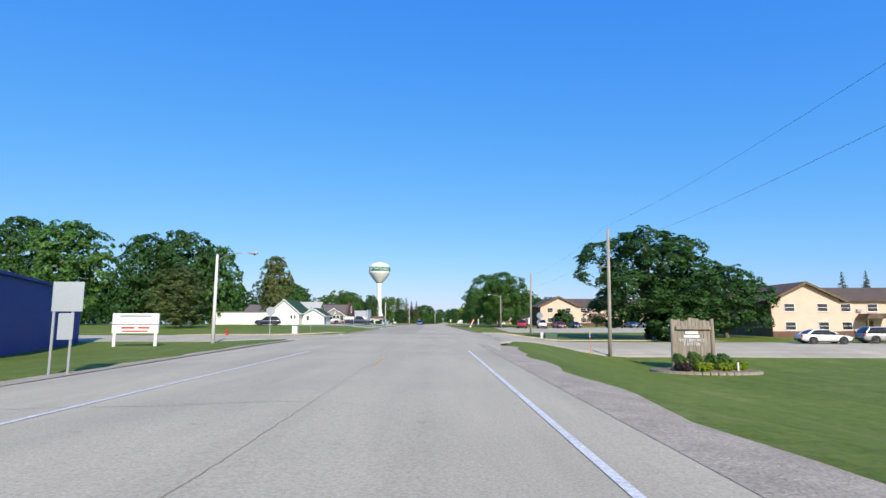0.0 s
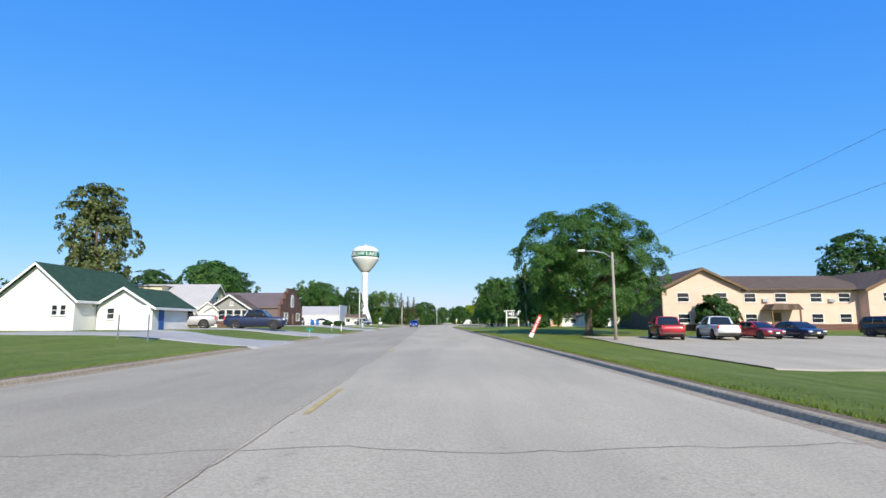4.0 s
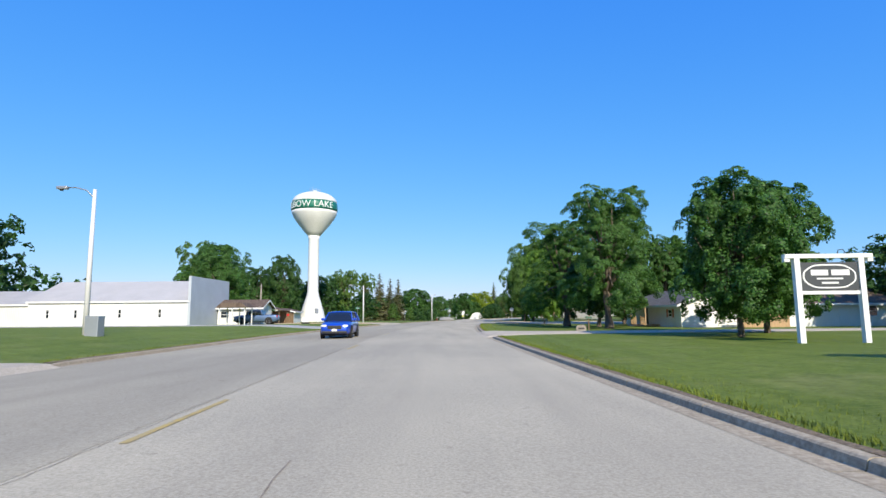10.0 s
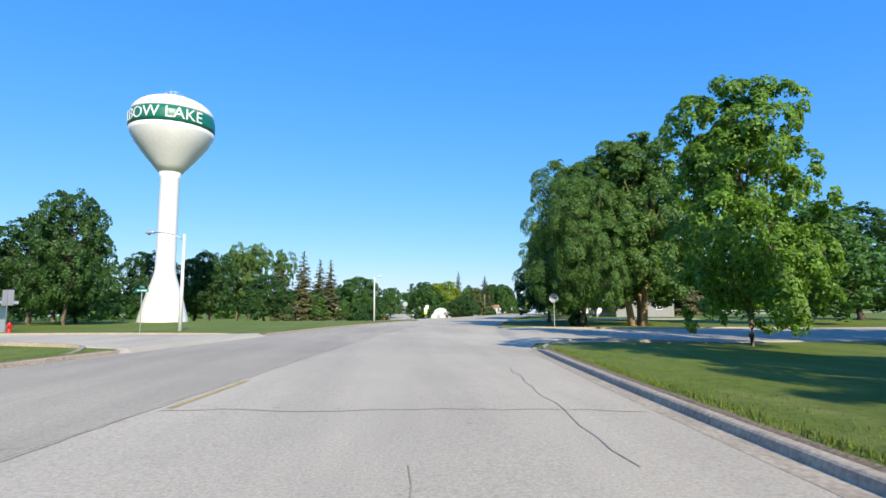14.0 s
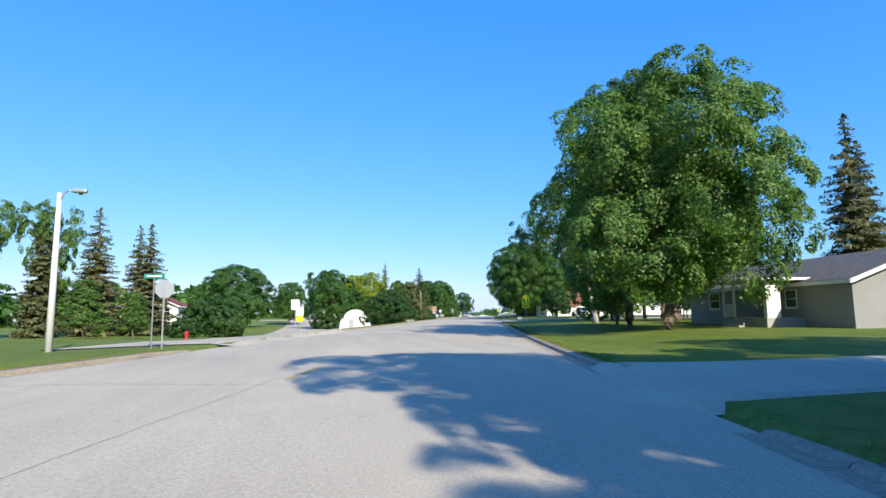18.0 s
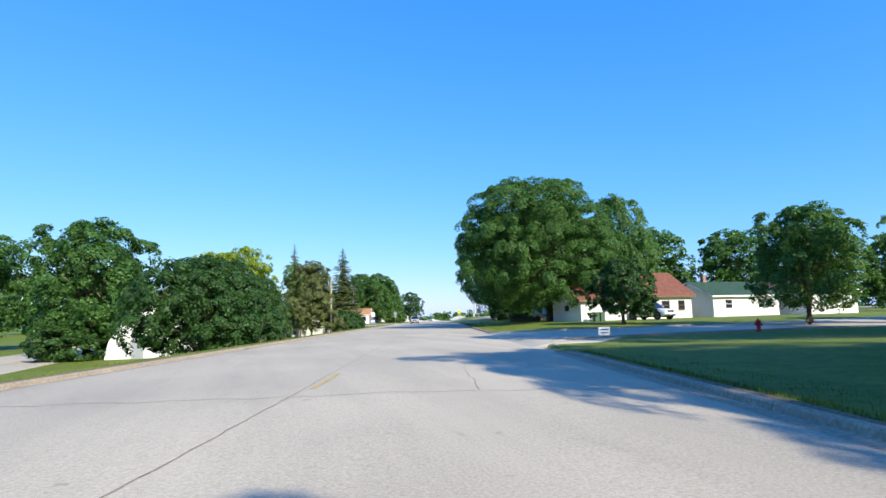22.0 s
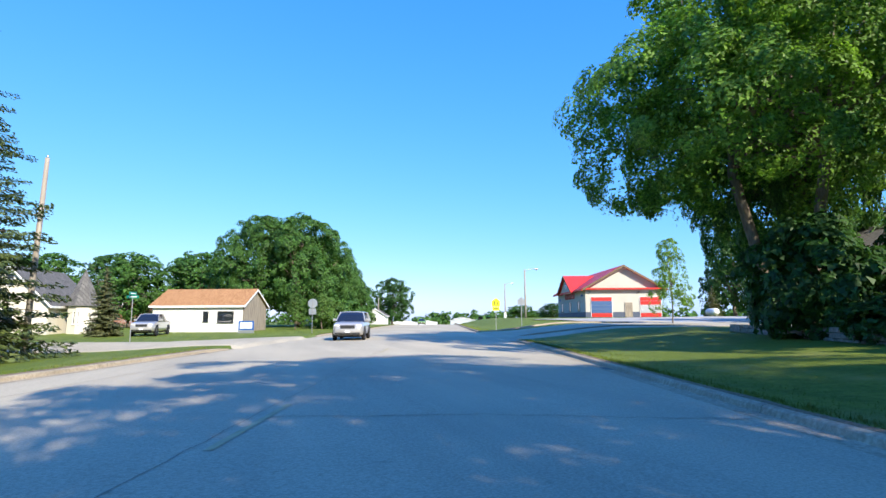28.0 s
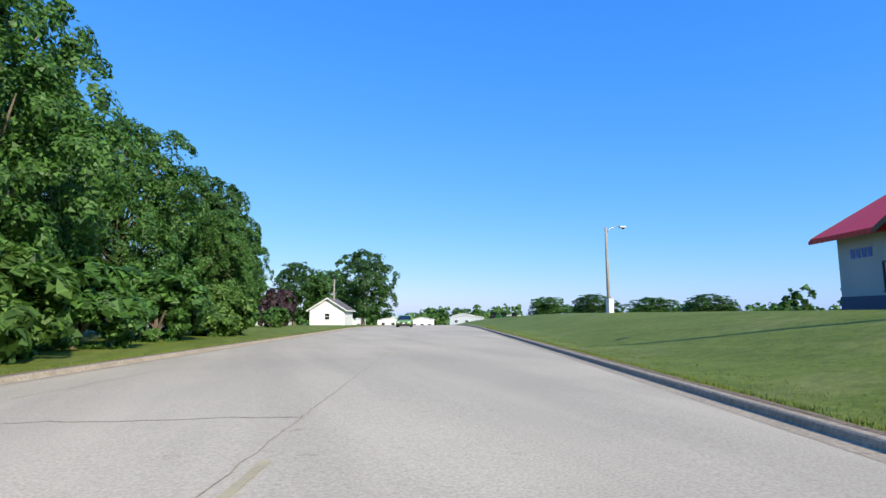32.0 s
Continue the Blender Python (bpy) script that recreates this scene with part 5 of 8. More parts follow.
def bars(parent, m, lines, mat, depth=0.006):
    """Plain bars in place of lettering: (x, z, width, height) each."""
    for a, b, w, h in lines:
        part("lettering_bar", box(a - w / 2, -depth, b - h / 2, a + w / 2, 0, b + h / 2), mat, parent).matrix_basis = m


# ---- vehicles ----
CARS = {}
CAR_SHAPES = {
    # length, width, height, bonnet height, belt height, windscreen foot/top and rear top/foot along the car, wheel radius, axles
    "suv": (4.7, 1.86, 1.68, 1.02, 1.08, 1.35, 2.0, 4.05, 4.5, 0.36, 0.92, 3.65),
    "big_suv": (5.3, 2.04, 1.9, 1.2, 1.24, 1.45, 2.15, 4.85, 5.15, 0.42, 1.02, 4.1),
    "sedan": (4.75, 1.82, 1.45, 0.86, 0.95, 1.3, 2.1, 3.5, 4.2, 0.33, 0.92, 3.7),
    "pickup": (5.75, 2.0, 1.9, 1.18, 1.24, 1.6, 2.2, 3.55, 3.8, 0.41, 1.0, 4.6),
}


def loft(rings, bm=None, caps=True):
    """A skin through rings of places with the same count."""
    bm = bm or bmesh.new()
    made = [[bm.verts.new(p) for p in ring] for ring in rings]
    for r0, r1 in zip(made, made[1:]):
        for k in range(len(r0)):
            bm.faces.new((r0[k - 1], r0[k], r1[k], r1[k - 1]))
    if caps:
        bm.faces.new(made[0])
        bm.faces.new(made[-1][::-1])
    bmesh.ops.recalc_face_normals(bm, faces=bm.faces)
    return bm


def make_car(shape, paint, grille=DARK):
    """A car along its own y, its front at -y: rounded body, glazed cabin, painted roof and pillars, wheels, lamps."""
    length, width, tall, hood, belt, ws0, ws1, rw1, rw0, wheel, ax0, ax1 = CAR_SHAPES[shape]
    root = new("car")
    hw, mid, sill = width / 2, length / 2, wheel * 0.72
    deck = belt if shape != "sedan" else belt + 0.03
    tops = [(0, hood * 0.66), (0.06, hood * 0.8), (0.2, hood - 0.1), (0.5, hood - 0.04), (ws0 - 0.15, hood + 0.03), (ws0 + 0.1, belt), (rw0, deck), (length - 0.25, deck), (length - 0.07, deck - 0.1), (length, deck * 0.72)]
    sides = [(0, 0.74), (0.08, 0.86), (0.3, 0.95), (0.7, 1.0), (length - 0.8, 1.0), (length - 0.2, 0.95), (length, 0.86)]
    rings = []
    for yy in sorted({0, 0.03, 0.08, 0.16, 0.3, 0.5, 0.8, ws0 - 0.3, ws0, ws0 + 0.3, mid, rw0 - 0.4, rw0, length - 0.5, length - 0.25, length - 0.12, length - 0.05, length}):
        top, w = float(np.interp(yy, *zip(*tops))), hw * float(np.interp(yy, *zip(*sides)))
        low = sill + (0.14 * max(0, 1 - yy / 0.35) + 0.16 * max(0, 1 - (length - yy) / 0.4))
        rise = top - low
        half = [(0.84, low), (0.97, low + 0.1 * rise), (1.0, low + 0.42 * rise), (0.985, low + 0.7 * rise), (0.95, low + 0.88 * rise), (0.86, low + 0.975 * rise), (0.6, top)]
        rings.append([(-w * f, yy - mid, z) for f, z in half] + [(w * f, yy - mid, z) for f, z in half[::-1]])
    part("body", loft(rings), paint, root, smooth=True)
    roof = [(ws0 - 0.1, belt - 0.06), (ws0 + 0.02, belt + 0.02), ((ws0 + ws1) / 2, (belt + tall) / 2 + 0.02), (ws1, tall - 0.05), (ws1 + 0.3, tall - 0.01), ((ws1 + rw1) / 2, tall), (rw1 - 0.3, tall - 0.015), (rw1, tall - 0.06), ((rw0 + rw1) / 2, (belt + tall) / 2 + 0.06), (rw0, belt + 0.02), (rw0 + 0.08, belt - 0.06)]

    def cabin_ring(yy, h, grow=0.0):
        f = max(0.0, (h - belt) / (tall - belt))
        half = [(0.93, belt - 0.08), (0.93 - 0.1 * f, belt + (h - belt) * 0.5), (0.93 - 0.19 * f, h - 0.09 * f), (0.9 - 0.24 * f, h - 0.02 * f), (0.35, h)]
        return [(-hw * q - grow, yy - mid, z + grow) for q, z in half] + [(hw * q + grow, yy - mid, z + grow) for q, z in half[::-1]]

    cabin = part("cabin_glass", loft([cabin_ring(*p) for p in roof]), GLASS_CAR, root, smooth=True)
    crown = [p for p in roof if p[1] > tall - 0.08]
    part("roof", loft([cabin_ring(*p, 0.012)[2:8] for p in crown]), paint, cabin, smooth=True)
    for s in (-1, 1):
        def rail(u, h):
            f = max(0.0, (h - belt) / (tall - belt))
            return (s * hw * (0.935 - 0.2 * f), u - mid, h)
        part("pillar", tube([rail(ws0 + 0.02, belt), rail(ws1 + 0.02, tall - 0.06)], [0.045, 0.035], 6), paint, cabin)
        part("pillar", tube([rail(rw0 - 0.03, belt), rail(rw1 - 0.03, tall - 0.07)], [0.1, 0.06], 6), paint, cabin)
        cuts = (0.52,) if shape in ("sedan", "pickup") else (0.36, 0.68)
        for u in cuts:
            part("pillar", tube([rail(ws0 + (rw0 - ws0) * u, belt - 0.03), rail(ws1 + (rw1 - ws1) * u, tall - 0.07)], [0.04, 0.035], 6), DARK, cabin)
        part("side_rail", tube([rail(ws1, tall - 0.07), rail((ws1 + rw1) / 2, tall - 0.05), rail(rw1, tall - 0.08)], [0.035] * 3, 6), paint, cabin)
        part("mirror", box(min(s * hw * 0.95, s * (hw + 0.2)), ws0 + 0.3 - mid, belt, max(s * hw * 0.95, s * (hw + 0.2)), ws0 + 0.42 - mid, belt + 0.17, 0.04), paint, root)
        part("headlight", box(min(s * hw * 0.52, s * hw * 0.86), -mid + 0.0, hood - 0.3, max(s * hw * 0.52, s * hw * 0.86), -mid + 0.28, hood - 0.17, 0.04), GLASS_LIGHT, root)
        part("tail_light", box(min(s * hw * 0.74, s * hw * 0.9), mid - 0.16, deck - 0.38, max(s * hw * 0.74, s * hw * 0.9), mid - 0.01, deck - 0.08, 0.03), RED, root)
        part("door_handle", box(min(s * hw * 0.98, s * hw * 1.01), (ws0 + rw0) / 2 - mid, belt - 0.16, max(s * hw * 0.98, s * hw * 1.01), (ws0 + rw0) / 2 - mid + 0.18, belt - 0.13), STEEL, root)
        for ax in (ax0, ax1):
            # a black disc stands in for the shaded wheel well, which is not cut
            part("wheel_arch", lathe([(wheel + 0.07, -0.1), (wheel + 0.09, 0.0), (wheel + 0.05, 0.01)], 24), BLACK_RUBBER, root).matrix_basis = pose(s * (hw + 0.004), ax - mid, wheel + 0.01, 0, 90 * s, 0)
            wheel_ob = part("wheel", lathe([(wheel * 0.62, -0.11), (wheel * 0.95, -0.11), (wheel, -0.07), (wheel, 0.07), (wheel * 0.95, 0.11), (wheel * 0.62, 0.11)], 24), BLACK_RUBBER, root, smooth=False)
            wheel_ob.matrix_basis = pose(s * (hw - 0.08), ax - mid, wheel, 0, 90 * s, 0)
            part("rim", lathe([(wheel * 0.6, 0.075), (wheel * 0.63, 0.115), (wheel * 0.55, 0.1), (wheel * 0.15, 0.1), (0.02, 0.115)], 20), STEEL, wheel_ob)
            for k in range(5):
                part("spoke_gap", box(wheel * 0.24, -wheel * 0.1, 0.095, wheel * 0.52, wheel * 0.1, 0.119, 0.01), DARK, wheel_ob).matrix_basis = pose(0, 0, 0, 0, 0, 72 * k)
    part("grille", box(-hw * 0.46, -mid - 0.015, hood - 0.44, hw * 0.46, -mid + 0.15, hood - 0.22, 0.03), grille, root)
    part("bumper", box(-hw * 0.8, -mid - 0.04, sill + 0.06, hw * 0.8, -mid + 0.2, sill + 0.22, 0.06), DARK, root)
    part("bumper", box(-hw * 0.84, mid - 0.2, sill + 0.1, hw * 0.84, mid + 0.03, sill + 0.28, 0.06), DARK, root)
    part("number_plate", box(-0.16, -mid - 0.055, sill + 0.2, 0.16, -mid - 0.042, sill + 0.34), WHITE, root)
    part("underbody", box(-hw * 0.8, -mid + 0.3, wheel * 0.5, hw * 0.8, mid - 0.3, wheel + 0.25), BLACK_RUBBER, root)
    if shape == "pickup":
        part("bed", box(-hw * 0.8, rw0 + 0.15 - mid, belt - 0.6, hw * 0.8, mid - 0.15, belt + 0.012), BLACK_RUBBER, root)
    return root


GLASS_LIGHT = plain("clear_lamp_lens", (0.8, 0.8, 0.78), 0.1, 0.0, 0.8)
PAINTS = {k: paint_material(k + "_car_paint", c) for k, c in dict(blue=(0.01, 0.07, 0.5), silver=(0.42, 0.41, 0.40), white=(0.8, 0.8, 0.78), red=(0.4, 0.015, 0.02), navy=(0.012, 0.02, 0.06), black=(0.015, 0.015, 0.017), lime=(0.22, 0.42, 0.02), steel=(0.1, 0.16, 0.28)).items()}


def vehicle(shape, colour, x, y, turn, label, group="", on_road=False):
    """turn 0: its front looks along -y."""
    if on_road:
        n, d = road_near(x, y)
        z = road_height(n, d)
    else:
        z = ground_z(x, y) + 0.06
    m = pose(x, y, z, 0, 0, turn)
    key = (shape, colour)
    if key not in CARS:
        ob = CARS[key] = make_car(shape, PAINTS[colour])
        ob.matrix_basis = m
    else:
        ob = copy_thing(CARS[key], m)
    ob.name = {"pickup": "pickup_truck", "sedan": "sedan"}.get(shape, "suv")
    return tagged(ob, label, "pickup truck" if shape == "pickup" else "car", group)

# ==== the places, from the start of the road to its end ====
# ---- water tower ----
def water_tower(x, y):
    root = thing("water_tower", pose(x, y, ground_z(x, y)), "tall white single-pedestal water tower with a green lettered band", "water tower")
    part("pedestal", lathe([(3.9, -0.3), (3.75, 0.3), (3.1, 3.0), (2.3, 5.6), (1.75, 7.4), (1.55, 8.6), (1.5, 12), (1.5, 23.6), (1.75, 24.6)], 40), WHITE_TOWER, root, smooth=True)
    bowl = [(1.75, 24.6), (2.6, 25.6), (4.4, 27.8), (5.7, 29.6), (6.35, 30.9), (6.55, 31.6)]
    part("bowl", lathe(bowl, 48), WHITE_TOWER, root, smooth=True)
    part("band", lathe([(6.55, 31.6), (6.62, 32.4), (6.58, 33.4), (6.42, 34.2)], 64), TOWER_GREEN, root, smooth=True)
    dome = [(6.42, 34.2)] + [(6.42 * math.cos(a), 34.2 + 3.3 * math.sin(a)) for a in np.linspace(0.12, 1.45, 10)]
    part("dome", lathe(dome, 48), WHITE_TOWER, root, smooth=True)
    words("ELBOW LAKE", 2.6, pose(0, 0, 32.9, 0, 0, -5), WHITE_TOWER, "lettering", root, 0.03, 6.66, "large white painted capitals")
    bm = bmesh.new()
    for k in range(12):
        a = k * math.pi / 6
        tube([(1.5 * math.cos(a), 1.5 * math.sin(a), 37.2), (1.5 * math.cos(a), 1.5 * math.sin(a), 38.2)], [0.03, 0.03], 5, bm)
    for z in (37.75, 38.2):
        tube([(1.5 * math.cos(k * math.pi / 12), 1.5 * math.sin(k * math.pi / 12), z) for k in range(25)], [0.03] * 25, 5, bm)
    part("railing", bm, STEEL, root)
    part("hatch", lathe([(0.6, 37.3), (0.6, 37.9), (0.5, 38.0)], 16), WHITE_TOWER, root)
    for a, h in ((0.6, 1.6), (-0.7, 2.4)):
        part("antenna", tube([(a, 0.3, 37.4), (a, 0.3, 37.4 + h)], [0.03, 0.015], 6), STEEL, root)
    add_door(root, pose(-0.6, -3.3, 0.3, -14, 0, -8), 0.9, 2.0, WHITE_TOWER)


water_tower(-38.8, 333.9)

# ---- first quarter, beside the road ----
root = thing("town_sign", pose(16.2, 35.9, ground_z(16.2, 35.9), 0, 0, -14), "grey weathered board sign of a veterinary centre in a planted bed", "sign")
boards = random.Random(2)
for k in range(10):
    u = -1.12 + k * 0.225
    part("board", box(u, -0.03 + 0.02 * (k % 2), -0.05, u + 0.21, 0.04 + 0.02 * (k % 2), 3.15 + boards.uniform(-0.1, 0.1) + 0.16 * math.sin(k * 0.35), 0.01), OLD_BOARD, root)
for q in (-1, 1):
    part("post", tube([(q * 1.2, 0.02, -0.2), (q * 1.2, 0.02, 3.3)], [0.14, 0.12], 10), OLD_BOARD, root)
part("beam", box(-1.0, -0.16, 2.62, 1.12, -0.035, 2.84, 0.02), OLD_BOARD, root)
bars(root, pose(0, -0.036, 0), [(-0.05, 2.42, 0.75, 0.16), (-0.05, 2.18, 0.95, 0.16)], WHITE, 0.02)
words("VETERINARY", 0.27, pose(-0.05, -0.05, 1.93), WHITE, "lettering", root, 0.012, label="white raised capitals")
words("CENTER", 0.27, pose(-0.05, -0.05, 1.68), WHITE, "lettering", root, 0.012, label="white raised capitals")
bed_z = ground_z(16.2, 34.4)
bed = thing("flower_bed", pose(16.2, 34.4, bed_z - 0.05, 0, 0, -10), "oval mulch bed edged with concrete blocks under the sign", "flower bed")
part("soil", lathe([(3.1, -0.1), (3.05, 0.2), (2.0, 0.3), (0.1, 0.34)], 28), DIRT, bed).matrix_basis = Matrix.Diagonal((1, 0.55, 1, 1))
for k in range(44):
    a = k * 2 * math.pi / 44
    part("block", box(-0.2, -0.11, -0.08, 0.2, 0.11, 0.2, 0.03), STONE, bed).matrix_basis = pose(3.12 * math.cos(a), 1.74 * math.sin(a), 0.02, 0, 0, math.degrees(math.atan2(1.74 * math.cos(a), -3.12 * math.sin(a))))
for u, v, kind, h, w, what in ((-1.7, -0.8, "plum", 0.5, 1.0, "dark purple low shrub in the bed"), (-0.6, -0.95, "shrub_gold", 0.55, 1.3, "bright yellow-green low shrub in the bed"), (0.7, -0.9, "shrub_gold", 0.5, 1.2, "bright yellow-green low shrub in the bed"),
                               (1.7, -0.6, "shrub_gold", 0.6, 1.2, "bright yellow-green low shrub in the bed"), (-1.4, 0.4, "shrub_ash", 1.0, 0.8, "tall ornamental grass clump in the bed"), (-0.4, 0.5, "shrub_ash", 1.1, 0.9, "tall ornamental grass clump in the bed"), (0.6, 0.5, "shrub", 1.0, 0.9, "tall ornamental grass clump in the bed"), (1.4, 0.4, "shrub_ash", 1.0, 0.9, "tall ornamental grass clump in the bed")):
    ob = plant(kind, 16.2 + u, 34.4 + v, h, w, what)
    ob.location.z = bed_z + 0.17
root = thing("bollard", pose(17.6, 33.2, bed_z + 0.1), "short white bollard light in the bed", "bollard")
part("post", tube([(0, 0, -0.1), (0, 0, 0.62)], [0.06, 0.06], 10), WHITE, root)
part("cap", lathe([(0.075, 0.62), (0.075, 0.66), (0.03, 0.7)], 10), DARK, root)

root = thing("notice_board", pose(-22.6, 40.6, ground_z(-22.6, 40.6), 0, 0, 8), "white roadside notice board on two legs", "sign")
for s in (-1, 1):
    part("leg", box(s * 1.42 - 0.1, -0.06, -0.2, s * 1.42 + 0.1, 0.06, 1.0, 0.01), WHITE, root)
part("board", box(-1.6, -0.09, 0.95, 1.6, 0.09, 2.4, 0.02), WHITE, root)
bars(root, pose(0, -0.091, 0), [(0, 2.2, 2.2, 0.12)], SIGN_BACK)
bars(root, pose(0, -0.091, 0), [(-0.5, 1.35, 0.9, 0.13), (0.6, 1.35, 0.8, 0.13), (0, 1.1, 1.8, 0.1)], RED)
part("rail", box(-1.6, -0.1, 1.55, 1.6, -0.092, 1.6), DARK, root)

root = thing("guide_sign", pose(-10.9, 15.8, ground_z(-10.9, 15.8), 0, 0, 12), "grey backs of sign plates on two steel posts", "sign")
for s in (-1, 1):
    part("post", box(s * 0.24 - 0.03, -0.03, -0.3, s * 0.24 + 0.03, 0.03, 2.45, 0.006), STEEL, root)
part("plate", box(-0.3, -0.055, 1.75, 0.5, -0.035, 2.6, 0.004), SIGN_BACK, root)
part("plate", box(-0.1, -0.055, 0.95, 0.3, -0.035, 1.7, 0.004), SIGN_BACK, root)

street_lamp(-18.0, 43.3, 7.0, 2.6)
sign_post(-15.2, 48.5, 2.8, "stop", 185, RED, label="octagonal stop sign seen from its grey back")
hydrant(-23.5, 60)
utility_box(-17.4, 65, 0.6, 0.5, 0.8, WHITE, "white utility pedestal in the grass")
street_name(-16.9, 70.5, 2.75, 20)
utility_pole(12.9, 42.8, 10.0, 1.2)
utility_pole(12.6, 79.2, 8.9, 1.2)
utility_pole(12.0, 5.0, 10.0)
root = thing("marker_stake", on_ground(10.9, 41), "thin white and orange snow marker stake", "marker stake")
part("stake", tube([(0, 0, -0.2), (0, 0, 1.7)], [0.025, 0.02], 6), ORANGE, root)
part("sleeve", tube([(0, 0, 1.35), (0, 0, 1.72)], [0.03, 0.03], 6), WHITE, root)
sign_post(11.9, 67.5, 3.2, "stop", 160, RED, label="octagonal stop sign seen from its grey back")
utility_box(13.6, 69.8, 1.5, 1.1, 0.75, GREEN_BOX, "dark green transformer box in the grass")
utility_box(12.6, 70.2, 0.4, 0.4, 0.7, WHITE, "white utility pedestal in the grass")
street_lamp(12.7, 120.5, 7.3, -2.3, wood=True)
root = thing("feather_banner", pose(6.0, 122.3, ground_z(6.0, 122.3), 0, 26, 4), "tall red and white feather banner leaning in the lawn", "banner")
part("pole", tube([(0, 0, -0.2), (0, 0, 2.1)], [0.015, 0.01], 6), STEEL, root)
part("cloth", prism([(-0.17, 0.3), (0.17, 0.3), (0.2, 1.4), (0.14, 1.95), (0.02, 2.15), (-0.17, 2.05)], -0.02, -0.012), RED, root)
part("foot_panel", prism([(-0.171, 0.05), (0.171, 0.05), (0.172, 0.45), (-0.171, 0.45)], -0.03, -0.021), WHITE, root)
bars(root, pose(0, -0.021, 0), [(0, 1.85, 0.2, 0.13), (0, 1.65, 0.2, 0.13), (0, 1.45, 0.2, 0.13), (0, 1.2, 0.2, 0.13), (0, 1.0, 0.2, 0.13), (0, 0.8, 0.2, 0.13), (0, 0.6, 0.2, 0.13)], WHITE)


def wire(x0, y0, z0, x1, y1, z1, sag=0.6):
    pts = []
    for k in range(13):
        f = k / 12
        pts.append((x0 + (x1 - x0) * f, y0 + (y1 - y0) * f, z0 + (z1 - z0) * f - sag * 4 * f * (1 - f)))
    tagged(new("power_line", mesh_from(tube(pts, [0.006] * 13, 4), "power_line", DARK)), "thin dark overhead line between poles", "power line", "overhead lines")


for z in (8.9, 7.2):
    wire(12.0, 5, z, 12.9, 42.8, z)
    wire(12.9, 42.8, z, 12.7, 79.2, z - 0.9)
    wire(12.7, 79.2, z - 0.9, 13.4, 174.9, z + 0.6, 1.6)
wire(12.0, 5, 8.9, 12, -60, 8.9, 1)

# ---- left side, first half ----
house("shed", "long dark blue steel shed with ribbed walls", "shed", -33.1, 31.9, 23.6, 16, 26, 4.2, 0, METAL_BLUE, METAL_BLUE, garages=(("f", -3, 4, 2.9, METAL_GREY),), over=0.2)
house("house", "small white wooden house with a green roof", "house", -34.6, 125.4, 0, 6.4, 11, 2.7, 2.75, SIDING_WHITE, SHINGLE_GREEN,
      windows=(("f", 1.6, 1.2, 0.55, 0.9), ("f", 2.3, 1.2, 0.55, 0.9), ("r", -2, 1.2, 0.9, 1.1)))
house("house_annex", "low white gabled annex with a green roof", "house annex", -28.9, 126.2, 0, 4.8, 7, 2.1, 1.5, SIDING_WHITE, SHINGLE_GREEN, windows=(("f", -1.2, 0.9, 0.7, 1.0),), doors=(("r", -2.0, 0.0, 0.85, 1.95, BLUE),))
house("garage", "long flat-roofed white garage", "garage", -44.2, 125.5, 0, 12.6, 8, 2.7, 0, SIDING_WHITE, SHINGLE_GREY, garages=(("f", 4.0, 3.2, 2.2), ("f", -2.0, 3.2, 2.2)))
house("porch", "glazed front porch with a small grey gable", "porch", -28.8, 147.0, 0, 5.4, 2.6, 2.35, 1.75, SIDING_GREY, SHINGLE_BROWN, base=(BRICK_DARK, 0.75),
      windows=[("f", u, 0.9, 0.94, 1.35) for u in (-2.0, -1.0, 0.0, 1.0, 2.0)] + [("f", 0.2, 2.75, 0.45, 0.5), ("r", 0.0, 0.9, 1.6, 1.35)], gable=SIDING_GREY)
root = house("house", "cream bungalow with a pale steel roof and dormer", "house", -40.5, 155.2, 90, 9, 12, 2.9, 3.1, SIDING_CREAM, METAL_ROOF_GREY, windows=(("l", 1.5, 1.0, 1.6, 1.2), ("l", -2.0, 1.0, 1.0, 1.2), ("f", 0, 3.4, 0.7, 0.9)), base=(BRICK_DARK, 0.6))
part("dormer", box(-3.2, 0.5, 3.6, -0.5, 5.0, 5.7), SIDING_CREAM, root)
part("dormer_roof", box(-3.5, 0.2, 5.7, -0.3, 5.3, 5.85, 0.02), METAL_ROOF_GREY, root)
house("entrance_roof", "small white gabled entrance hood", "entrance", -31.5, 146.6, 0, 2.4, 2.2, 2.3, 0.9, SIDING_WHITE, SHINGLE_GREY, doors=(("f", 0, 0.1, 0.9, 2.0),), over=0.25)

# brick-fronted hall: brown steel body, stepped brick front towards the road
hall = house("hall", "brown steel hall with a stepped dark brick front", "hall", -46, 177.2, 90, 14.4, 32, 3.2, 2.7, METAL_BROWN, METAL_BROWN, over=0.25, trim=METAL_BROWN)
front = [(-7.3, -0.6), (7.3, -0.6), (7.3, 3.6), (6.0, 3.6), (6.0, 4.6), (4.4, 4.6), (4.4, 5.7), (2.8, 5.7), (2.8, 6.6), (-2.8, 6.6), (-2.8, 5.7), (-4.4, 5.7), (-4.4, 4.6), (-6.0, 4.6), (-6.0, 3.6), (-7.3, 3.6)]
brick = part("brick_front", prism(front, -0.2, 0.2), BRICK_DARK, hall)
brick.matrix_basis = pose(0, -16.25, 0)
for k in range(1, len(front)):
    (xa, za), (xb, zb) = front[k - 1], front[k]
    if za == zb and za > 0:
        part("coping", box(min(xa, xb) - 0.05, -0.26, za, max(xa, xb) + 0.05, 0.26, za + 0.1, 0.01), BRICK_DARK, brick)
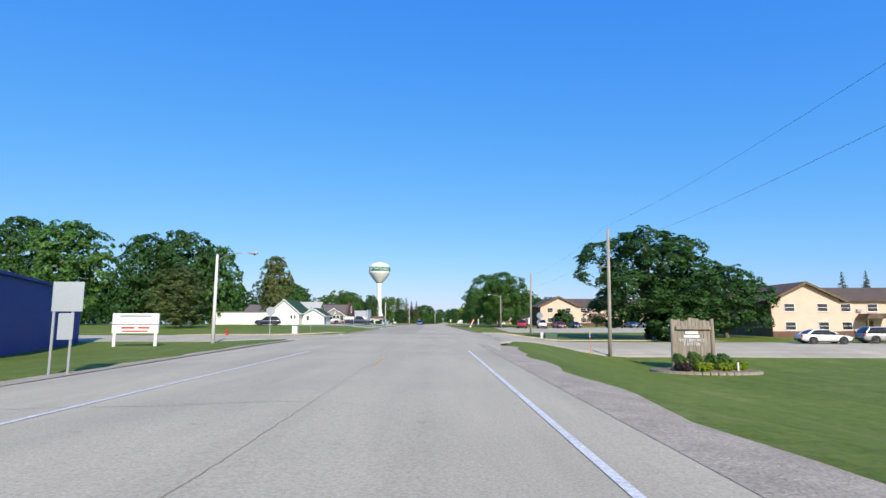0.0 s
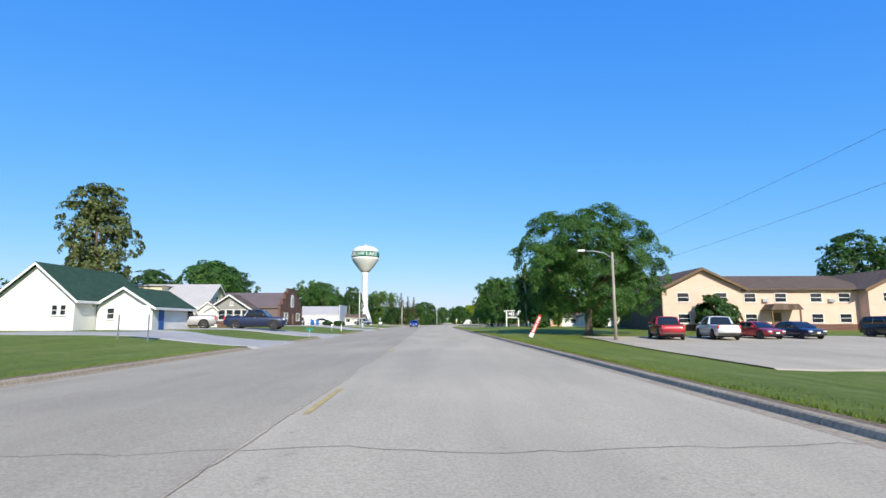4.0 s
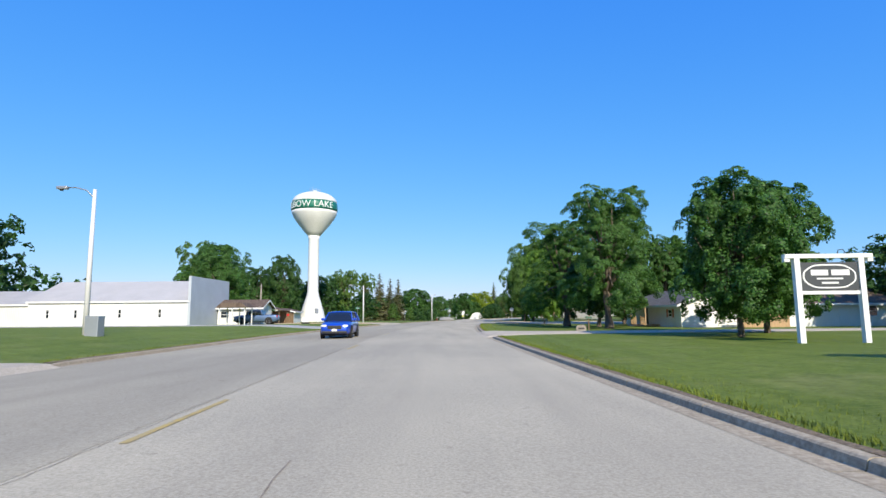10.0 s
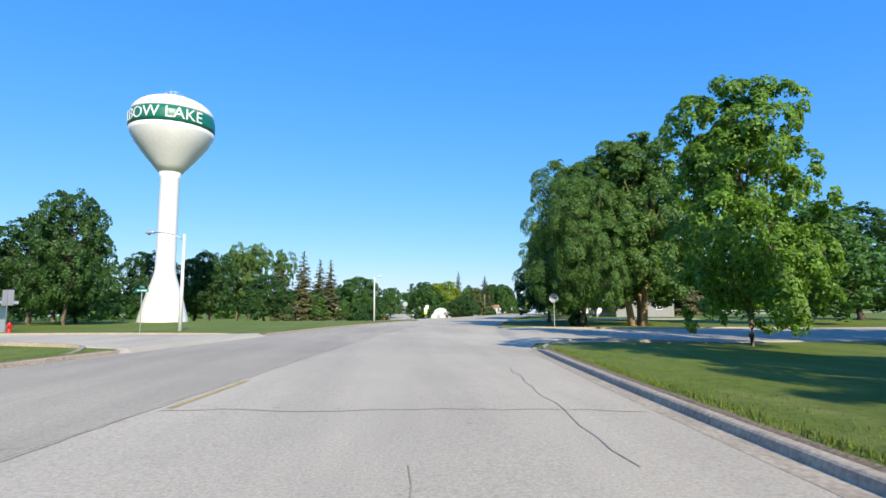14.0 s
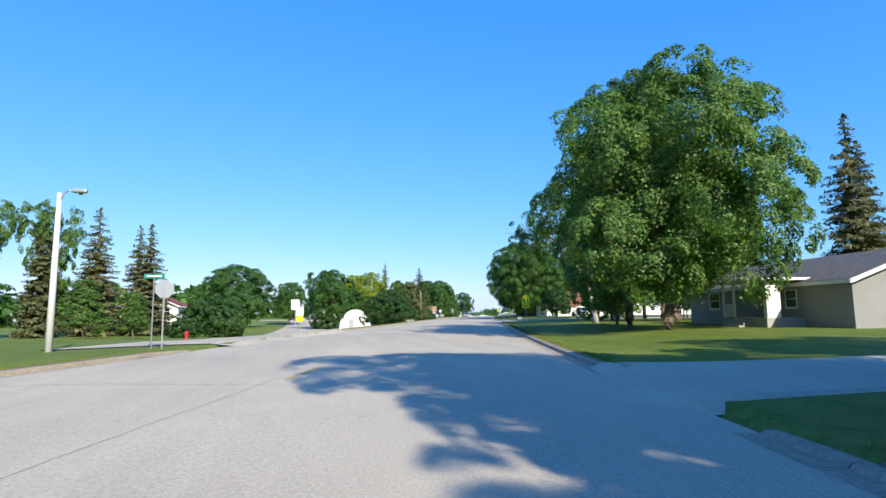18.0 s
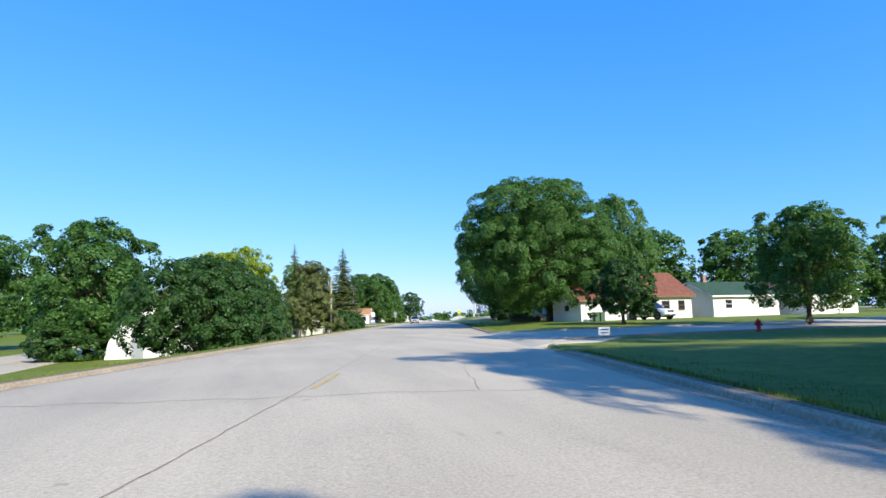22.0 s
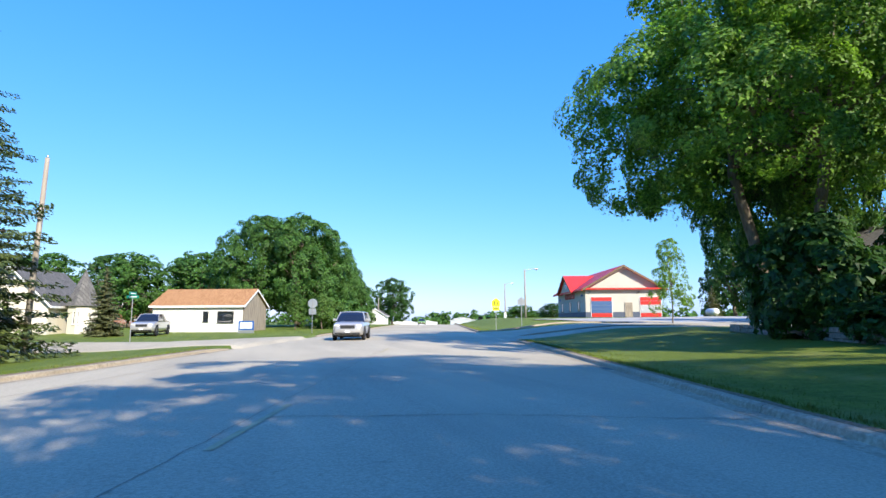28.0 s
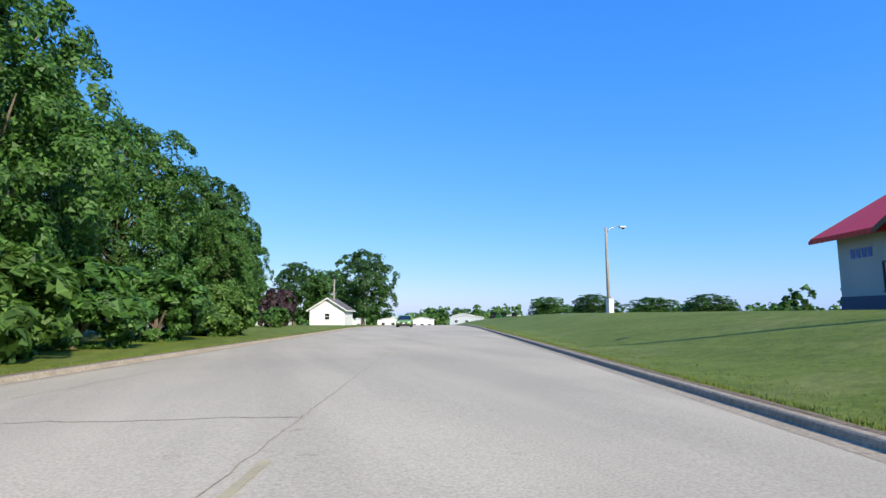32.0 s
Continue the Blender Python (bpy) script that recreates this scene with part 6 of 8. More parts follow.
for u in (-3.9, 4.1):
    add_window(hall, pose(u, -16.46, 0.85), 2.4, 1.45, WHITE, False)
    for s in (-1, 1):
        part("mullion", box(u + s * 0.55 - 0.03, -16.51, 0.9, u + s * 0.55 + 0.03, -16.46, 2.25), WHITE, hall)
add_door(hall, pose(0.6, -16.46, 0.0), 1.0, 2.1, BRICK_RED)
plaque = part("plaque", prism([(-0.95, 3.3), (0.95, 3.3), (0.95, 5.0), (0.7, 5.45), (0, 5.65), (-0.7, 5.45), (-0.95, 5.0)], -16.52, -16.45), WHITE, hall, "white arched plaque with lettering")
bars(plaque, pose(0, -16.521, 0), [(0, 5.2, 0.7, 0.16), (0, 4.8, 1.3, 0.2), (0, 4.4, 1.2, 0.2), (0, 4.0, 1.4, 0.2), (0, 3.6, 0.8, 0.18)], OLD_BOARD)

root = thing("carport", on_ground(-40, 196, 0), "low open carport with a brown fascia", "carport")
for u in (-4, 0, 4):
    for v in (-2.4, 2.4):
        part("post", box(u - 0.06, v - 0.06, -0.2, u + 0.06, v + 0.06, 2.3), WHITE, root)
part("roof", box(-4.6, -3, 2.3, 4.6, 3, 2.6, 0.03), METAL_BROWN, root)
part("back_wall", box(-4.4, 2.6, -0.2, 4.4, 2.75, 2.3), SIDING_PALE, root)

# white steel hall: tall section with a pale end wall, low section beyond
hall = house("warehouse", "long white steel warehouse with a pale end wall", "warehouse", -44, 252, 90, 12, 20, 3.1, 2.7, METAL_WHITE, METAL_ROOF_GREY, windows=[("l", u, 1.0, 0.45, 1.1) for u in (-7.5, -4.0, 1.5, 6.5)], over=0.2)
# the end wall's dimmer, bluish light is put into its grey colour
part("end_wall", box(-6.2, -10.35, -0.6, 6.2, -10.02, 6.2), METAL_GREY, hall)
house("warehouse", "low white steel warehouse wing", "warehouse", -71, 256, 90, 15, 34, 2.8, 2.0, METAL_WHITE, METAL_ROOF_GREY, windows=[("l", u, 0.9, 0.5, 1.1) for u in (-12, -6, 0, 7)], over=0.2)
root = house("office", "low white office with a brown-roofed porch", "office", -30.5, 256.5, 90, 5, 6, 2.4, 1.0, SIDING_WHITE, SHINGLE_BROWN, windows=(("l", -2, 0.9, 1.2, 1.0), ("l", 1.5, 0.9, 1.2, 1.0)))
root = thing("porch_roof", on_ground(-28.6, 247.6, 0), "brown shingled porch roof on white posts", "porch")
for u in (-1.6, 0.0, 1.6):
    for v in (-1.3, 1.3):
        part("post", box(u - 0.06, v - 0.06, -0.2, u + 0.06, v + 0.06, 2.2), WHITE, root)
part("roof", prism([(-1.95, 2.2), (1.95, 2.2), (1.3, 2.75), (-1.3, 2.75)], -1.7, 1.7), SHINGLE_BROWN, root)
kiosk = house("kiosk", "small white shed with a dark roof and brown front", "shed", -31.6, 281, 0, 4.4, 5, 2.2, 0.5, SIDING_WHITE, SHINGLE_BROWN, doors=(("f", -1.2, 0.0, 0.9, 2.0, DARK),))
part("cladding", box(-0.1, -2.56, 0.0, 2.2, -2.51, 2.3), BROWN_BOARD, kiosk, "brown board front half")
part("sign_board", box(0.7, -2.6, 1.4, 1.4, -2.57, 1.8), RED, kiosk)
root = thing("picnic_shelter", on_ground(-31.2, 268.5, 0), "low open picnic shelter with a brown shingled roof", "shelter")
for u in (-2.6, 0.0, 2.6):
    for v in (-2.0, 2.0):
        part("post", box(u - 0.08, v - 0.08, -0.2, u + 0.08, v + 0.08, 2.15), BROWN_BOARD, root)
for q in (-1, 1):
    part("roof", prism([(q * 3.1, 2.1), (q * 3.1, 2.24), (0, 3.0), (0, 2.86)], -2.6, 2.6), SHINGLE_BROWN, root)
part("back_wall", box(-2.6, 1.9, -0.1, 2.6, 2.0, 2.1), BROWN_BOARD, root)
part("table_top", box(-1.0, -0.4, 0.72, 1.0, 0.4, 0.78, 0.01), OLD_BOARD, root)
for q in (-0.8, 0.8):
    part("table_leg", box(q - 0.05, -0.35, -0.1, q + 0.05, 0.35, 0.72), OLD_BOARD, root)
street_lamp(-17.3, 283.5, 7.2, -2.2)
utility_pole(-37.5, 284.5, 7.6)
street_lamp(-21.6, 206.9, 8.0, -1.5)
utility_box(-20.8, 206.4, 0.7, 0.6, 1.0, SIGN_BACK, "pale grey utility pedestal beside the lamp")
sign_post(-24.8, 276.5, 2.7, "box", 170, SIGN_BACK, label="grey back of a rectangular road sign", size=0.95)
hydrant(-27.5, 281)
street_name(-17.5, 277.5, 2.6, 0)
mailbox(-15.4, 150.8, 0, WHITE)
mailbox(-17.0, 181, 0)
root = thing("yard_sign", on_ground(-22.6, 259.6, 0), "small white yard sign on a short frame", "sign")
part("board", box(-0.55, -0.02, 0.25, 0.55, 0.02, 0.95), WHITE, root)
part("frame", box(-0.6, -0.03, -0.2, 0.6, 0.03, 0.22), DARK, root)
root = thing("yard_sign", on_ground(-17.8, 104.5, -10), "white board on two thin posts by the drive", "sign")
part("board", box(-0.95, -0.03, 1.35, 0.95, 0.03, 1.85), WHITE, root)
for s in (-1, 1):
    part("post", box(s * 0.9 - 0.03, -0.02, -0.2, s * 0.9 + 0.03, 0.02, 1.4), STEEL, root)
root = thing("yard_sign", on_ground(-12.6, 121.5, 25), "small green sign plate on a stake by the drive", "sign")
part("stake", box(-0.03, -0.03, -0.2, 0.03, 0.03, 0.7), STEEL, root)
part("plate", box(-0.3, -0.02, 0.6, 0.3, 0.02, 0.8), SIGN_GREEN, root)

# ---- right side, first half ----
def apartments(x, y, turn=0.0):
    root = thing("apartment_building", on_ground(x, y, turn), "two-storey tan apartment building with brown roofs", "apartment building", "apartment buildings")
    h = 5.1
    part("wall", box(-9, 0, -0.6, 9, 14, h), SIDING_TAN, root)
    part("roof", prism([(-0.6, h - 0.15), (7, h + 2.0), (14.6, h - 0.15), (14.6, h), (7, h + 2.2), (-0.6, h)], -9, 9), SHINGLE_BROWN, root).matrix_basis = pose(0, 0, 0, 0, 0, 90)
    for s in (-1, 1):
        wing = part("wing", prism([(-4.8, -0.6), (4.8, -0.6), (4.8, h), (0, h + 2.3), (-4.8, h)], -1.6, 15), SIDING_TAN, root)
        wing.matrix_basis = pose(s * 12.5, 0, 0)
        for q in (-1, 1):
            part("wing_roof", prism([(0, h + 2.35), (q * 5.5, h - 0.28), (q * 5.5, h - 0.1), (0, h + 2.53)], -2.2, 15.6), SHINGLE_BROWN, wing)
            part("rake_board", prism([(0, h + 2.2), (q * 5.5, h - 0.45), (q * 5.5, h - 0.12), (0, h + 2.5)], -2.24, -2.2), BROWN_BOARD, wing)
            for z in (0.9, 3.45):
                add_window(root, pose(s * 12.5 + q * 2.3, -1.61, z), 1.5, 1.15)
        part("side_cladding", box(s * 4.81 if s > 0 else -4.86, -1.5, -0.4, 4.86 if s > 0 else -4.81, 14.9, h - 0.1), BROWN_BOARD, wing)
        part("brick_base", box(-4.85, -1.66, -0.6, 4.85, -1.6, 0.75), BRICK_DARK, wing)
    part("brick_base", box(-7.65, -0.06, -0.6, 7.65, 0, 0.75), BRICK_DARK, root)
    for u in (-5.8, -2.0, 2.4, 5.9):
        for z in (0.9, 3.45):
            if not (u == -2.0 and z < 1):
                add_window(root, pose(u, -0.01, z), 1.5, 1.15)
    for u in (-4.0, 4.2):
        part("air_conditioner", box(u - 0.35, -0.3, 3.45, u + 0.35, 0, 3.9, 0.03), SIGN_BACK, root)
    add_door(root, pose(-2.6, -0.02, 0.05), 1.0, 2.1, BROWN_BOARD)
    part("entrance_roof", prism([(-2.0, 2.5), (2.0, 2.5), (1.4, 3.2), (-1.4, 3.2)], -2.2, 0), SHINGLE_BROWN, root).matrix_basis = pose(-2.6, 0, 0)
    for u in (-4.3, -0.9):
        part("entrance_post", box(u - 0.08, -2.0, -0.3, u + 0.08, -1.85, 2.5), BROWN_BOARD, root)
    return root


apartments(42.5, 143.5)
apartments(63, 78, 0)
for shape, colour, x, y, turn, label in (
        ("pickup", "red", 17.6, 122.5, 170, "red pickup truck parked in the apartment lot"),
        ("pickup", "white", 22.0, 122.5, 172, "white pickup truck parked in the apartment lot"),
        ("sedan", "red", 26.0, 123.5, 8, "red sedan parked in the apartment lot"),
        ("sedan", "navy", 29.5, 123.5, 5, "dark blue sedan parked in the apartment lot"),
        ("big_suv", "black", 38.5, 124, 12, "black suv parked in the apartment lot"),
        ("sedan", "steel", 42.5, 124.5, 8, "steel blue sedan parked in the apartment lot"),
        ("suv", "white", 46.0, 126, 8, "white suv parked in the apartment lot"),
        ("sedan", "black", 49.5, 124.5, 8, "black sedan parked in the apartment lot")):
    vehicle(shape, colour, x, y, turn, label, "parked cars")
vehicle("sedan", "white", 38.5, 56, 82, "white sedan parked beside the side street", "parked cars")
vehicle("suv", "silver", 45.5, 57, 82, "silver suv parked beside the side street", "parked cars")
vehicle("suv", "navy", -33.5, 105.5, -78, "dark blue suv parked on the grass", "parked cars")
vehicle("pickup", "silver", -27.0, 130.0, -72, "silver pickup truck parked in the drive", "parked cars")
vehicle("pickup", "navy", -19.8, 129.4, 96, "dark blue pickup truck parked in the drive", "parked cars")
vehicle("sedan", "white", -27.5, 191, -78, "white sedan parked beside the gravel drive", "parked cars")
vehicle("suv", "silver", -33.0, 196, 10, "silver suv parked by the carport", "parked cars")
vehicle("pickup", "steel", -27.2, 251.6, -85, "dark blue pickup truck parked behind the porch", "parked cars")

house("farmhouse", "cream two-storey house with a green gabled roof", "house", 39.5, 200, 0, 6.4, 8, 4.6, 2.6, SIDING_CREAM, SHINGLE_GREEN, windows=(("f", -0.5, 4.7, 0.55, 1.0), ("f", 0.5, 4.7, 0.55, 1.0), ("f", -1.6, 1.0, 0.75, 1.4), ("f", 1.6, 1.0, 0.75, 1.4)))
house("farmhouse_wing", "cream wing with a green roof joined to the house", "house wing", 46.6, 201.5, 90, 7, 8, 2.9, 2.6, SIDING_CREAM, SHINGLE_GREEN, windows=[("l", u, 0.9, 0.8, 1.3) for u in (-2.6, 0, 2.6)])
house("farmhouse_porch", "white lean porch with a green roof", "porch", 33.4, 201, 0, 5.4, 6, 2.5, 1.6, SIDING_WHITE, SHINGLE_GREEN, windows=(("f", -1, 0.9, 0.9, 1.2), ("f", 1, 0.9, 0.9, 1.2)))
root = house("house", "low grey ranch house with a brown roof", "house", 40, 236.5, 90, 8, 17, 2.4, 1.4, SIDING_WHITE, SHINGLE_BROWN, windows=(("l", 5.5, 1.0, 1.4, 1.0), ("l", 1.0, 1.0, 1.8, 1.1), ("l", -4.5, 1.0, 1.4, 1.0)), doors=(("l", -1.6, 0.1, 0.9, 2.0),))
chimney(root, 1.0, -2.5, 2.5, 4.6)
root = thing("board_fence", on_ground(29.5, 231, 0), "pale cedar privacy fence of upright boards", "fence")
for k in range(22):
    part("board", box(-2.4 + k * 0.22, -0.02, -0.1, -2.4 + k * 0.22 + 0.2, 0.02, 1.75, 0.004), FENCE_CEDAR, root)
for z in (0.4, 1.4):
    part("rail", box(-2.4, 0.02, z, 2.4, 0.08, z + 0.09), FENCE_CEDAR, root)
root = house("house", "white sided house with a grey roof and orange shutters", "house", 26.6, 241.6, 0, 8.6, 16.4, 2.5, 1.7, SIDING_WHITE, SHINGLE_GREY, windows=(("l", 5.6, 1.1, 1.0, 0.8), ("l", -5.4, 0.9, 1.0, 1.3)), doors=(("l", -1.2, 0.3, 0.9, 2.0, DARK),), over=0.6)
for v in (4.85, 6.35):
    part("shutter", box(-4.36, -v - 0.17, 1.05, -4.32, -v + 0.17, 1.95, 0.005), SHUTTER_ORANGE, root, "faded orange shutter")
# a small cedar porch along the house
root = thing("porch_deck", on_ground(21.5, 241.2, 0), "small cedar porch with a slatted railing by the house", "porch")
part("deck", box(-0.9, -2.4, 0.16, 0.75, 2.4, 0.26, 0.01), FENCE_CEDAR, root)
part("step", box(-1.3, -0.7, -0.1, -0.92, 0.7, 0.12, 0.01), FENCE_CEDAR, root)
for v in (-2.34, -0.8, 0.8, 2.34):
    part("post", box(-0.88, v - 0.05, 0.26, -0.78, v + 0.05, 1.25 if abs(v) < 1 else 2.4), FENCE_CEDAR, root)
for v0, v1 in ((-2.28, -0.86), (0.86, 2.28)):
    part("rail", box(-0.86, v0, 1.1, -0.8, v1, 1.16), FENCE_CEDAR, root)
    for k in range(9):
        v = v0 + 0.08 + k * 0.155
        part("slat", box(-0.845, v - 0.03, 0.27, -0.815, v + 0.03, 1.1), FENCE_CEDAR, root)
root = thing("post_sign", on_ground(14.2, 200.3, -2), "charcoal shop sign hung between two white posts", "sign")
for s in (-1, 1):
    part("post", box(s * 1.35 - 0.12, -0.12, -0.3, s * 1.35 + 0.12, 0.12, 3.6, 0.015), WHITE, root)
    part("rail_end", box(s * 1.75 - 0.12, -0.1, 3.45, s * 1.75 + 0.12, 0.1, 3.65, 0.01), WHITE, root)
part("top_rail", box(-1.85, -0.13, 3.6, 1.85, 0.13, 3.78, 0.015), WHITE, root)
part("lower_rail", box(-1.25, -0.06, 2.05, 1.25, 0.06, 2.2, 0.01), WHITE, root)
panel = part("panel", box(-1.22, -0.05, 2.22, 1.22, 0.05, 3.42, 0.01), plain("charcoal_sign_paint", (0.06, 0.065, 0.07), 0.5), root, "charcoal panel with a white scrolled border")
scroll = [((1.12 - 0.1 * abs(math.sin(2 * a)) ** 3) * math.copysign(abs(math.cos(a)) ** 0.6, math.cos(a)), 2.82 + 0.52 * math.copysign(abs(math.sin(a)) ** 0.75, math.sin(a))) for a in np.linspace(0, 2 * math.pi, 49)[:-1]]
part("border", prism(scroll, -0.062, -0.051), WHITE, panel)
part("field", prism([(a * 0.94, 2.82 + (b - 2.82) * 0.88) for a, b in scroll], -0.068, -0.0625), panel.data.materials[0], panel)
bars(panel, pose(0, -0.0685, 0), [(-0.42, 2.98, 0.72, 0.24), (0.46, 2.98, 0.76, 0.24), (0, 2.72, 1.1, 0.07), (0, 2.54, 0.7, 0.08)], WHITE)
part("hook", tube([(0.45, 0, 3.78), (0.5, 0, 3.95), (0.7, 0, 3.97), (0.78, 0, 3.85), (0.7, 0, 3.78)], [0.02] * 5, 6), DARK, root)
utility_pole(13.6, 174.8, 9.6, -1.2, arm=True)

# ---- second half, left ----
sign_post(0.2, 328.0, 2.9, "stop", 180, RED, label="octagonal stop sign seen from its grey back")
street_name(-0.3, 328.3, 3.0, 10)
sign_post(4.8, 346.8, 2.6, "box", -8, WHITE, label="white rectangular road sign on a thin post", size=0.8)
sign_post(4.9, 353.5, 2.3, "box", -8, WHITE, label="white and yellow road sign on a thin post", size=0.8,
          extra=lambda root, zc, s: part("yellow_plate", box(-0.3, -0.042, zc - s - 0.5, 0.3, -0.03, zc - s - 0.03), SIGN_YELLOW, root))
street_lamp(-4.7, 329.6, 7.0, 0.5)
root = thing("quonset_hut", pose(14.2, 428, ground_z(14.2, 428) - 0.1, 0, 0, -3), "white arched steel quonset hut", "hut")
arc = [(3.4 * math.cos(a), 4.2 * math.sin(a)) for a in np.linspace(0, math.pi, 17)]
part("shell", prism(arc + [(-3.4, -0.4), (3.4, -0.4)], -6, 6), METAL_WHITE, root)
part("end_wall", prism([(a * 0.97, b * 0.97) for a, b in arc] + [(-3.3, -0.4), (3.3, -0.4)], -6.05, -6.0), METAL_WHITE, root)
add_door(root, pose(-0.8, -6.06, 0), 1.0, 2.1, SIGN_BACK)
house("house", "white two-storey house with a red hipped roof", "house", -21.5, 408, 0, 9, 9, 4.8, 2.0, SIDING_WHITE, SHINGLE_RED, windows=[("f", u, z, 0.9, 1.3) for u in (-2.8, 0, 2.8) for z in (0.9, 3.2)])
house("house", "white house half hidden behind shrubs", "house", 10, 452, 0, 9, 8, 3.4, 2.2, SIDING_WHITE, SHINGLE_GREY, windows=[("f", u, 1.0, 0.9, 1.3) for u in (-2.8, 0, 2.8)])
house("shed", "grey-blue shed with a brown shingled roof", "shed", 22.3, 443, -18, 5.4, 6, 3.0, 2.2, SIDING_GREY, SHINGLE_BROWN)
house("garage", "low pale garage behind the hedge", "garage", 31.5, 474, -18, 8, 6, 2.3, 1.0, SIDING_PALE, SHINGLE_GREY, windows=(("f", 0, 1.0, 1.4, 0.8),))
utility_pole(32.8, 447.5, 8.2)
utility_pole(43.8, 499.6, 10.0, 1.5)
sign_post(44.0, 474.5, 2.8, "box", -18, WHITE, label="white rectangular road sign on a thin post", size=0.9)
hydrant(-3.5, 349)
hydrant(50.5, 391.5)
root = thing("yard_sign", on_ground(39.4, 390.2, -10), "small white yard sign by the corner kerb", "sign")
part("board", box(-0.3, -0.01, 0.25, 0.3, 0.01, 0.65), WHITE, root)
bars(root, pose(0, -0.011, 0), [(0, 0.52, 0.45, 0.07), (0, 0.38, 0.4, 0.05)], BLUE)
for s in (-1, 1):
    part("wire_leg", tube([(s * 0.2, 0.0, -0.15), (s * 0.2, 0.0, 0.25)], [0.006, 0.006], 5), STEEL, root)
shop = house("workshop", "white workshop with an orange-tan roof", "workshop", 49.6, 532.8, 69, 6.4, 9.6, 2.75, 1.7, SIDING_WHITE, SHINGLE_TAN, windows=(("l", 3.0, 0.9, 1.7, 1.2, DARK), ("l", 0.9, 1.0, 0.55, 1.1, DARK)), over=0.3)
part("end_cladding", prism([(-3.2, -0.5), (3.2, -0.5), (3.2, 2.7), (0, 4.35), (-3.2, 2.7)], -4.86, -4.81), OLD_BOARD, shop)
root = thing("sale_sign", on_ground(53.4, 524.8, -18), "white and blue notice board beside the workshop", "sign")
part("board", box(-0.75, -0.03, 0.3, 0.75, 0.03, 1.2), BLUE, root)
part("sheet", box(-0.6, -0.036, 0.45, 0.6, -0.031, 1.05), WHITE, root)
part("frame", box(-0.8, -0.025, -0.2, 0.8, 0.025, 0.28), STEEL, root)
vehicle("pickup", "silver", 45.3, 523.4, -6, "silver pickup truck parked on the grass", "parked cars")
sign_post(59.5, 522.3, 3.3, "stop", 160, RED, label="octagonal stop sign seen from its grey back", size=0.9,
          extra=lambda root, zc, s: part("lower_plate", box(-0.36, -0.034, zc - s - 0.62, 0.36, -0.022, zc - s - 0.05), SIGN_BACK, root))
street_name(46.8, 507.5, 3.0, -20)
house("house", "steep-roofed grey stone house among trees", "house", 32.8, 534, -10, 7, 9, 3.0, 3.4, STUCCO, SHINGLE_GREY, windows=(("f", 0, 1.0, 1.0, 1.6), ("f", 0, 4.6, 0.7, 1.2)))
house("house", "brown gabled house among trees", "house", 31.5, 585, -15, 6.5, 9, 4.2, 2.6, BRICK_RED, SHINGLE_BROWN, windows=(("f", -1.5, 1.0, 0.9, 1.4), ("f", 1.5, 1.0, 0.9, 1.4), ("f", 0, 3.8, 0.9, 1.2)))

tower = thing("turret", on_ground(37.8, 531, -10), "round house turret with a pointed grey roof", "turret")
part("drum", lathe([(1.35, -0.4), (1.35, 2.75)], 8), STUCCO, tower)
part("roof", lathe([(1.65, 2.7), (1.6, 2.8), (0.9, 4.4), (0.05, 6.3)], 8), SHINGLE_GREY, tower)
part("finial", tube([(0, 0, 6.2), (0, 0, 6.7)], [0.04, 0.02], 6), STEEL, tower)
add_window(tower, pose(0, -1.27, 0.9), 0.6, 1.3)

# playground set under the trees
root = thing("playset", on_ground(54, 367, 20), "wooden play tower with a blue slide and swings", "playset")
for u in (-0.7, 0.7):
    for v in (-0.7, 0.7):
        part("post", box(u - 0.06, v - 0.06, -0.2, u + 0.06, v + 0.06, 3.0), FENCE_CEDAR, root)
part("deck", box(-0.8, -0.8, 1.4, 0.8, 0.8, 1.5), FENCE_CEDAR, root)
for v in (-0.78, 0.7):
    part("rail", box(-0.8, v, 1.9, 0.8, v + 0.08, 2.3), FENCE_CEDAR, root)
part("roof", prism([(-1.0, 2.9), (1.0, 2.9), (0, 3.7)], -1.0, 1.0), SHINGLE_TAN, root)
part("slide", prism([(-0.8, 1.5), (-0.8, 1.4), (-3.0, 0.15), (-3.4, 0.12), (-3.4, 0.25), (-3.0, 0.3)], -0.3, 0.3), BLUE, root)
part("swing_beam", tube([(0.8, 0, 2.6), (4.2, 0, 2.6)], [0.07, 0.07], 8), FENCE_CEDAR, root)
for v in (-0.9, 0.9):
    part("leg", tube([(4.2, 0, 2.6), (4.4, v, -0.1)], [0.06, 0.06], 8), FENCE_CEDAR, root)
for u in (1.8, 3.2):
    for q in (-0.22, 0.22):
        part("chain", tube([(u + q, 0, 2.55), (u + q, 0, 0.6)], [0.012, 0.012], 5), STEEL, root)
    part("swing_seat", box(u - 0.26, -0.1, 0.55, u + 0.26, 0.1, 0.6, 0.01), BLUE, root)

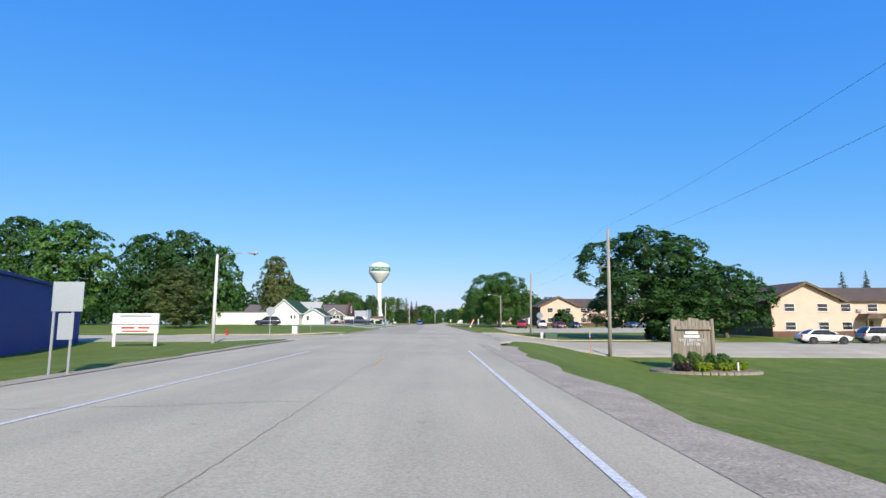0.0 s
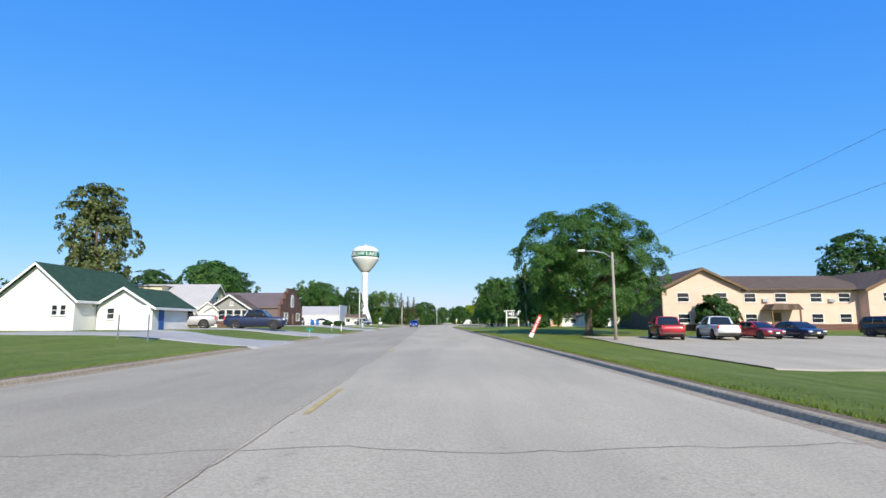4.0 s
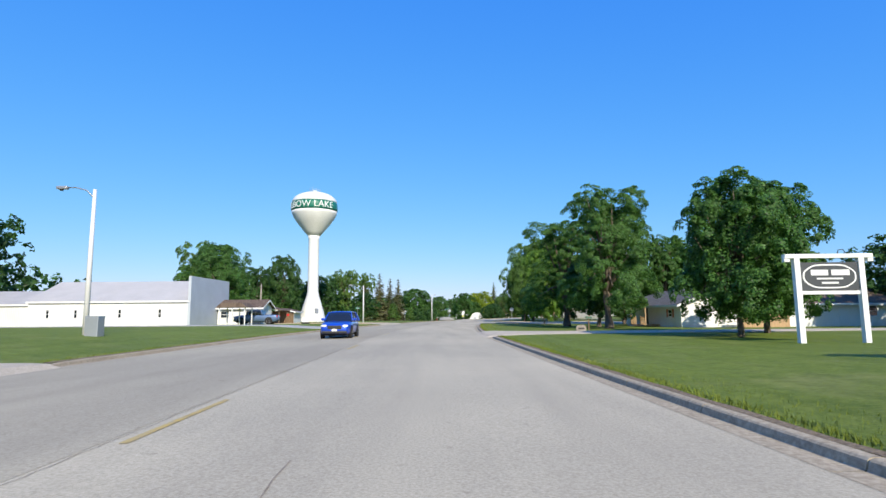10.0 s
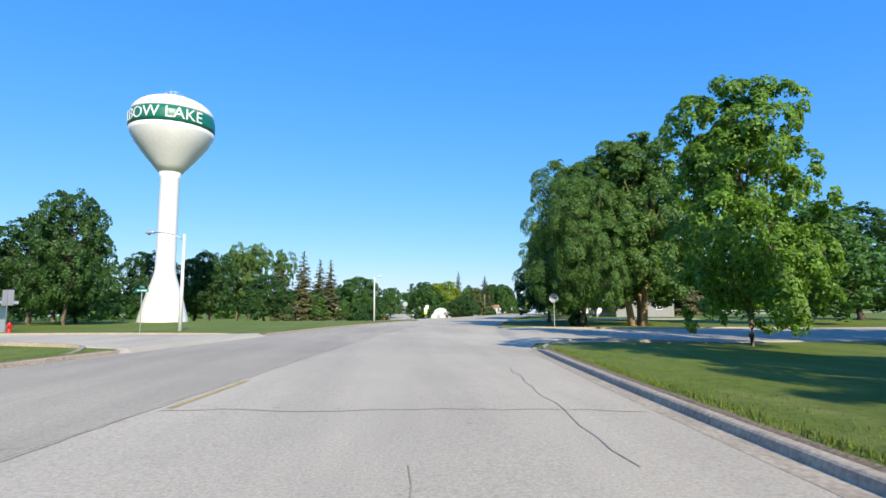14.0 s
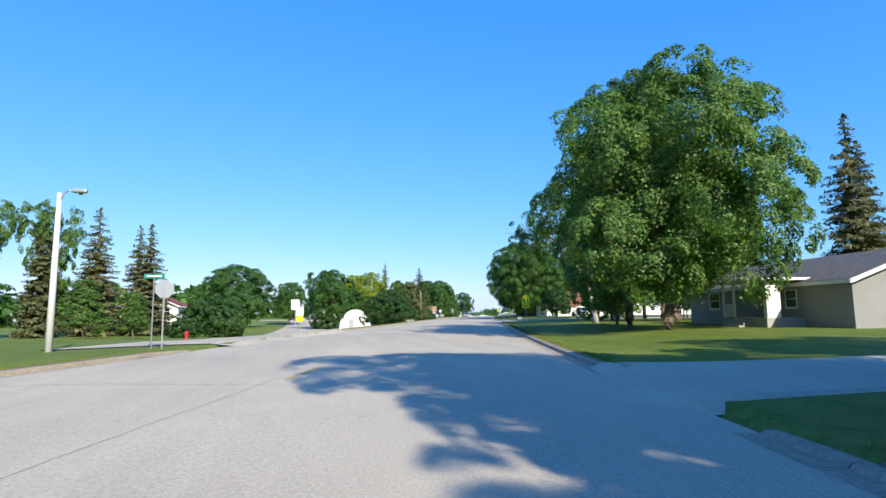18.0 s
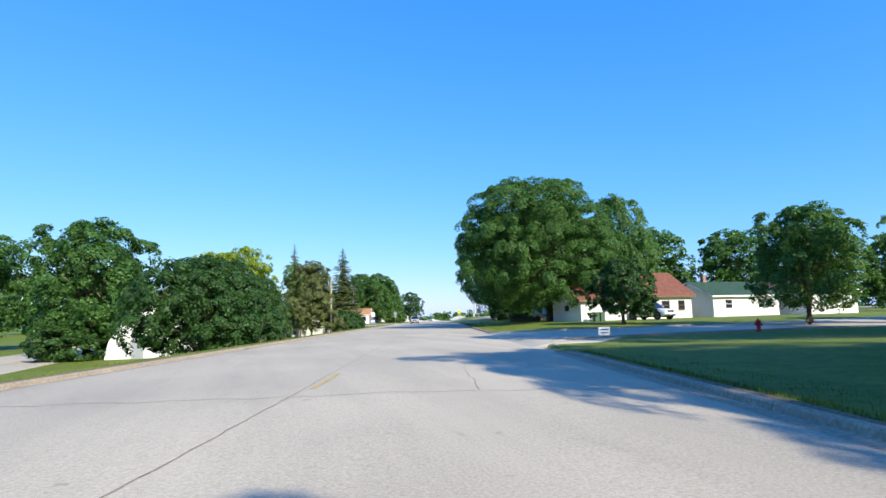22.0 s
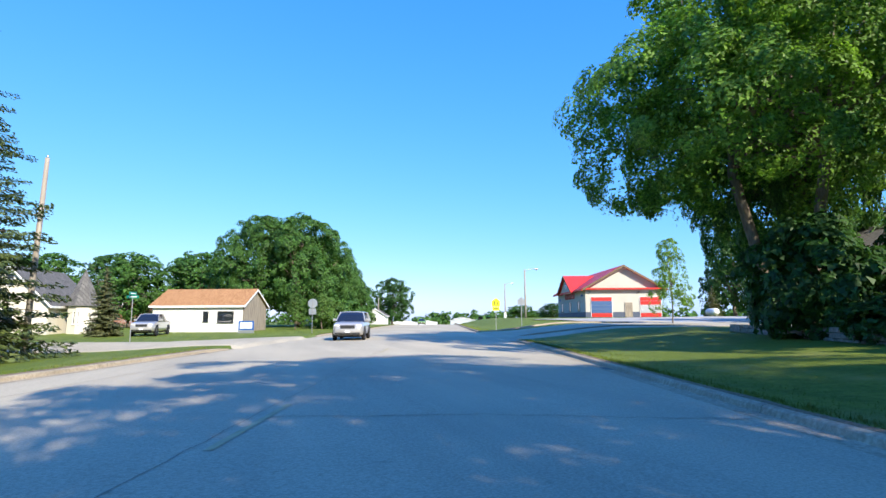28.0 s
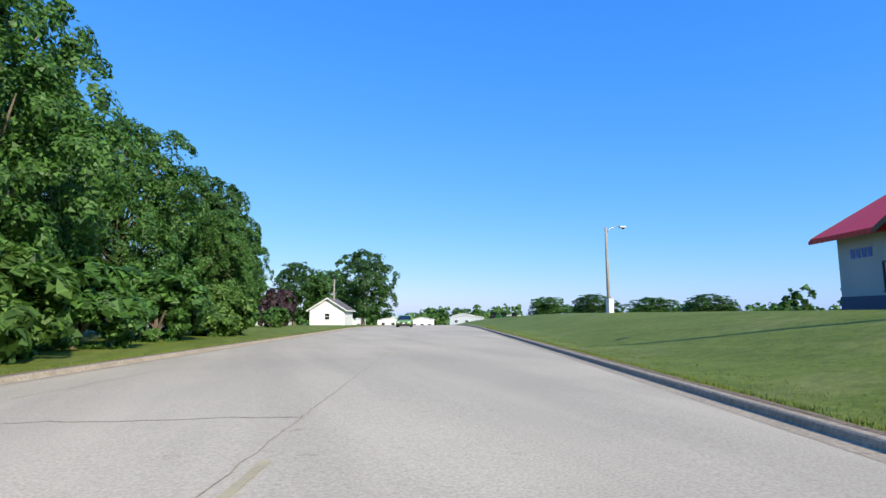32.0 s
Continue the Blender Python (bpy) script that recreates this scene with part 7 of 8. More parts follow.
# ---- second half, right ----
root = house("house", "grey-blue bungalow with a white porch", "house", 39.2, 333, -8, 9, 16, 2.6, 1.7, SIDING_GREY, SHINGLE_GREY, windows=(("l", 3.5, 1.1, 1.0, 1.1), ("l", -4.5, 1.1, 1.3, 1.2), ("f", 2.2, 1.1, 0.9, 0.9)))
porch = thing("porch", pose(33.3, 331.5, ground_z(33, 331), 0, 0, -8), "white porch with steps and rail", "porch")
part("deck", box(-1.2, -2.2, -0.2, 1.4, 2.2, 0.55), CONCRETE, porch)
for k in range(3):
    part("step", box(-1.2 - 0.3 * (k + 1), -0.9, -0.2, -1.2 - 0.3 * k, 0.9, 0.42 - 0.16 * k, 0.01), CONCRETE, porch)
part("corner_wall", box(-1.15, -2.2, 0.55, -0.3, -1.9, 2.7), WHITE, porch)
part("porch_roof", box(-1.6, -2.6, 2.7, 1.4, 2.6, 2.85, 0.02), WHITE, porch)
for v in (1.0, 2.1):
    part("post", box(-1.15, v - 0.06, 0.55, -1.03, v + 0.06, 2.7), WHITE, porch)
for k in range(9):
    part("baluster", box(-1.11, 1.06 + k * 0.12, 0.6, -1.07, 1.1 + k * 0.12, 1.35), WHITE, porch)
part("rail", box(-1.13, 1.0, 1.35, -1.05, 2.1, 1.42), WHITE, porch)
sign_post(11.8, 286.2, 2.8, "stop", 175, RED, label="octagonal stop sign seen from its grey back")


def walkers(root, zc, s):
    # the black symbol, drawn as plain strokes
    for u in (-0.14, 0.14):
        part("symbol", box(u - 0.05, -0.043, zc - s * 0.6, u + 0.05, -0.0395, zc + s * 0.35), DARK, root)
    part("lower_plate", prism([(-s * 0.85, zc - s - 0.42), (s * 0.85, zc - s - 0.42), (s * 0.85, zc - s - 0.04), (-s * 0.85, zc - s - 0.04)], -0.036, -0.026), SIGN_YELLOW, root)
    part("symbol", box(-0.22, -0.041, zc - s - 0.28, 0.22, -0.0365, zc - s - 0.18), DARK, root)


sign_post(25.8, 352.0, 3.0, "school", -15, SIGN_YELLOW, label="fluorescent yellow school crossing sign", size=0.8, extra=walkers)
sign_post(79.2, 522.8, 3.4, "school", -15, SIGN_YELLOW, label="fluorescent yellow school crossing sign", size=0.9, extra=walkers)
sign_post(81.4, 521.0, 3.1, "school", 160, SIGN_YELLOW, label="yellow crossing sign turned away", size=0.8)
sign_post(57.5, 452.0, 2.6, "box", -18, SIGN_BACK, label="grey road sign on a thin post", size=0.8)
root = house("house", "white clapboard house with a red-brown roof", "house", 69.5, 428.2, -90, 8.4, 12, 3.0, 2.9, SIDING_WHITE, SHINGLE_RED, windows=(("f", 0.0, 3.6, 0.5, 1.0), ("r", 2.0, 1.0, 1.2, 1.2), ("r", 4.4, 1.0, 1.0, 1.2)), trim=BROWN_BOARD)
house("garage", "pale clapboard garage with a red-brown roof", "garage", 61.4, 424.6, -90, 6.4, 7.4, 2.5, 1.5, SIDING_WHITE, SHINGLE_RED, windows=(("f", 0.2, 1.25, 0.9, 0.6, DARK),), garages=(("r", 1.2, 4.2, 2.1),), trim=BROWN_BOARD)
root = thing("wheelie_bin", on_ground(58.6, 419.9, 0), "dark green wheeled bin by the garage door", "bin", "bins")
part("tub", box(-0.28, -0.3, 0, 0.28, 0.3, 0.95, 0.04), GREEN_BOX, root)
part("lid", box(-0.3, -0.34, 0.955, 0.3, 0.32, 1.03, 0.02), GREEN_BOX, root)
copy_thing(root, on_ground(59.3, 419.9, 5))
vehicle("pickup", "white", 65.2, 419.2, 10, "white pickup truck parked in the drive", "parked cars")
root = house("house", "white cottage with a grey roof and chimney", "house", 84, 427.5, 90, 8, 11, 2.8, 1.8, SIDING_WHITE, SHINGLE_GREEN, windows=(("l", -3, 1.0, 1.2, 1.2), ("l", 2.5, 1.0, 1.2, 1.2)), doors=(("l", 0, 0.1, 0.9, 2.0),))
chimney(root, 0, 3, 3.5, 5.6)
house("house", "white cottage with a brown gabled roof", "house", 95.5, 426, 0, 9, 11, 3.0, 2.0, SIDING_WHITE, SHINGLE_BROWN, windows=(("f", -2, 1.0, 1.2, 1.2), ("f", 2, 1.0, 1.2, 1.2)), gable=SIDING_TAN)
house("house", "white clapboard house with a broad low gable", "house", 83.0, 468.3, -90, 11.6, 9.0, 2.75, 2.6, SIDING_WHITE, SHINGLE_GREY, windows=(("r", 2.9, 1.5, 0.9, 0.6), ("f", -2.5, 1.0, 1.1, 1.1), ("f", 2.2, 1.0, 1.1, 1.1)), lift=0.35)
house("house_wing", "pale clapboard wing with a grey roof", "house", 84.6, 480.6, 0, 10.0, 13.0, 2.75, 2.2, SIDING_WHITE, SHINGLE_GREY, windows=(("l", -0.8, 1.0, 1.5, 1.1), ("l", 3.4, 1.0, 1.0, 1.1)), lift=0.35)
house("house", "blue-grey house behind dark trees", "house", 137, 533, -30, 9, 10, 2.8, 2.2, SIDING_GREY, SHINGLE_GREY, windows=(("f", -3.0, 1.1, 1.3, 1.0), ("l", 2.0, 1.1, 1.3, 1.0)))
root = thing("rail_fence", on_ground(64, 440, -18), "low dark wooden rail fence on the lawn", "fence")
for k in range(6):
    part("post", box(-0.07, k * 2.4 - 0.07, -0.2, 0.07, k * 2.4 + 0.07, 0.9), BROWN_BOARD, root)
for z in (0.3, 0.55, 0.8):
    part("rail", box(0.07, -0.1, z, 0.12, 12.1, z + 0.12), BROWN_BOARD, root)

# car wash with a red steel roof
WASH_WALL = two_scale("grey_beige_stucco", (0.5, 0.47, 0.41), (0.6, 0.57, 0.5), 18, 0.6, 0.9, 0.2, 0.004)


def car_wash(x, y, turn):
    root = thing("car_wash", pose(x, y, ground_z(x, y) + 0.05, 0, 0, turn), "off-white car wash with red steel roof and blue base", "car wash")
    w, d, h, rise = 11.0, 20.0, 4.3, 3.05
    part("wall", prism([(-w / 2, -0.8), (w / 2, -0.8), (w / 2, h), (0, h + rise), (-w / 2, h)], 0, d), WASH_WALL, root)
    part("base", box(-w / 2 - 0.04, -0.04, -0.8, w / 2 + 0.04, d + 0.04, 0.75), plain("slate_blue_cladding", (0.07, 0.09, 0.14), 0.6), root)
    for s in (-1, 1):
        e = w / 2 + 0.6
        part("roof", prism([(0, h + rise + 0.02), (s * e, h - 0.36), (s * e, h - 0.2), (0, h + rise + 0.2)], -0.8, d + 1.3), METAL_RED, root)
        for q in (-0.8, d + 1.34):
            part("rake_board", prism([(0, h + rise - 0.1), (s * e, h - 0.5), (s * e, h - 0.18), (0, h + rise + 0.22)], q - 0.04, q), BROWN_BOARD, root)
        part("gutter", box(min(s * e, s * (e + 0.12)), -0.8, h - 0.5, max(s * e, s * (e + 0.12)), d + 1.3, h - 0.3), METAL_RED, root)
    part("canopy", box(-w / 2 - 0.6, -0.75, h - 0.32, w / 2 + 0.6, -0.002, h - 0.1), METAL_RED, root)
    cross = part("cross_gable", prism([(-4.9, h - 0.2), (4.9, h - 0.2), (0, h + 2.3)], 0, 5.4), WASH_WALL, root)
    cross.matrix_basis = pose(-w / 2 - 0.5, 10.6, 0, 0, 0, -90)
    for s in (-1, 1):
        part("cross_roof", prism([(0, h + 2.35), (s * 5.5, h - 0.5), (s * 5.5, h - 0.32), (0, h + 2.53)], -0.5, 5.4), METAL_RED, cross)
        part("rake_board", prism([(0, h + 2.25), (s * 5.5, h - 0.6), (s * 5.5, h - 0.3), (0, h + 2.53)], -0.54, -0.5), BROWN_BOARD, cross)
    part("emblem", lathe([(0.0, 0.0), (0.62, 0.0), (0.62, 0.05), (0.0, 0.06)], 20), WHITE, cross).matrix_basis = pose(0, -0.02, h + 0.9, 90)
    bars(cross, pose(0, -0.09, h + 0.9), [(0, 0.2, 0.8, 0.2), (0, -0.12, 0.62, 0.14), (0, -0.36, 0.4, 0.1)], BLUE)
    slate, red = plain("door_slate_blue", (0.06, 0.12, 0.26), 0.4), RED
    add_garage_door(root, pose(-3.2, -0.05, 0), 3.0, 2.9, bands=[red, slate, slate, slate, red])
    add_garage_door(root, pose(3.9, -0.05, 0), 3.0, 2.9, bands=[red, SIGN_BACK, SIGN_BACK, red, red])
    add_door(root, pose(0.7, -0.07, 0), 1.1, 2.1, OLD_BOARD)
    for u in (-4.9, 5.6 - 0.4, 2.2):
        part("wall_lamp", box(u - 0.12, -0.3, h - 0.75, u + 0.12, -0.0, h - 0.6, 0.02), DARK, root)
    for v in (4.2, 10.3, 16.4):
        add_window(root, pose(-w / 2 - 0.01, v, 0.95, 0, 0, -90), 1.1, 1.5, DARK, False)
    words("CAR WASH", 1.35, pose(-w / 2 - 0.08, 10.2, 3.32, 0, 0, -90), RED, "lettering", root, 0.06, label="red raised capitals on the side wall")
    bars(root, pose(-w / 2 - 0.02, 18.2, 3.0, 0, 0, -90), [(-0.7, 0, 0.3, 0.5), (-0.3, 0, 0.3, 0.5), (0.1, 0, 0.3, 0.5), (0.5, 0, 0.3, 0.5)], BLUE)
    words("EXIT", 0.62, pose(-w / 2 - 0.03, 2.0, 3.25, 0, 0, -90), BLUE, "lettering", root, 0.03)
    return root


car_wash(104.8, 535.0, -19)
street_lamp(92.0, 541.0, 7.2, 1.6, wood=True)
street_lamp(103.6, 573.3, 7.2, 1.4, wood=True)
utility_box(103.2, 572.6, 0.45, 0.45, 1.1, WHITE, "white vacuum station with blue lid by the pole")
root = thing("gas_tank", pose(119.5, 533.5, ground_z(119.5, 533.5) + 0.75, 0, 90, 70), "white cylindrical propane tank on cradles", "tank")
part("shell", lathe([(0.02, -1.5), (0.35, -1.42), (0.52, -1.2), (0.52, 1.2), (0.35, 1.42), (0.02, 1.5)], 20), WHITE, root, smooth=True)
for v in (-0.8, 0.8):
    part("cradle", box(0.3, -0.3, v - 0.08, 0.85, 0.3, v + 0.08), CONCRETE, root)

# ---- vehicles met on the road ----
vehicle("suv", "blue", -8.9, 212.8, 1, "blue suv on the road", on_road=True)
vehicle("big_suv", "silver", 60.8, 505.6, -16, "silver suv on the road", on_road=True)
vehicle("sedan", "lime", 93.0, 600.0, -18, "lime green small car on the road", on_road=True)

GREEN_TRACTOR = plain("tractor_green", (0.02, 0.16, 0.03), 0.4)


# ---- clutter beside the houses ----
def wheeled_bin(x, y, mat, label, turn=0.0):
    root = thing("wheelie_bin", on_ground(x, y, turn), label, "bin", "bins")
    part("tub", prism([(-0.24, 0.05), (0.24, 0.05), (0.3, 0.95), (-0.3, 0.95)], -0.28, 0.28), mat, root)
    part("lid", box(-0.33, -0.34, 0.955, 0.33, 0.32, 1.03, 0.02), mat, root)
    part("handle", tube([(-0.25, 0.36, 0.93), (0.25, 0.36, 0.93)], [0.02, 0.02], 6), mat, root)
    for q in (-0.2, 0.2):
        part("wheel", lathe([(0.1, -0.03), (0.1, 0.03)], 12), BLACK_RUBBER, root).matrix_basis = pose(q, 0.26, 0.1, 0, 90, 0)


wheeled_bin(-25.3, 175.6, BLUE, "bright blue wheeled bin by the brick front")
wheeled_bin(-24.5, 176.0, BLUE, "bright blue wheeled bin by the brick front", 12)
root = thing("yard_sign", on_ground(-15.7, 145.9, 20), "thin white stake with a small plate", "sign")
part("stake", tube([(0, 0, -0.2), (0, 0, 0.9)], [0.02, 0.02], 6), WHITE, root)
part("plate", box(-0.09, -0.015, 0.62, 0.09, 0.015, 0.9), WHITE, root)
mailbox(10.3, 224.3, 90, BROWN_BOARD, GREEN_BOX)
root = thing("address_stone", on_ground(9.3, 223.0, 0), "pale flat stone standing beside the drive", "stone")
part("stone", prism([(-0.4, -0.1), (0.4, -0.1), (0.42, 0.35), (0.2, 0.5), (-0.25, 0.46), (-0.42, 0.3)], -0.1, 0.1), STONE, root)
bars(root, pose(0, -0.101, 0), [(0, 0.2, 0.5, 0.12)], DARK)
root = thing("log_pile", on_ground(58.5, 437.2, -20), "low stack of weathered split logs on the lawn", "log pile")
logs = random.Random(3)
for k in range(3):
    for j in range(7 - k):
        part("log", tube([(-2.0 + logs.uniform(-0.15, 0.15), j * 0.24 + k * 0.12 - 0.8, 0.1 + k * 0.2), (2.0 + logs.uniform(-0.15, 0.15), j * 0.24 + k * 0.12 - 0.8, 0.1 + k * 0.2)], [0.115, 0.11], 9), BROWN_BOARD, root)
root = thing("garden_wall", on_ground(73.3, 480.4, -28), "low dry-stone wall along the planted bed", "wall")
stones = random.Random(6)
for row in range(3):
    u = -11.0 + (0.25 if row % 2 else 0)
    while u < 11.0:
        wide = stones.uniform(0.35, 0.7)
        part("stone", box(-0.2 + stones.uniform(-0.03, 0.03), u, row * 0.19 - 0.1, 0.2, u + wide - 0.02, row * 0.19 + 0.075, 0.03), STONE, root)
        u += wide
for x, y in ((152, 704), (158, 709), (164, 713)):
    root = thing("tractor", on_ground(x, y, 40), "green farm tractor parked in a row", "tractor", "farm machines")
    part("hood", box(-0.45, -2.0, 0.7, 0.45, 0.0, 1.6, 0.08), GREEN_TRACTOR, root)
    part("cab", box(-0.75, 0.0, 1.0, 0.75, 1.5, 2.8, 0.08), GLASS_CAR, root)
    part("roof", box(-0.85, -0.1, 2.8, 0.85, 1.6, 2.95, 0.04), GREEN_TRACTOR, root)
    for q in (-1, 1):
        part("wheel", lathe([(0.85, -0.22), (0.9, -0.15), (0.9, 0.15), (0.85, 0.22)], 18), BLACK_RUBBER, root).matrix_basis = pose(q * 0.95, 1.0, 0.9, 0, 90, 0)
        part("wheel", lathe([(0.5, -0.16), (0.55, -0.1), (0.55, 0.1), (0.5, 0.16)], 16), BLACK_RUBBER, root).matrix_basis = pose(q * 0.8, -1.5, 0.55, 0, 90, 0)

# ---- far end of the town ----
for x, y, w, d, h, mat, roof in ((152, 850, 18, 12, 4, METAL_WHITE, METAL_ROOF_GREY), (176, 872, 15, 12, 5, METAL_WHITE, METAL_WHITE), (196, 846, 20, 14, 4, METAL_GREY, METAL_WHITE), (222, 836, 17, 12, 4, METAL_WHITE, METAL_ROOF_GREY), (248, 830, 22, 12, 3.6, METAL_WHITE, METAL_WHITE), (285, 815, 18, 12, 3.6, METAL_GREY, METAL_ROOF_GREY), (134, 890, 16, 12, 4.5, METAL_WHITE, METAL_WHITE), (207, 880, 14, 10, 6, METAL_GREY, METAL_ROOF_GREY)):
    house("far_building", "pale steel building at the far end of the road", "building", x, y, -18, w, d, h, 1.5, mat, roof, windows=[("f", u, 0.8, 2.0, 1.6) for u in (-w / 3.2, 0, w / 3.2)], group="far buildings")
house("house", "white gabled house beside the road", "house", 88.5, 634, -18, 6, 9, 2.8, 1.9, SIDING_WHITE, SHINGLE_GREY, windows=(("f", 0, 1.0, 0.9, 1.1),))
house("house", "white cottage with a grey roof under trees", "house", 77, 634, -18, 7, 9, 3.0, 1.9, SIDING_PALE, SHINGLE_GREY, windows=(("f", 1, 1.0, 0.9, 1.1),))
house("shed", "small white shed beneath the trees", "shed", 66, 585, -18, 3.6, 5, 2.6, 1.0, SIDING_WHITE, SHINGLE_RED, doors=(("f", 0.5, 0.0, 0.9, 2.0, DARK),))
utility_pole(88.5, 632, 8.0)

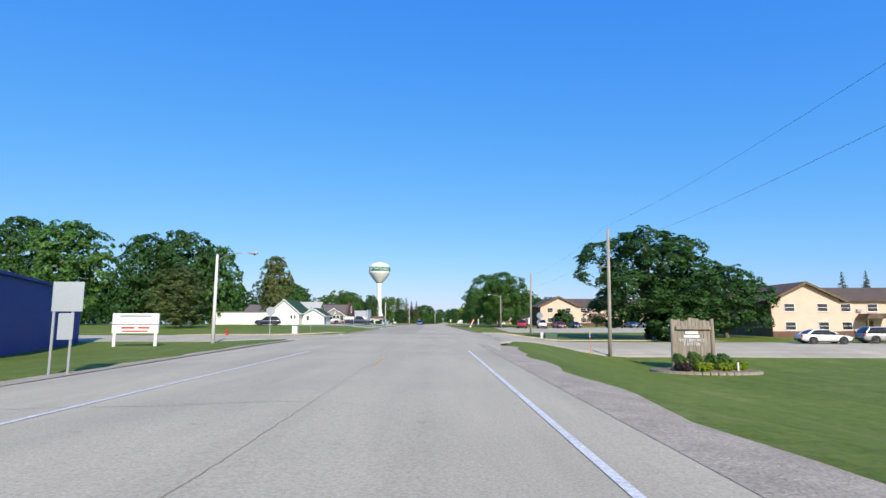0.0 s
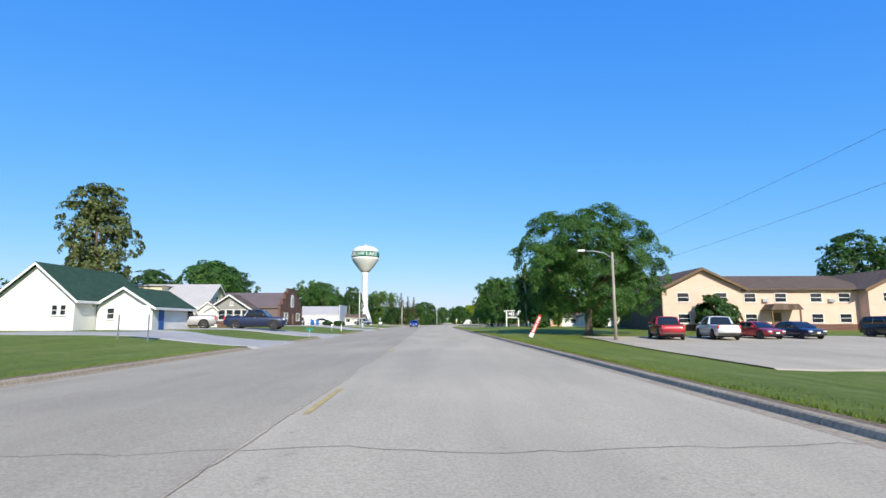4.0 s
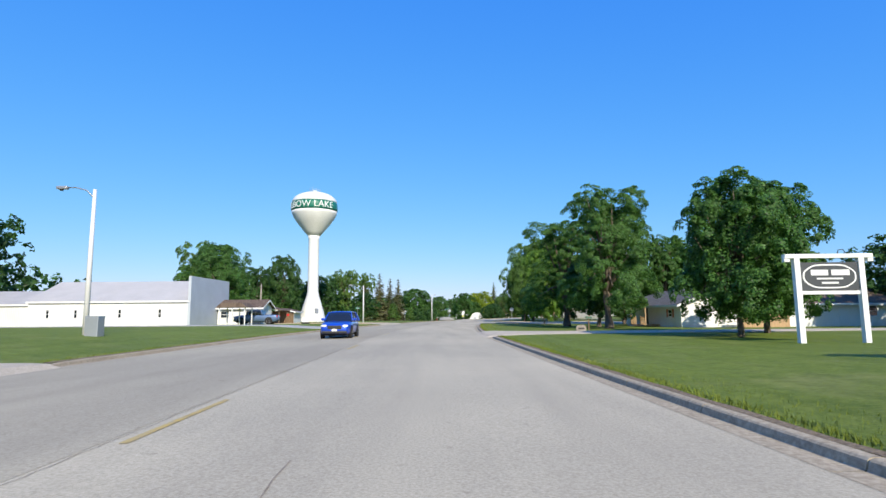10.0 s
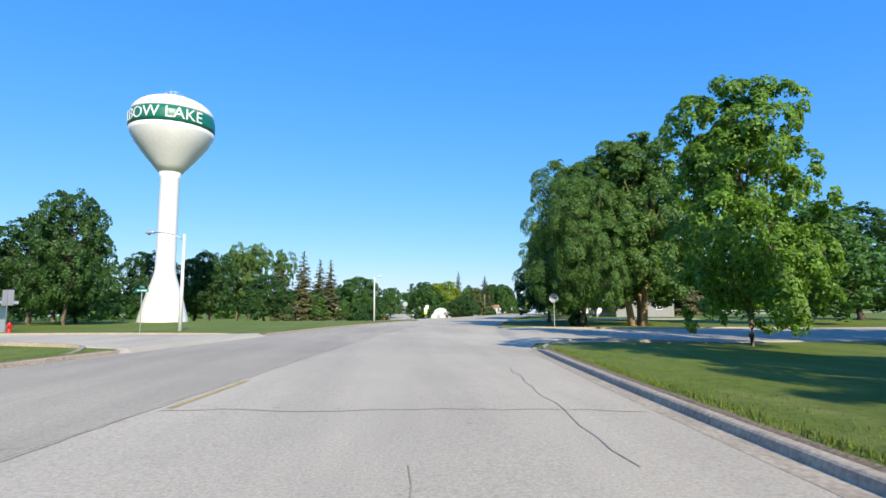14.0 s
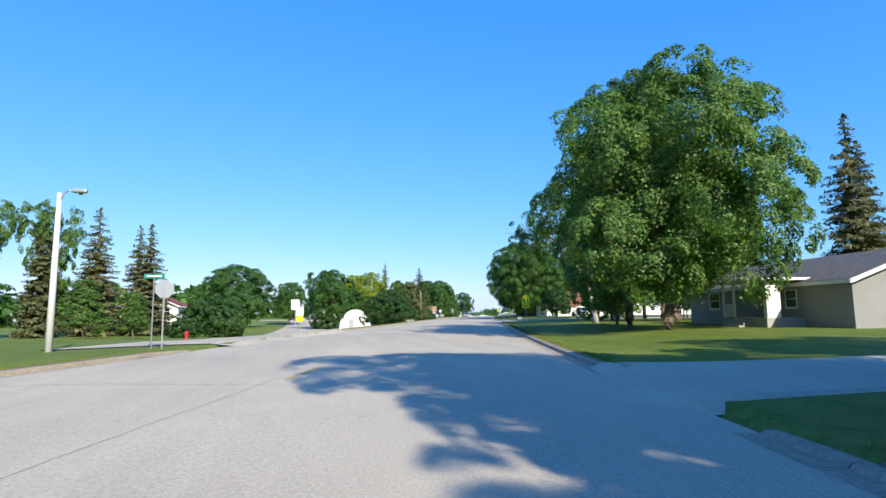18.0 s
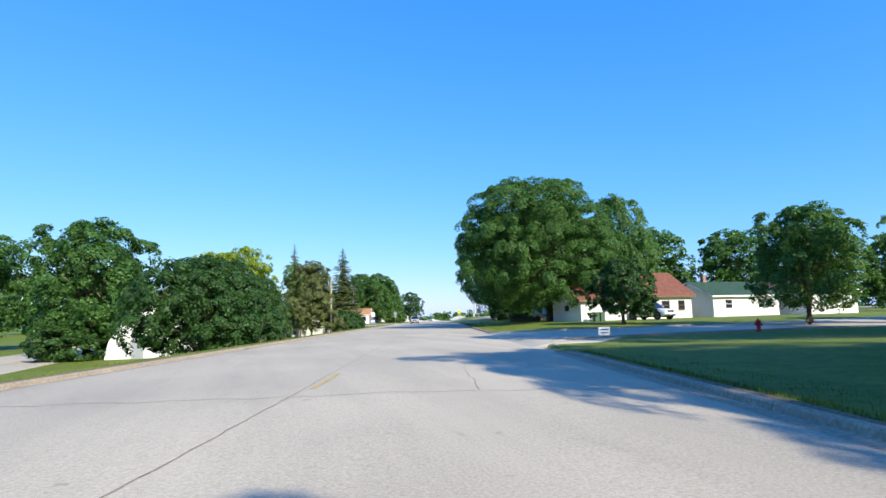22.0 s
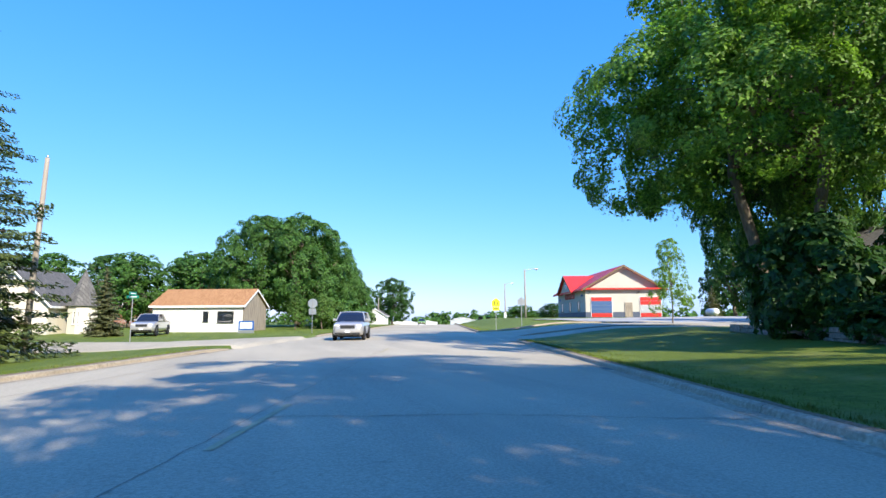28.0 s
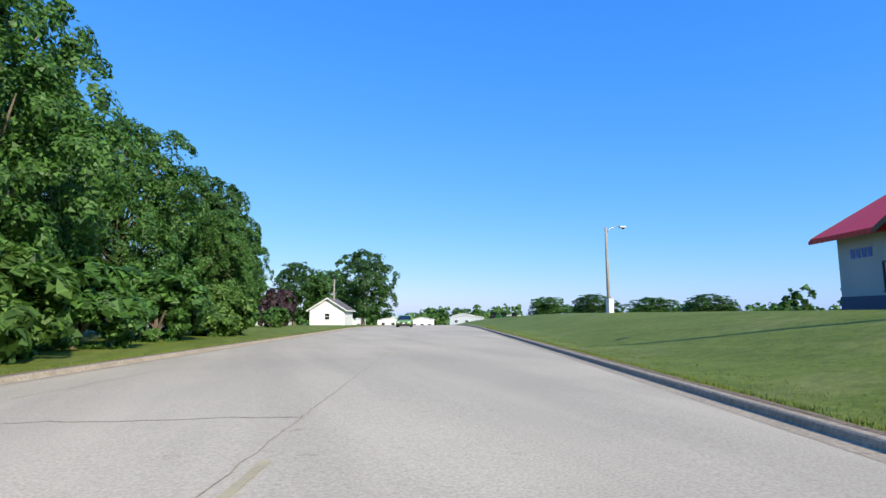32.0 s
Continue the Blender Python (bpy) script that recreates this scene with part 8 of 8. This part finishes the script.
# ---- trees, as they stand along the road ----
for row in (
    # left, first half
    ("far", -77, 112, 21, 18, 0), ("far_dark", -62, 113, 18.5, 16, 80), ("far_dark", -57, 118, 20, 17, 160), ("far", -52, 124, 17.5, 13, 30), ("far_dark", -92, 118, 23, 20, 200),
    ("pine", -41, 85, 9.2, 9.5, 0), ("pine", -43, 140, 17, 9.7, 50), ("far", -64, 222, 17, 17, 0), ("far", -55, 205, 13, 12, 90), ("far_dark", -60, 226, 15, 15, 40),
    ("far_dark", -84, 268, 22, 22, 10), ("far", -70, 243, 18, 15, 70), ("far_dark", -98, 255, 18, 20, 120), ("far", -70, 332, 17, 18, 33),
    ("elm", -49, 293, 16.5, 15, 20), ("elm_dark", -41, 311, 16, 10, 70), ("elm_dark", -57, 310, 15, 14, 140), ("elm_dark", -50, 319, 14, 12, 60), ("far_dark", -27, 352, 9, 11, 100), ("ash", -56, 302, 18, 12, 10), ("far", -50, 330, 12, 12, 5), ("far_dark", -62, 345, 13, 14, 44),
    ("young", -33.5, 276, 5.0, 4, 0),
    # left, beyond the tower
    ("ash", -32, 392, 19, 9, 0), ("ash", -43, 391, 18.5, 14, 90), ("elm_dark", -50, 380, 15, 14, 30), ("spruce", -26.3, 394, 19.6, 9.6, 0), ("spruce", -19.0, 394, 17.2, 9.2, 70), ("spruce", -23.0, 402, 18.2, 8, 140), ("spruce", -31.5, 389, 17.5, 7, 200), ("ash", -37, 380, 19, 11, 40), ("elm_dark", -44, 372, 16, 13, 10), ("elm_dark", -55, 366, 15, 14, 60),
    ("young", -19, 371, 6.5, 5.5, 10), ("young", -13, 368, 5, 4, 80), ("shrub_big", -9, 372, 2.2, 4, 0), ("shrub_big", -5.5, 378, 5.5, 6, 60), ("maple", -15, 455, 16, 20, 0), ("far", -24, 470, 13, 13, 0), ("maple", -3, 480, 13, 12, 70),
    ("maple", 8.1, 426, 12.6, 13.4, 40), ("young", -8, 400, 7, 6, 20), ("shrub_big", -12, 395, 5.5, 6, 20), ("thicket", 19.4, 408.6, 6.9, 11, 0),
    ("golden", 20.5, 461, 14.8, 11, 0), ("golden", 15.5, 463, 14.2, 10, 90), ("tall", 14.5, 436, 9, 7, 0), ("thicket", 22.3, 430, 7.8, 8.4, 40), ("shrub_big", 7.5, 423, 3.6, 6.5, 0), ("shrub_big", 15, 440, 5, 7, 15), ("ash", 29.5, 466, 12.5, 10, 60), ("pine_soft", 30.2, 449.5, 11.2, 9.2, 10),
    ("spruce_old", 41.0, 496.0, 18.5, 12.6, 0), ("spruce", 41.7, 522.4, 6.2, 3.8, 60), ("far", 15, 592, 14, 15, 0), ("far_dark", 23, 602, 15, 16, 60), ("far", 40, 596, 14, 14, 120), ("far_dark", 48, 604, 14.5, 15, 20), ("far", 6, 584, 13, 15, 80), ("maple", 72.6, 578.5, 9, 7.5, 50), ("spruce_old", 31, 517, 22, 9, 70), ("tall", 34.5, 503, 14, 7, 0), ("spruce", 37.6, 508, 11, 6, 20),
    ("shrub_dark", 38.0, 467, 3.6, 4.5, 0), ("shrub_dark", 36.6, 462.5, 3.4, 4.5, 50), ("shrub_dark", 39.6, 471.5, 3.4, 4.5, 90), ("shrub_dark", 40.5, 484, 3.5, 5, 30), ("shrub_ash", 42.5, 489.5, 3.6, 4.5, 70), ("shrub", 33.2, 496, 4.5, 5, 0),
    ("maple", 60.0, 551, 16.2, 15, 0), ("elm", 64.5, 560, 14.5, 12, 60), ("maple", 54.5, 553, 16.4, 14, 130), ("elm", 67.5, 572, 13, 11, 200), ("maple", 61, 572, 16, 13, 80), ("elm_dark", 71, 584, 13, 10, 20), ("far", 45, 565, 12, 13, 0), ("far", 36, 560, 11, 12, 60),
    ("shrub_ash", 63.0, 541, 4.2, 5.5, 0), ("shrub", 65.5, 547, 4.2, 5.5, 80), ("shrub_ash", 67.5, 553.5, 4.0, 5.5, 30), ("shrub", 69.0, 559.5, 3.6, 5.5, 140), ("shrub", 70.8, 566, 3.6, 5, 40), ("shrub_ash", 73, 573, 3.4, 5, 10), ("young", 58.6, 534, 4.2, 3.2, 0), ("young", 62, 537.5, 4.5, 3.4, 60),
    ("plum", 78, 606, 5, 4.4, 0), ("shrub", 74.5, 598, 2.4, 3, 0), ("shrub", 77.5, 595, 2.2, 3, 50), ("far_dark", 97, 650, 15.5, 15.5, 0), ("far", 95, 700, 16, 18, 0), ("far_dark", 86, 700, 18, 18, 80), ("maple", 72, 612, 12, 12, 20), ("far", 66, 625, 13, 13, 0),
    # right, first half
    ("elm_dark", 25.2, 67.8, 13.2, 18, 0), ("far_dark", 38, 74, 9.5, 12, 60), ("shrub_dark", 26.5, 63, 4, 7, 0), ("elm_wide", 13.4, 131.5, 12.7, 15.4, 25), ("far_dark", 66, 165, 15, 15, 10), ("far_dark", 78, 168, 15, 14, 50), ("far", 88, 160, 13, 14, 90), ("spruce", 82, 112, 12, 5, 0), ("spruce", 90, 116, 12.5, 5, 70), ("spruce", 101, 116, 12, 5, 140), ("far", 96, 112, 11, 9, 30),
    ("ash_low", 16.0, 166.5, 13.4, 9.2, 0), ("elm_dark", 14.4, 176.4, 10.3, 6.2, 30), ("shrub_dark", 13.0, 158.0, 2.6, 2.6, 0), ("shrub_dark", 20.8, 155.5, 3.1, 3.6, 60), ("shrub_dark", 30.8, 140, 4.2, 5, 10), ("shrub", 44, 196, 1.2, 2, 0), ("shrub", 37, 195, 1.1, 2, 0), ("plum", 52, 206, 8, 8, 0), ("far", 58, 205, 9, 10, 0), ("far", 43, 222, 11, 12, 0),
    ("maple_lawn", 14.2, 207.5, 9.0, 8.0, 10), ("maple_lawn", 19.3, 213.6, 9.8, 9.0, 100), ("young", 25.2, 227.5, 4.8, 4.6, 0), ("far", 58, 232, 10, 12, 20), ("far_dark", 48, 236, 10, 13, 80), ("far", 66, 222, 10, 13, 140), ("elm_open", 30, 256, 12.6, 8, 20), ("spruce_blue", 38.2, 214.8, 8.3, 5.8, 0), ("young", 43, 219, 5, 4, 0), ("elm_open", 14.0, 230.6, 13.7, 10.6, 0), ("low_dark", 16.2, 241.6, 8.6, 9.0, 0), ("elm_open", 13.5, 246.2, 13.3, 11.8, 60), ("elm", 25, 259, 17, 12, 10), ("far", 33, 258, 12, 13, 50),
    # the elm_dark at (27, 302) is added to darken the space under the crowns
    # the willow at (51.8, 373) is an added tree that shades the side street
    ("maple_bright", 14.0, 264.0, 11.8, 7.4, 0), ("walnut", 14.4, 286.8, 12.8, 9.6, 40), ("ash_high", 17.6, 295.4, 16.5, 12.4, 40), ("cottonwood", 20.2, 288.6, 17, 12, 20), ("low_dark", 16.9, 305.4, 7.3, 8.0, 60), ("shrub", 15.0, 290, 1.3, 1.8, 0), ("elm_dark", 27, 302, 12, 12, 0), ("far", 36, 288, 11, 12, 0), ("far_dark", 52, 300, 13, 14, 0), ("spruce", 53.5, 342, 19, 8.5, 0), ("spruce", 59.5, 346, 18, 8, 70), ("elm_wide", 57.6, 377.0, 21, 16.4, 0), ("willow", 51.8, 373, 20.5, 16.8, 30),
    # right, second half
    ("walnut", 25.8, 330, 14.8, 14.4, 75), ("young", 29.8, 342.5, 6.5, 5, 0), ("elm", 28.5, 338.5, 17, 11, 50), ("sparse", 31.7, 349.5, 13, 9.4, -16), ("willow", 39.9, 360.4, 16.6, 13.2, 100), ("ash_low", 36.8, 358.4, 7.2, 5.6, 40), ("elm_dark", 41.6, 351.4, 17.5, 15.5, 40), ("elm_dark", 58, 362, 10, 11, 20),
    ("maple", 62, 397.5, 8.8, 9.3, 0), ("ash", 69, 393, 8, 7, 60), ("low_dark", 77, 396, 8.5, 8, 20), ("far", 104, 445, 15, 16, 0), ("far_dark", 118, 440, 15, 16, 70), ("far", 92, 452, 16, 16, 30), ("far_dark", 133, 436, 14, 16, 20), ("far", 100, 380, 12, 13, 0), ("far", 120, 376, 12, 13, 90),
    # the ash at (73.5, 473.3) is added to throw a shadow on the road
    ("maple_big", 58.9, 430.5, 17.8, 21.4, 10), ("elm_wide", 65.6, 453.5, 18.5, 22.6, 150), ("ash", 73.5, 473.3, 14, 8.5, 20), ("low_dark", 54.8, 409.8, 6.0, 6.6, 30), ("elm", 76.5, 441, 19, 13, 30), ("elm_dark", 82.5, 454.8, 17, 13, 0), ("elm_dark", 92, 465.7, 16, 14, 90),
    ("willow", 77.6, 486.0, 18.2, 20, 100), ("elm_wide", 83.3, 489.5, 21.6, 13, 60), ("shrub_big", 75.0, 483.0, 4.9, 5.6, 0), ("shrub_big", 78.6, 481.4, 4.6, 5.2, 110), ("shrub_big", 74.7, 473.8, 3.9, 3.7, 40), ("shrub_dark", 71.6, 475.6, 1.3, 3.0, 0), ("shrub_dark", 73.2, 479.0, 1.5, 3.2, 70), ("shrub_dark", -21.1, 178.8, 1.0, 2.3, 0), ("shrub_dark", -23.4, 179.4, 1.0, 2.0, 40), ("shrub_big", 63.6, 449.4, 2.8, 4.3, 0), ("shrub_dark", 61.8, 446, 1.3, 3.2, 60), ("shrub_dark", 60.8, 442.6, 1.1, 3.2, 0), ("shrub_dark", 65.8, 452.2, 2.4, 3.6, 120), ("slim", 90.5, 508.6, 7.8, 4.4, 0), ("spruce", 100, 503, 8, 4.5, 0), ("elm_dark", 104, 508, 10, 9, 0), ("far", 112, 505, 11, 10, 60),
    ("far", 172, 705, 8, 17, 0), ("far_dark", 188, 702, 9, 20, 40), ("far", 204, 690, 7.5, 19, 80), ("far_dark", 222, 684, 8.5, 21, 10), ("far_dark", 137, 546, 17, 13.5, 0), ("far", 146, 540, 15, 14, 60), ("elm_dark", 128, 515, 11, 11, 0), ("spruce", 124, 538, 5, 3.5, 0), ("shrub_big", 91, 494, 3, 4, 0),
):
    kind, x, y, tall, wide, turn = row
    label = {
        "pine": "broad olive-green pine with ragged boughs", "spruce": "narrow olive-green spruce with drooping boughs", "spruce_blue": "blue-green spruce on the lawn", "spruce_old": "old spruce with thinning boughs",
        "golden": "bright yellow-green leafy tree in full sun", "low_dark": "low spreading dark green tree", "young": "young leafy tree with a slim trunk", "sparse": "pale-barked tree with thin foliage",
        "ash_low": "olive-green leafy tree with low boughs", "ash_high": "tall olive-green tree with a high clear trunk", "walnut": "large walnut tree with clumped bright foliage", "maple_bright": "fresh green young maple with a full rounded crown", "slim": "slender young tree with a thin light crown", "pine_soft": "broad soft olive pine with boughs to the ground", "maple_lawn": "full rounded green maple on the lawn", "thicket": "broad dome of dense dark shrubbery", "willow": "tall spreading tree with drooping leafy limbs", "cottonwood": "tall cottonwood with several tan trunks", "maple_big": "huge broad maple with heavy limbs", "plum": "dark purple-leaved shrub in the lawn",
    }.get(kind, "dense rounded green shrub on the grass" if "shrub" in kind else "dark green leafy tree with dense crown" if "dark" in kind else "large green leafy tree with uneven crown")
    plant(kind, x, y, tall, wide, label, turn)

woods = random.Random(9)
spots = [(-150 + woods.uniform(-30, 20), y + woods.uniform(-4, 4), woods.uniform(11, 17), woods.uniform(12, 17)) for y in range(-60, 620, 9)]
spots += [(-110 + woods.uniform(-20, 20), y, woods.uniform(10, 15), woods.uniform(11, 15)) for y in range(120, 600, 16)]
forest("far_woods", spots, 31, LEAF_DARK, "far belt of mixed woods behind the houses")
spots = [(165 + woods.uniform(-15, 40) + max(0, y - 330) * 0.3, y + woods.uniform(-4, 4), woods.uniform(10, 15), woods.uniform(12, 16)) for y in range(-40, 700, 9)]
forest("far_woods", spots, 32, LEAF_DARK, "far belt of mixed woods beyond the lawns", 330, 1.15)
spots = [(x + woods.uniform(-5, 5), 980 + woods.uniform(-40, 60) - 0.2 * x, woods.uniform(9, 14), woods.uniform(14, 20)) for x in range(-260, 800, 10)]
spots += [(x + woods.uniform(-5, 5), 640 + woods.uniform(-30, 30), woods.uniform(9, 13), woods.uniform(12, 16)) for x in range(-160, -14, 9)]
spots += [(x, 520 + woods.uniform(-20, 20), woods.uniform(9, 13), woods.uniform(12, 16)) for x in range(-140, -20, 10)]
forest("far_woods", spots, 33, LEAF, "wooded rim of the far land", 300, 1.5)
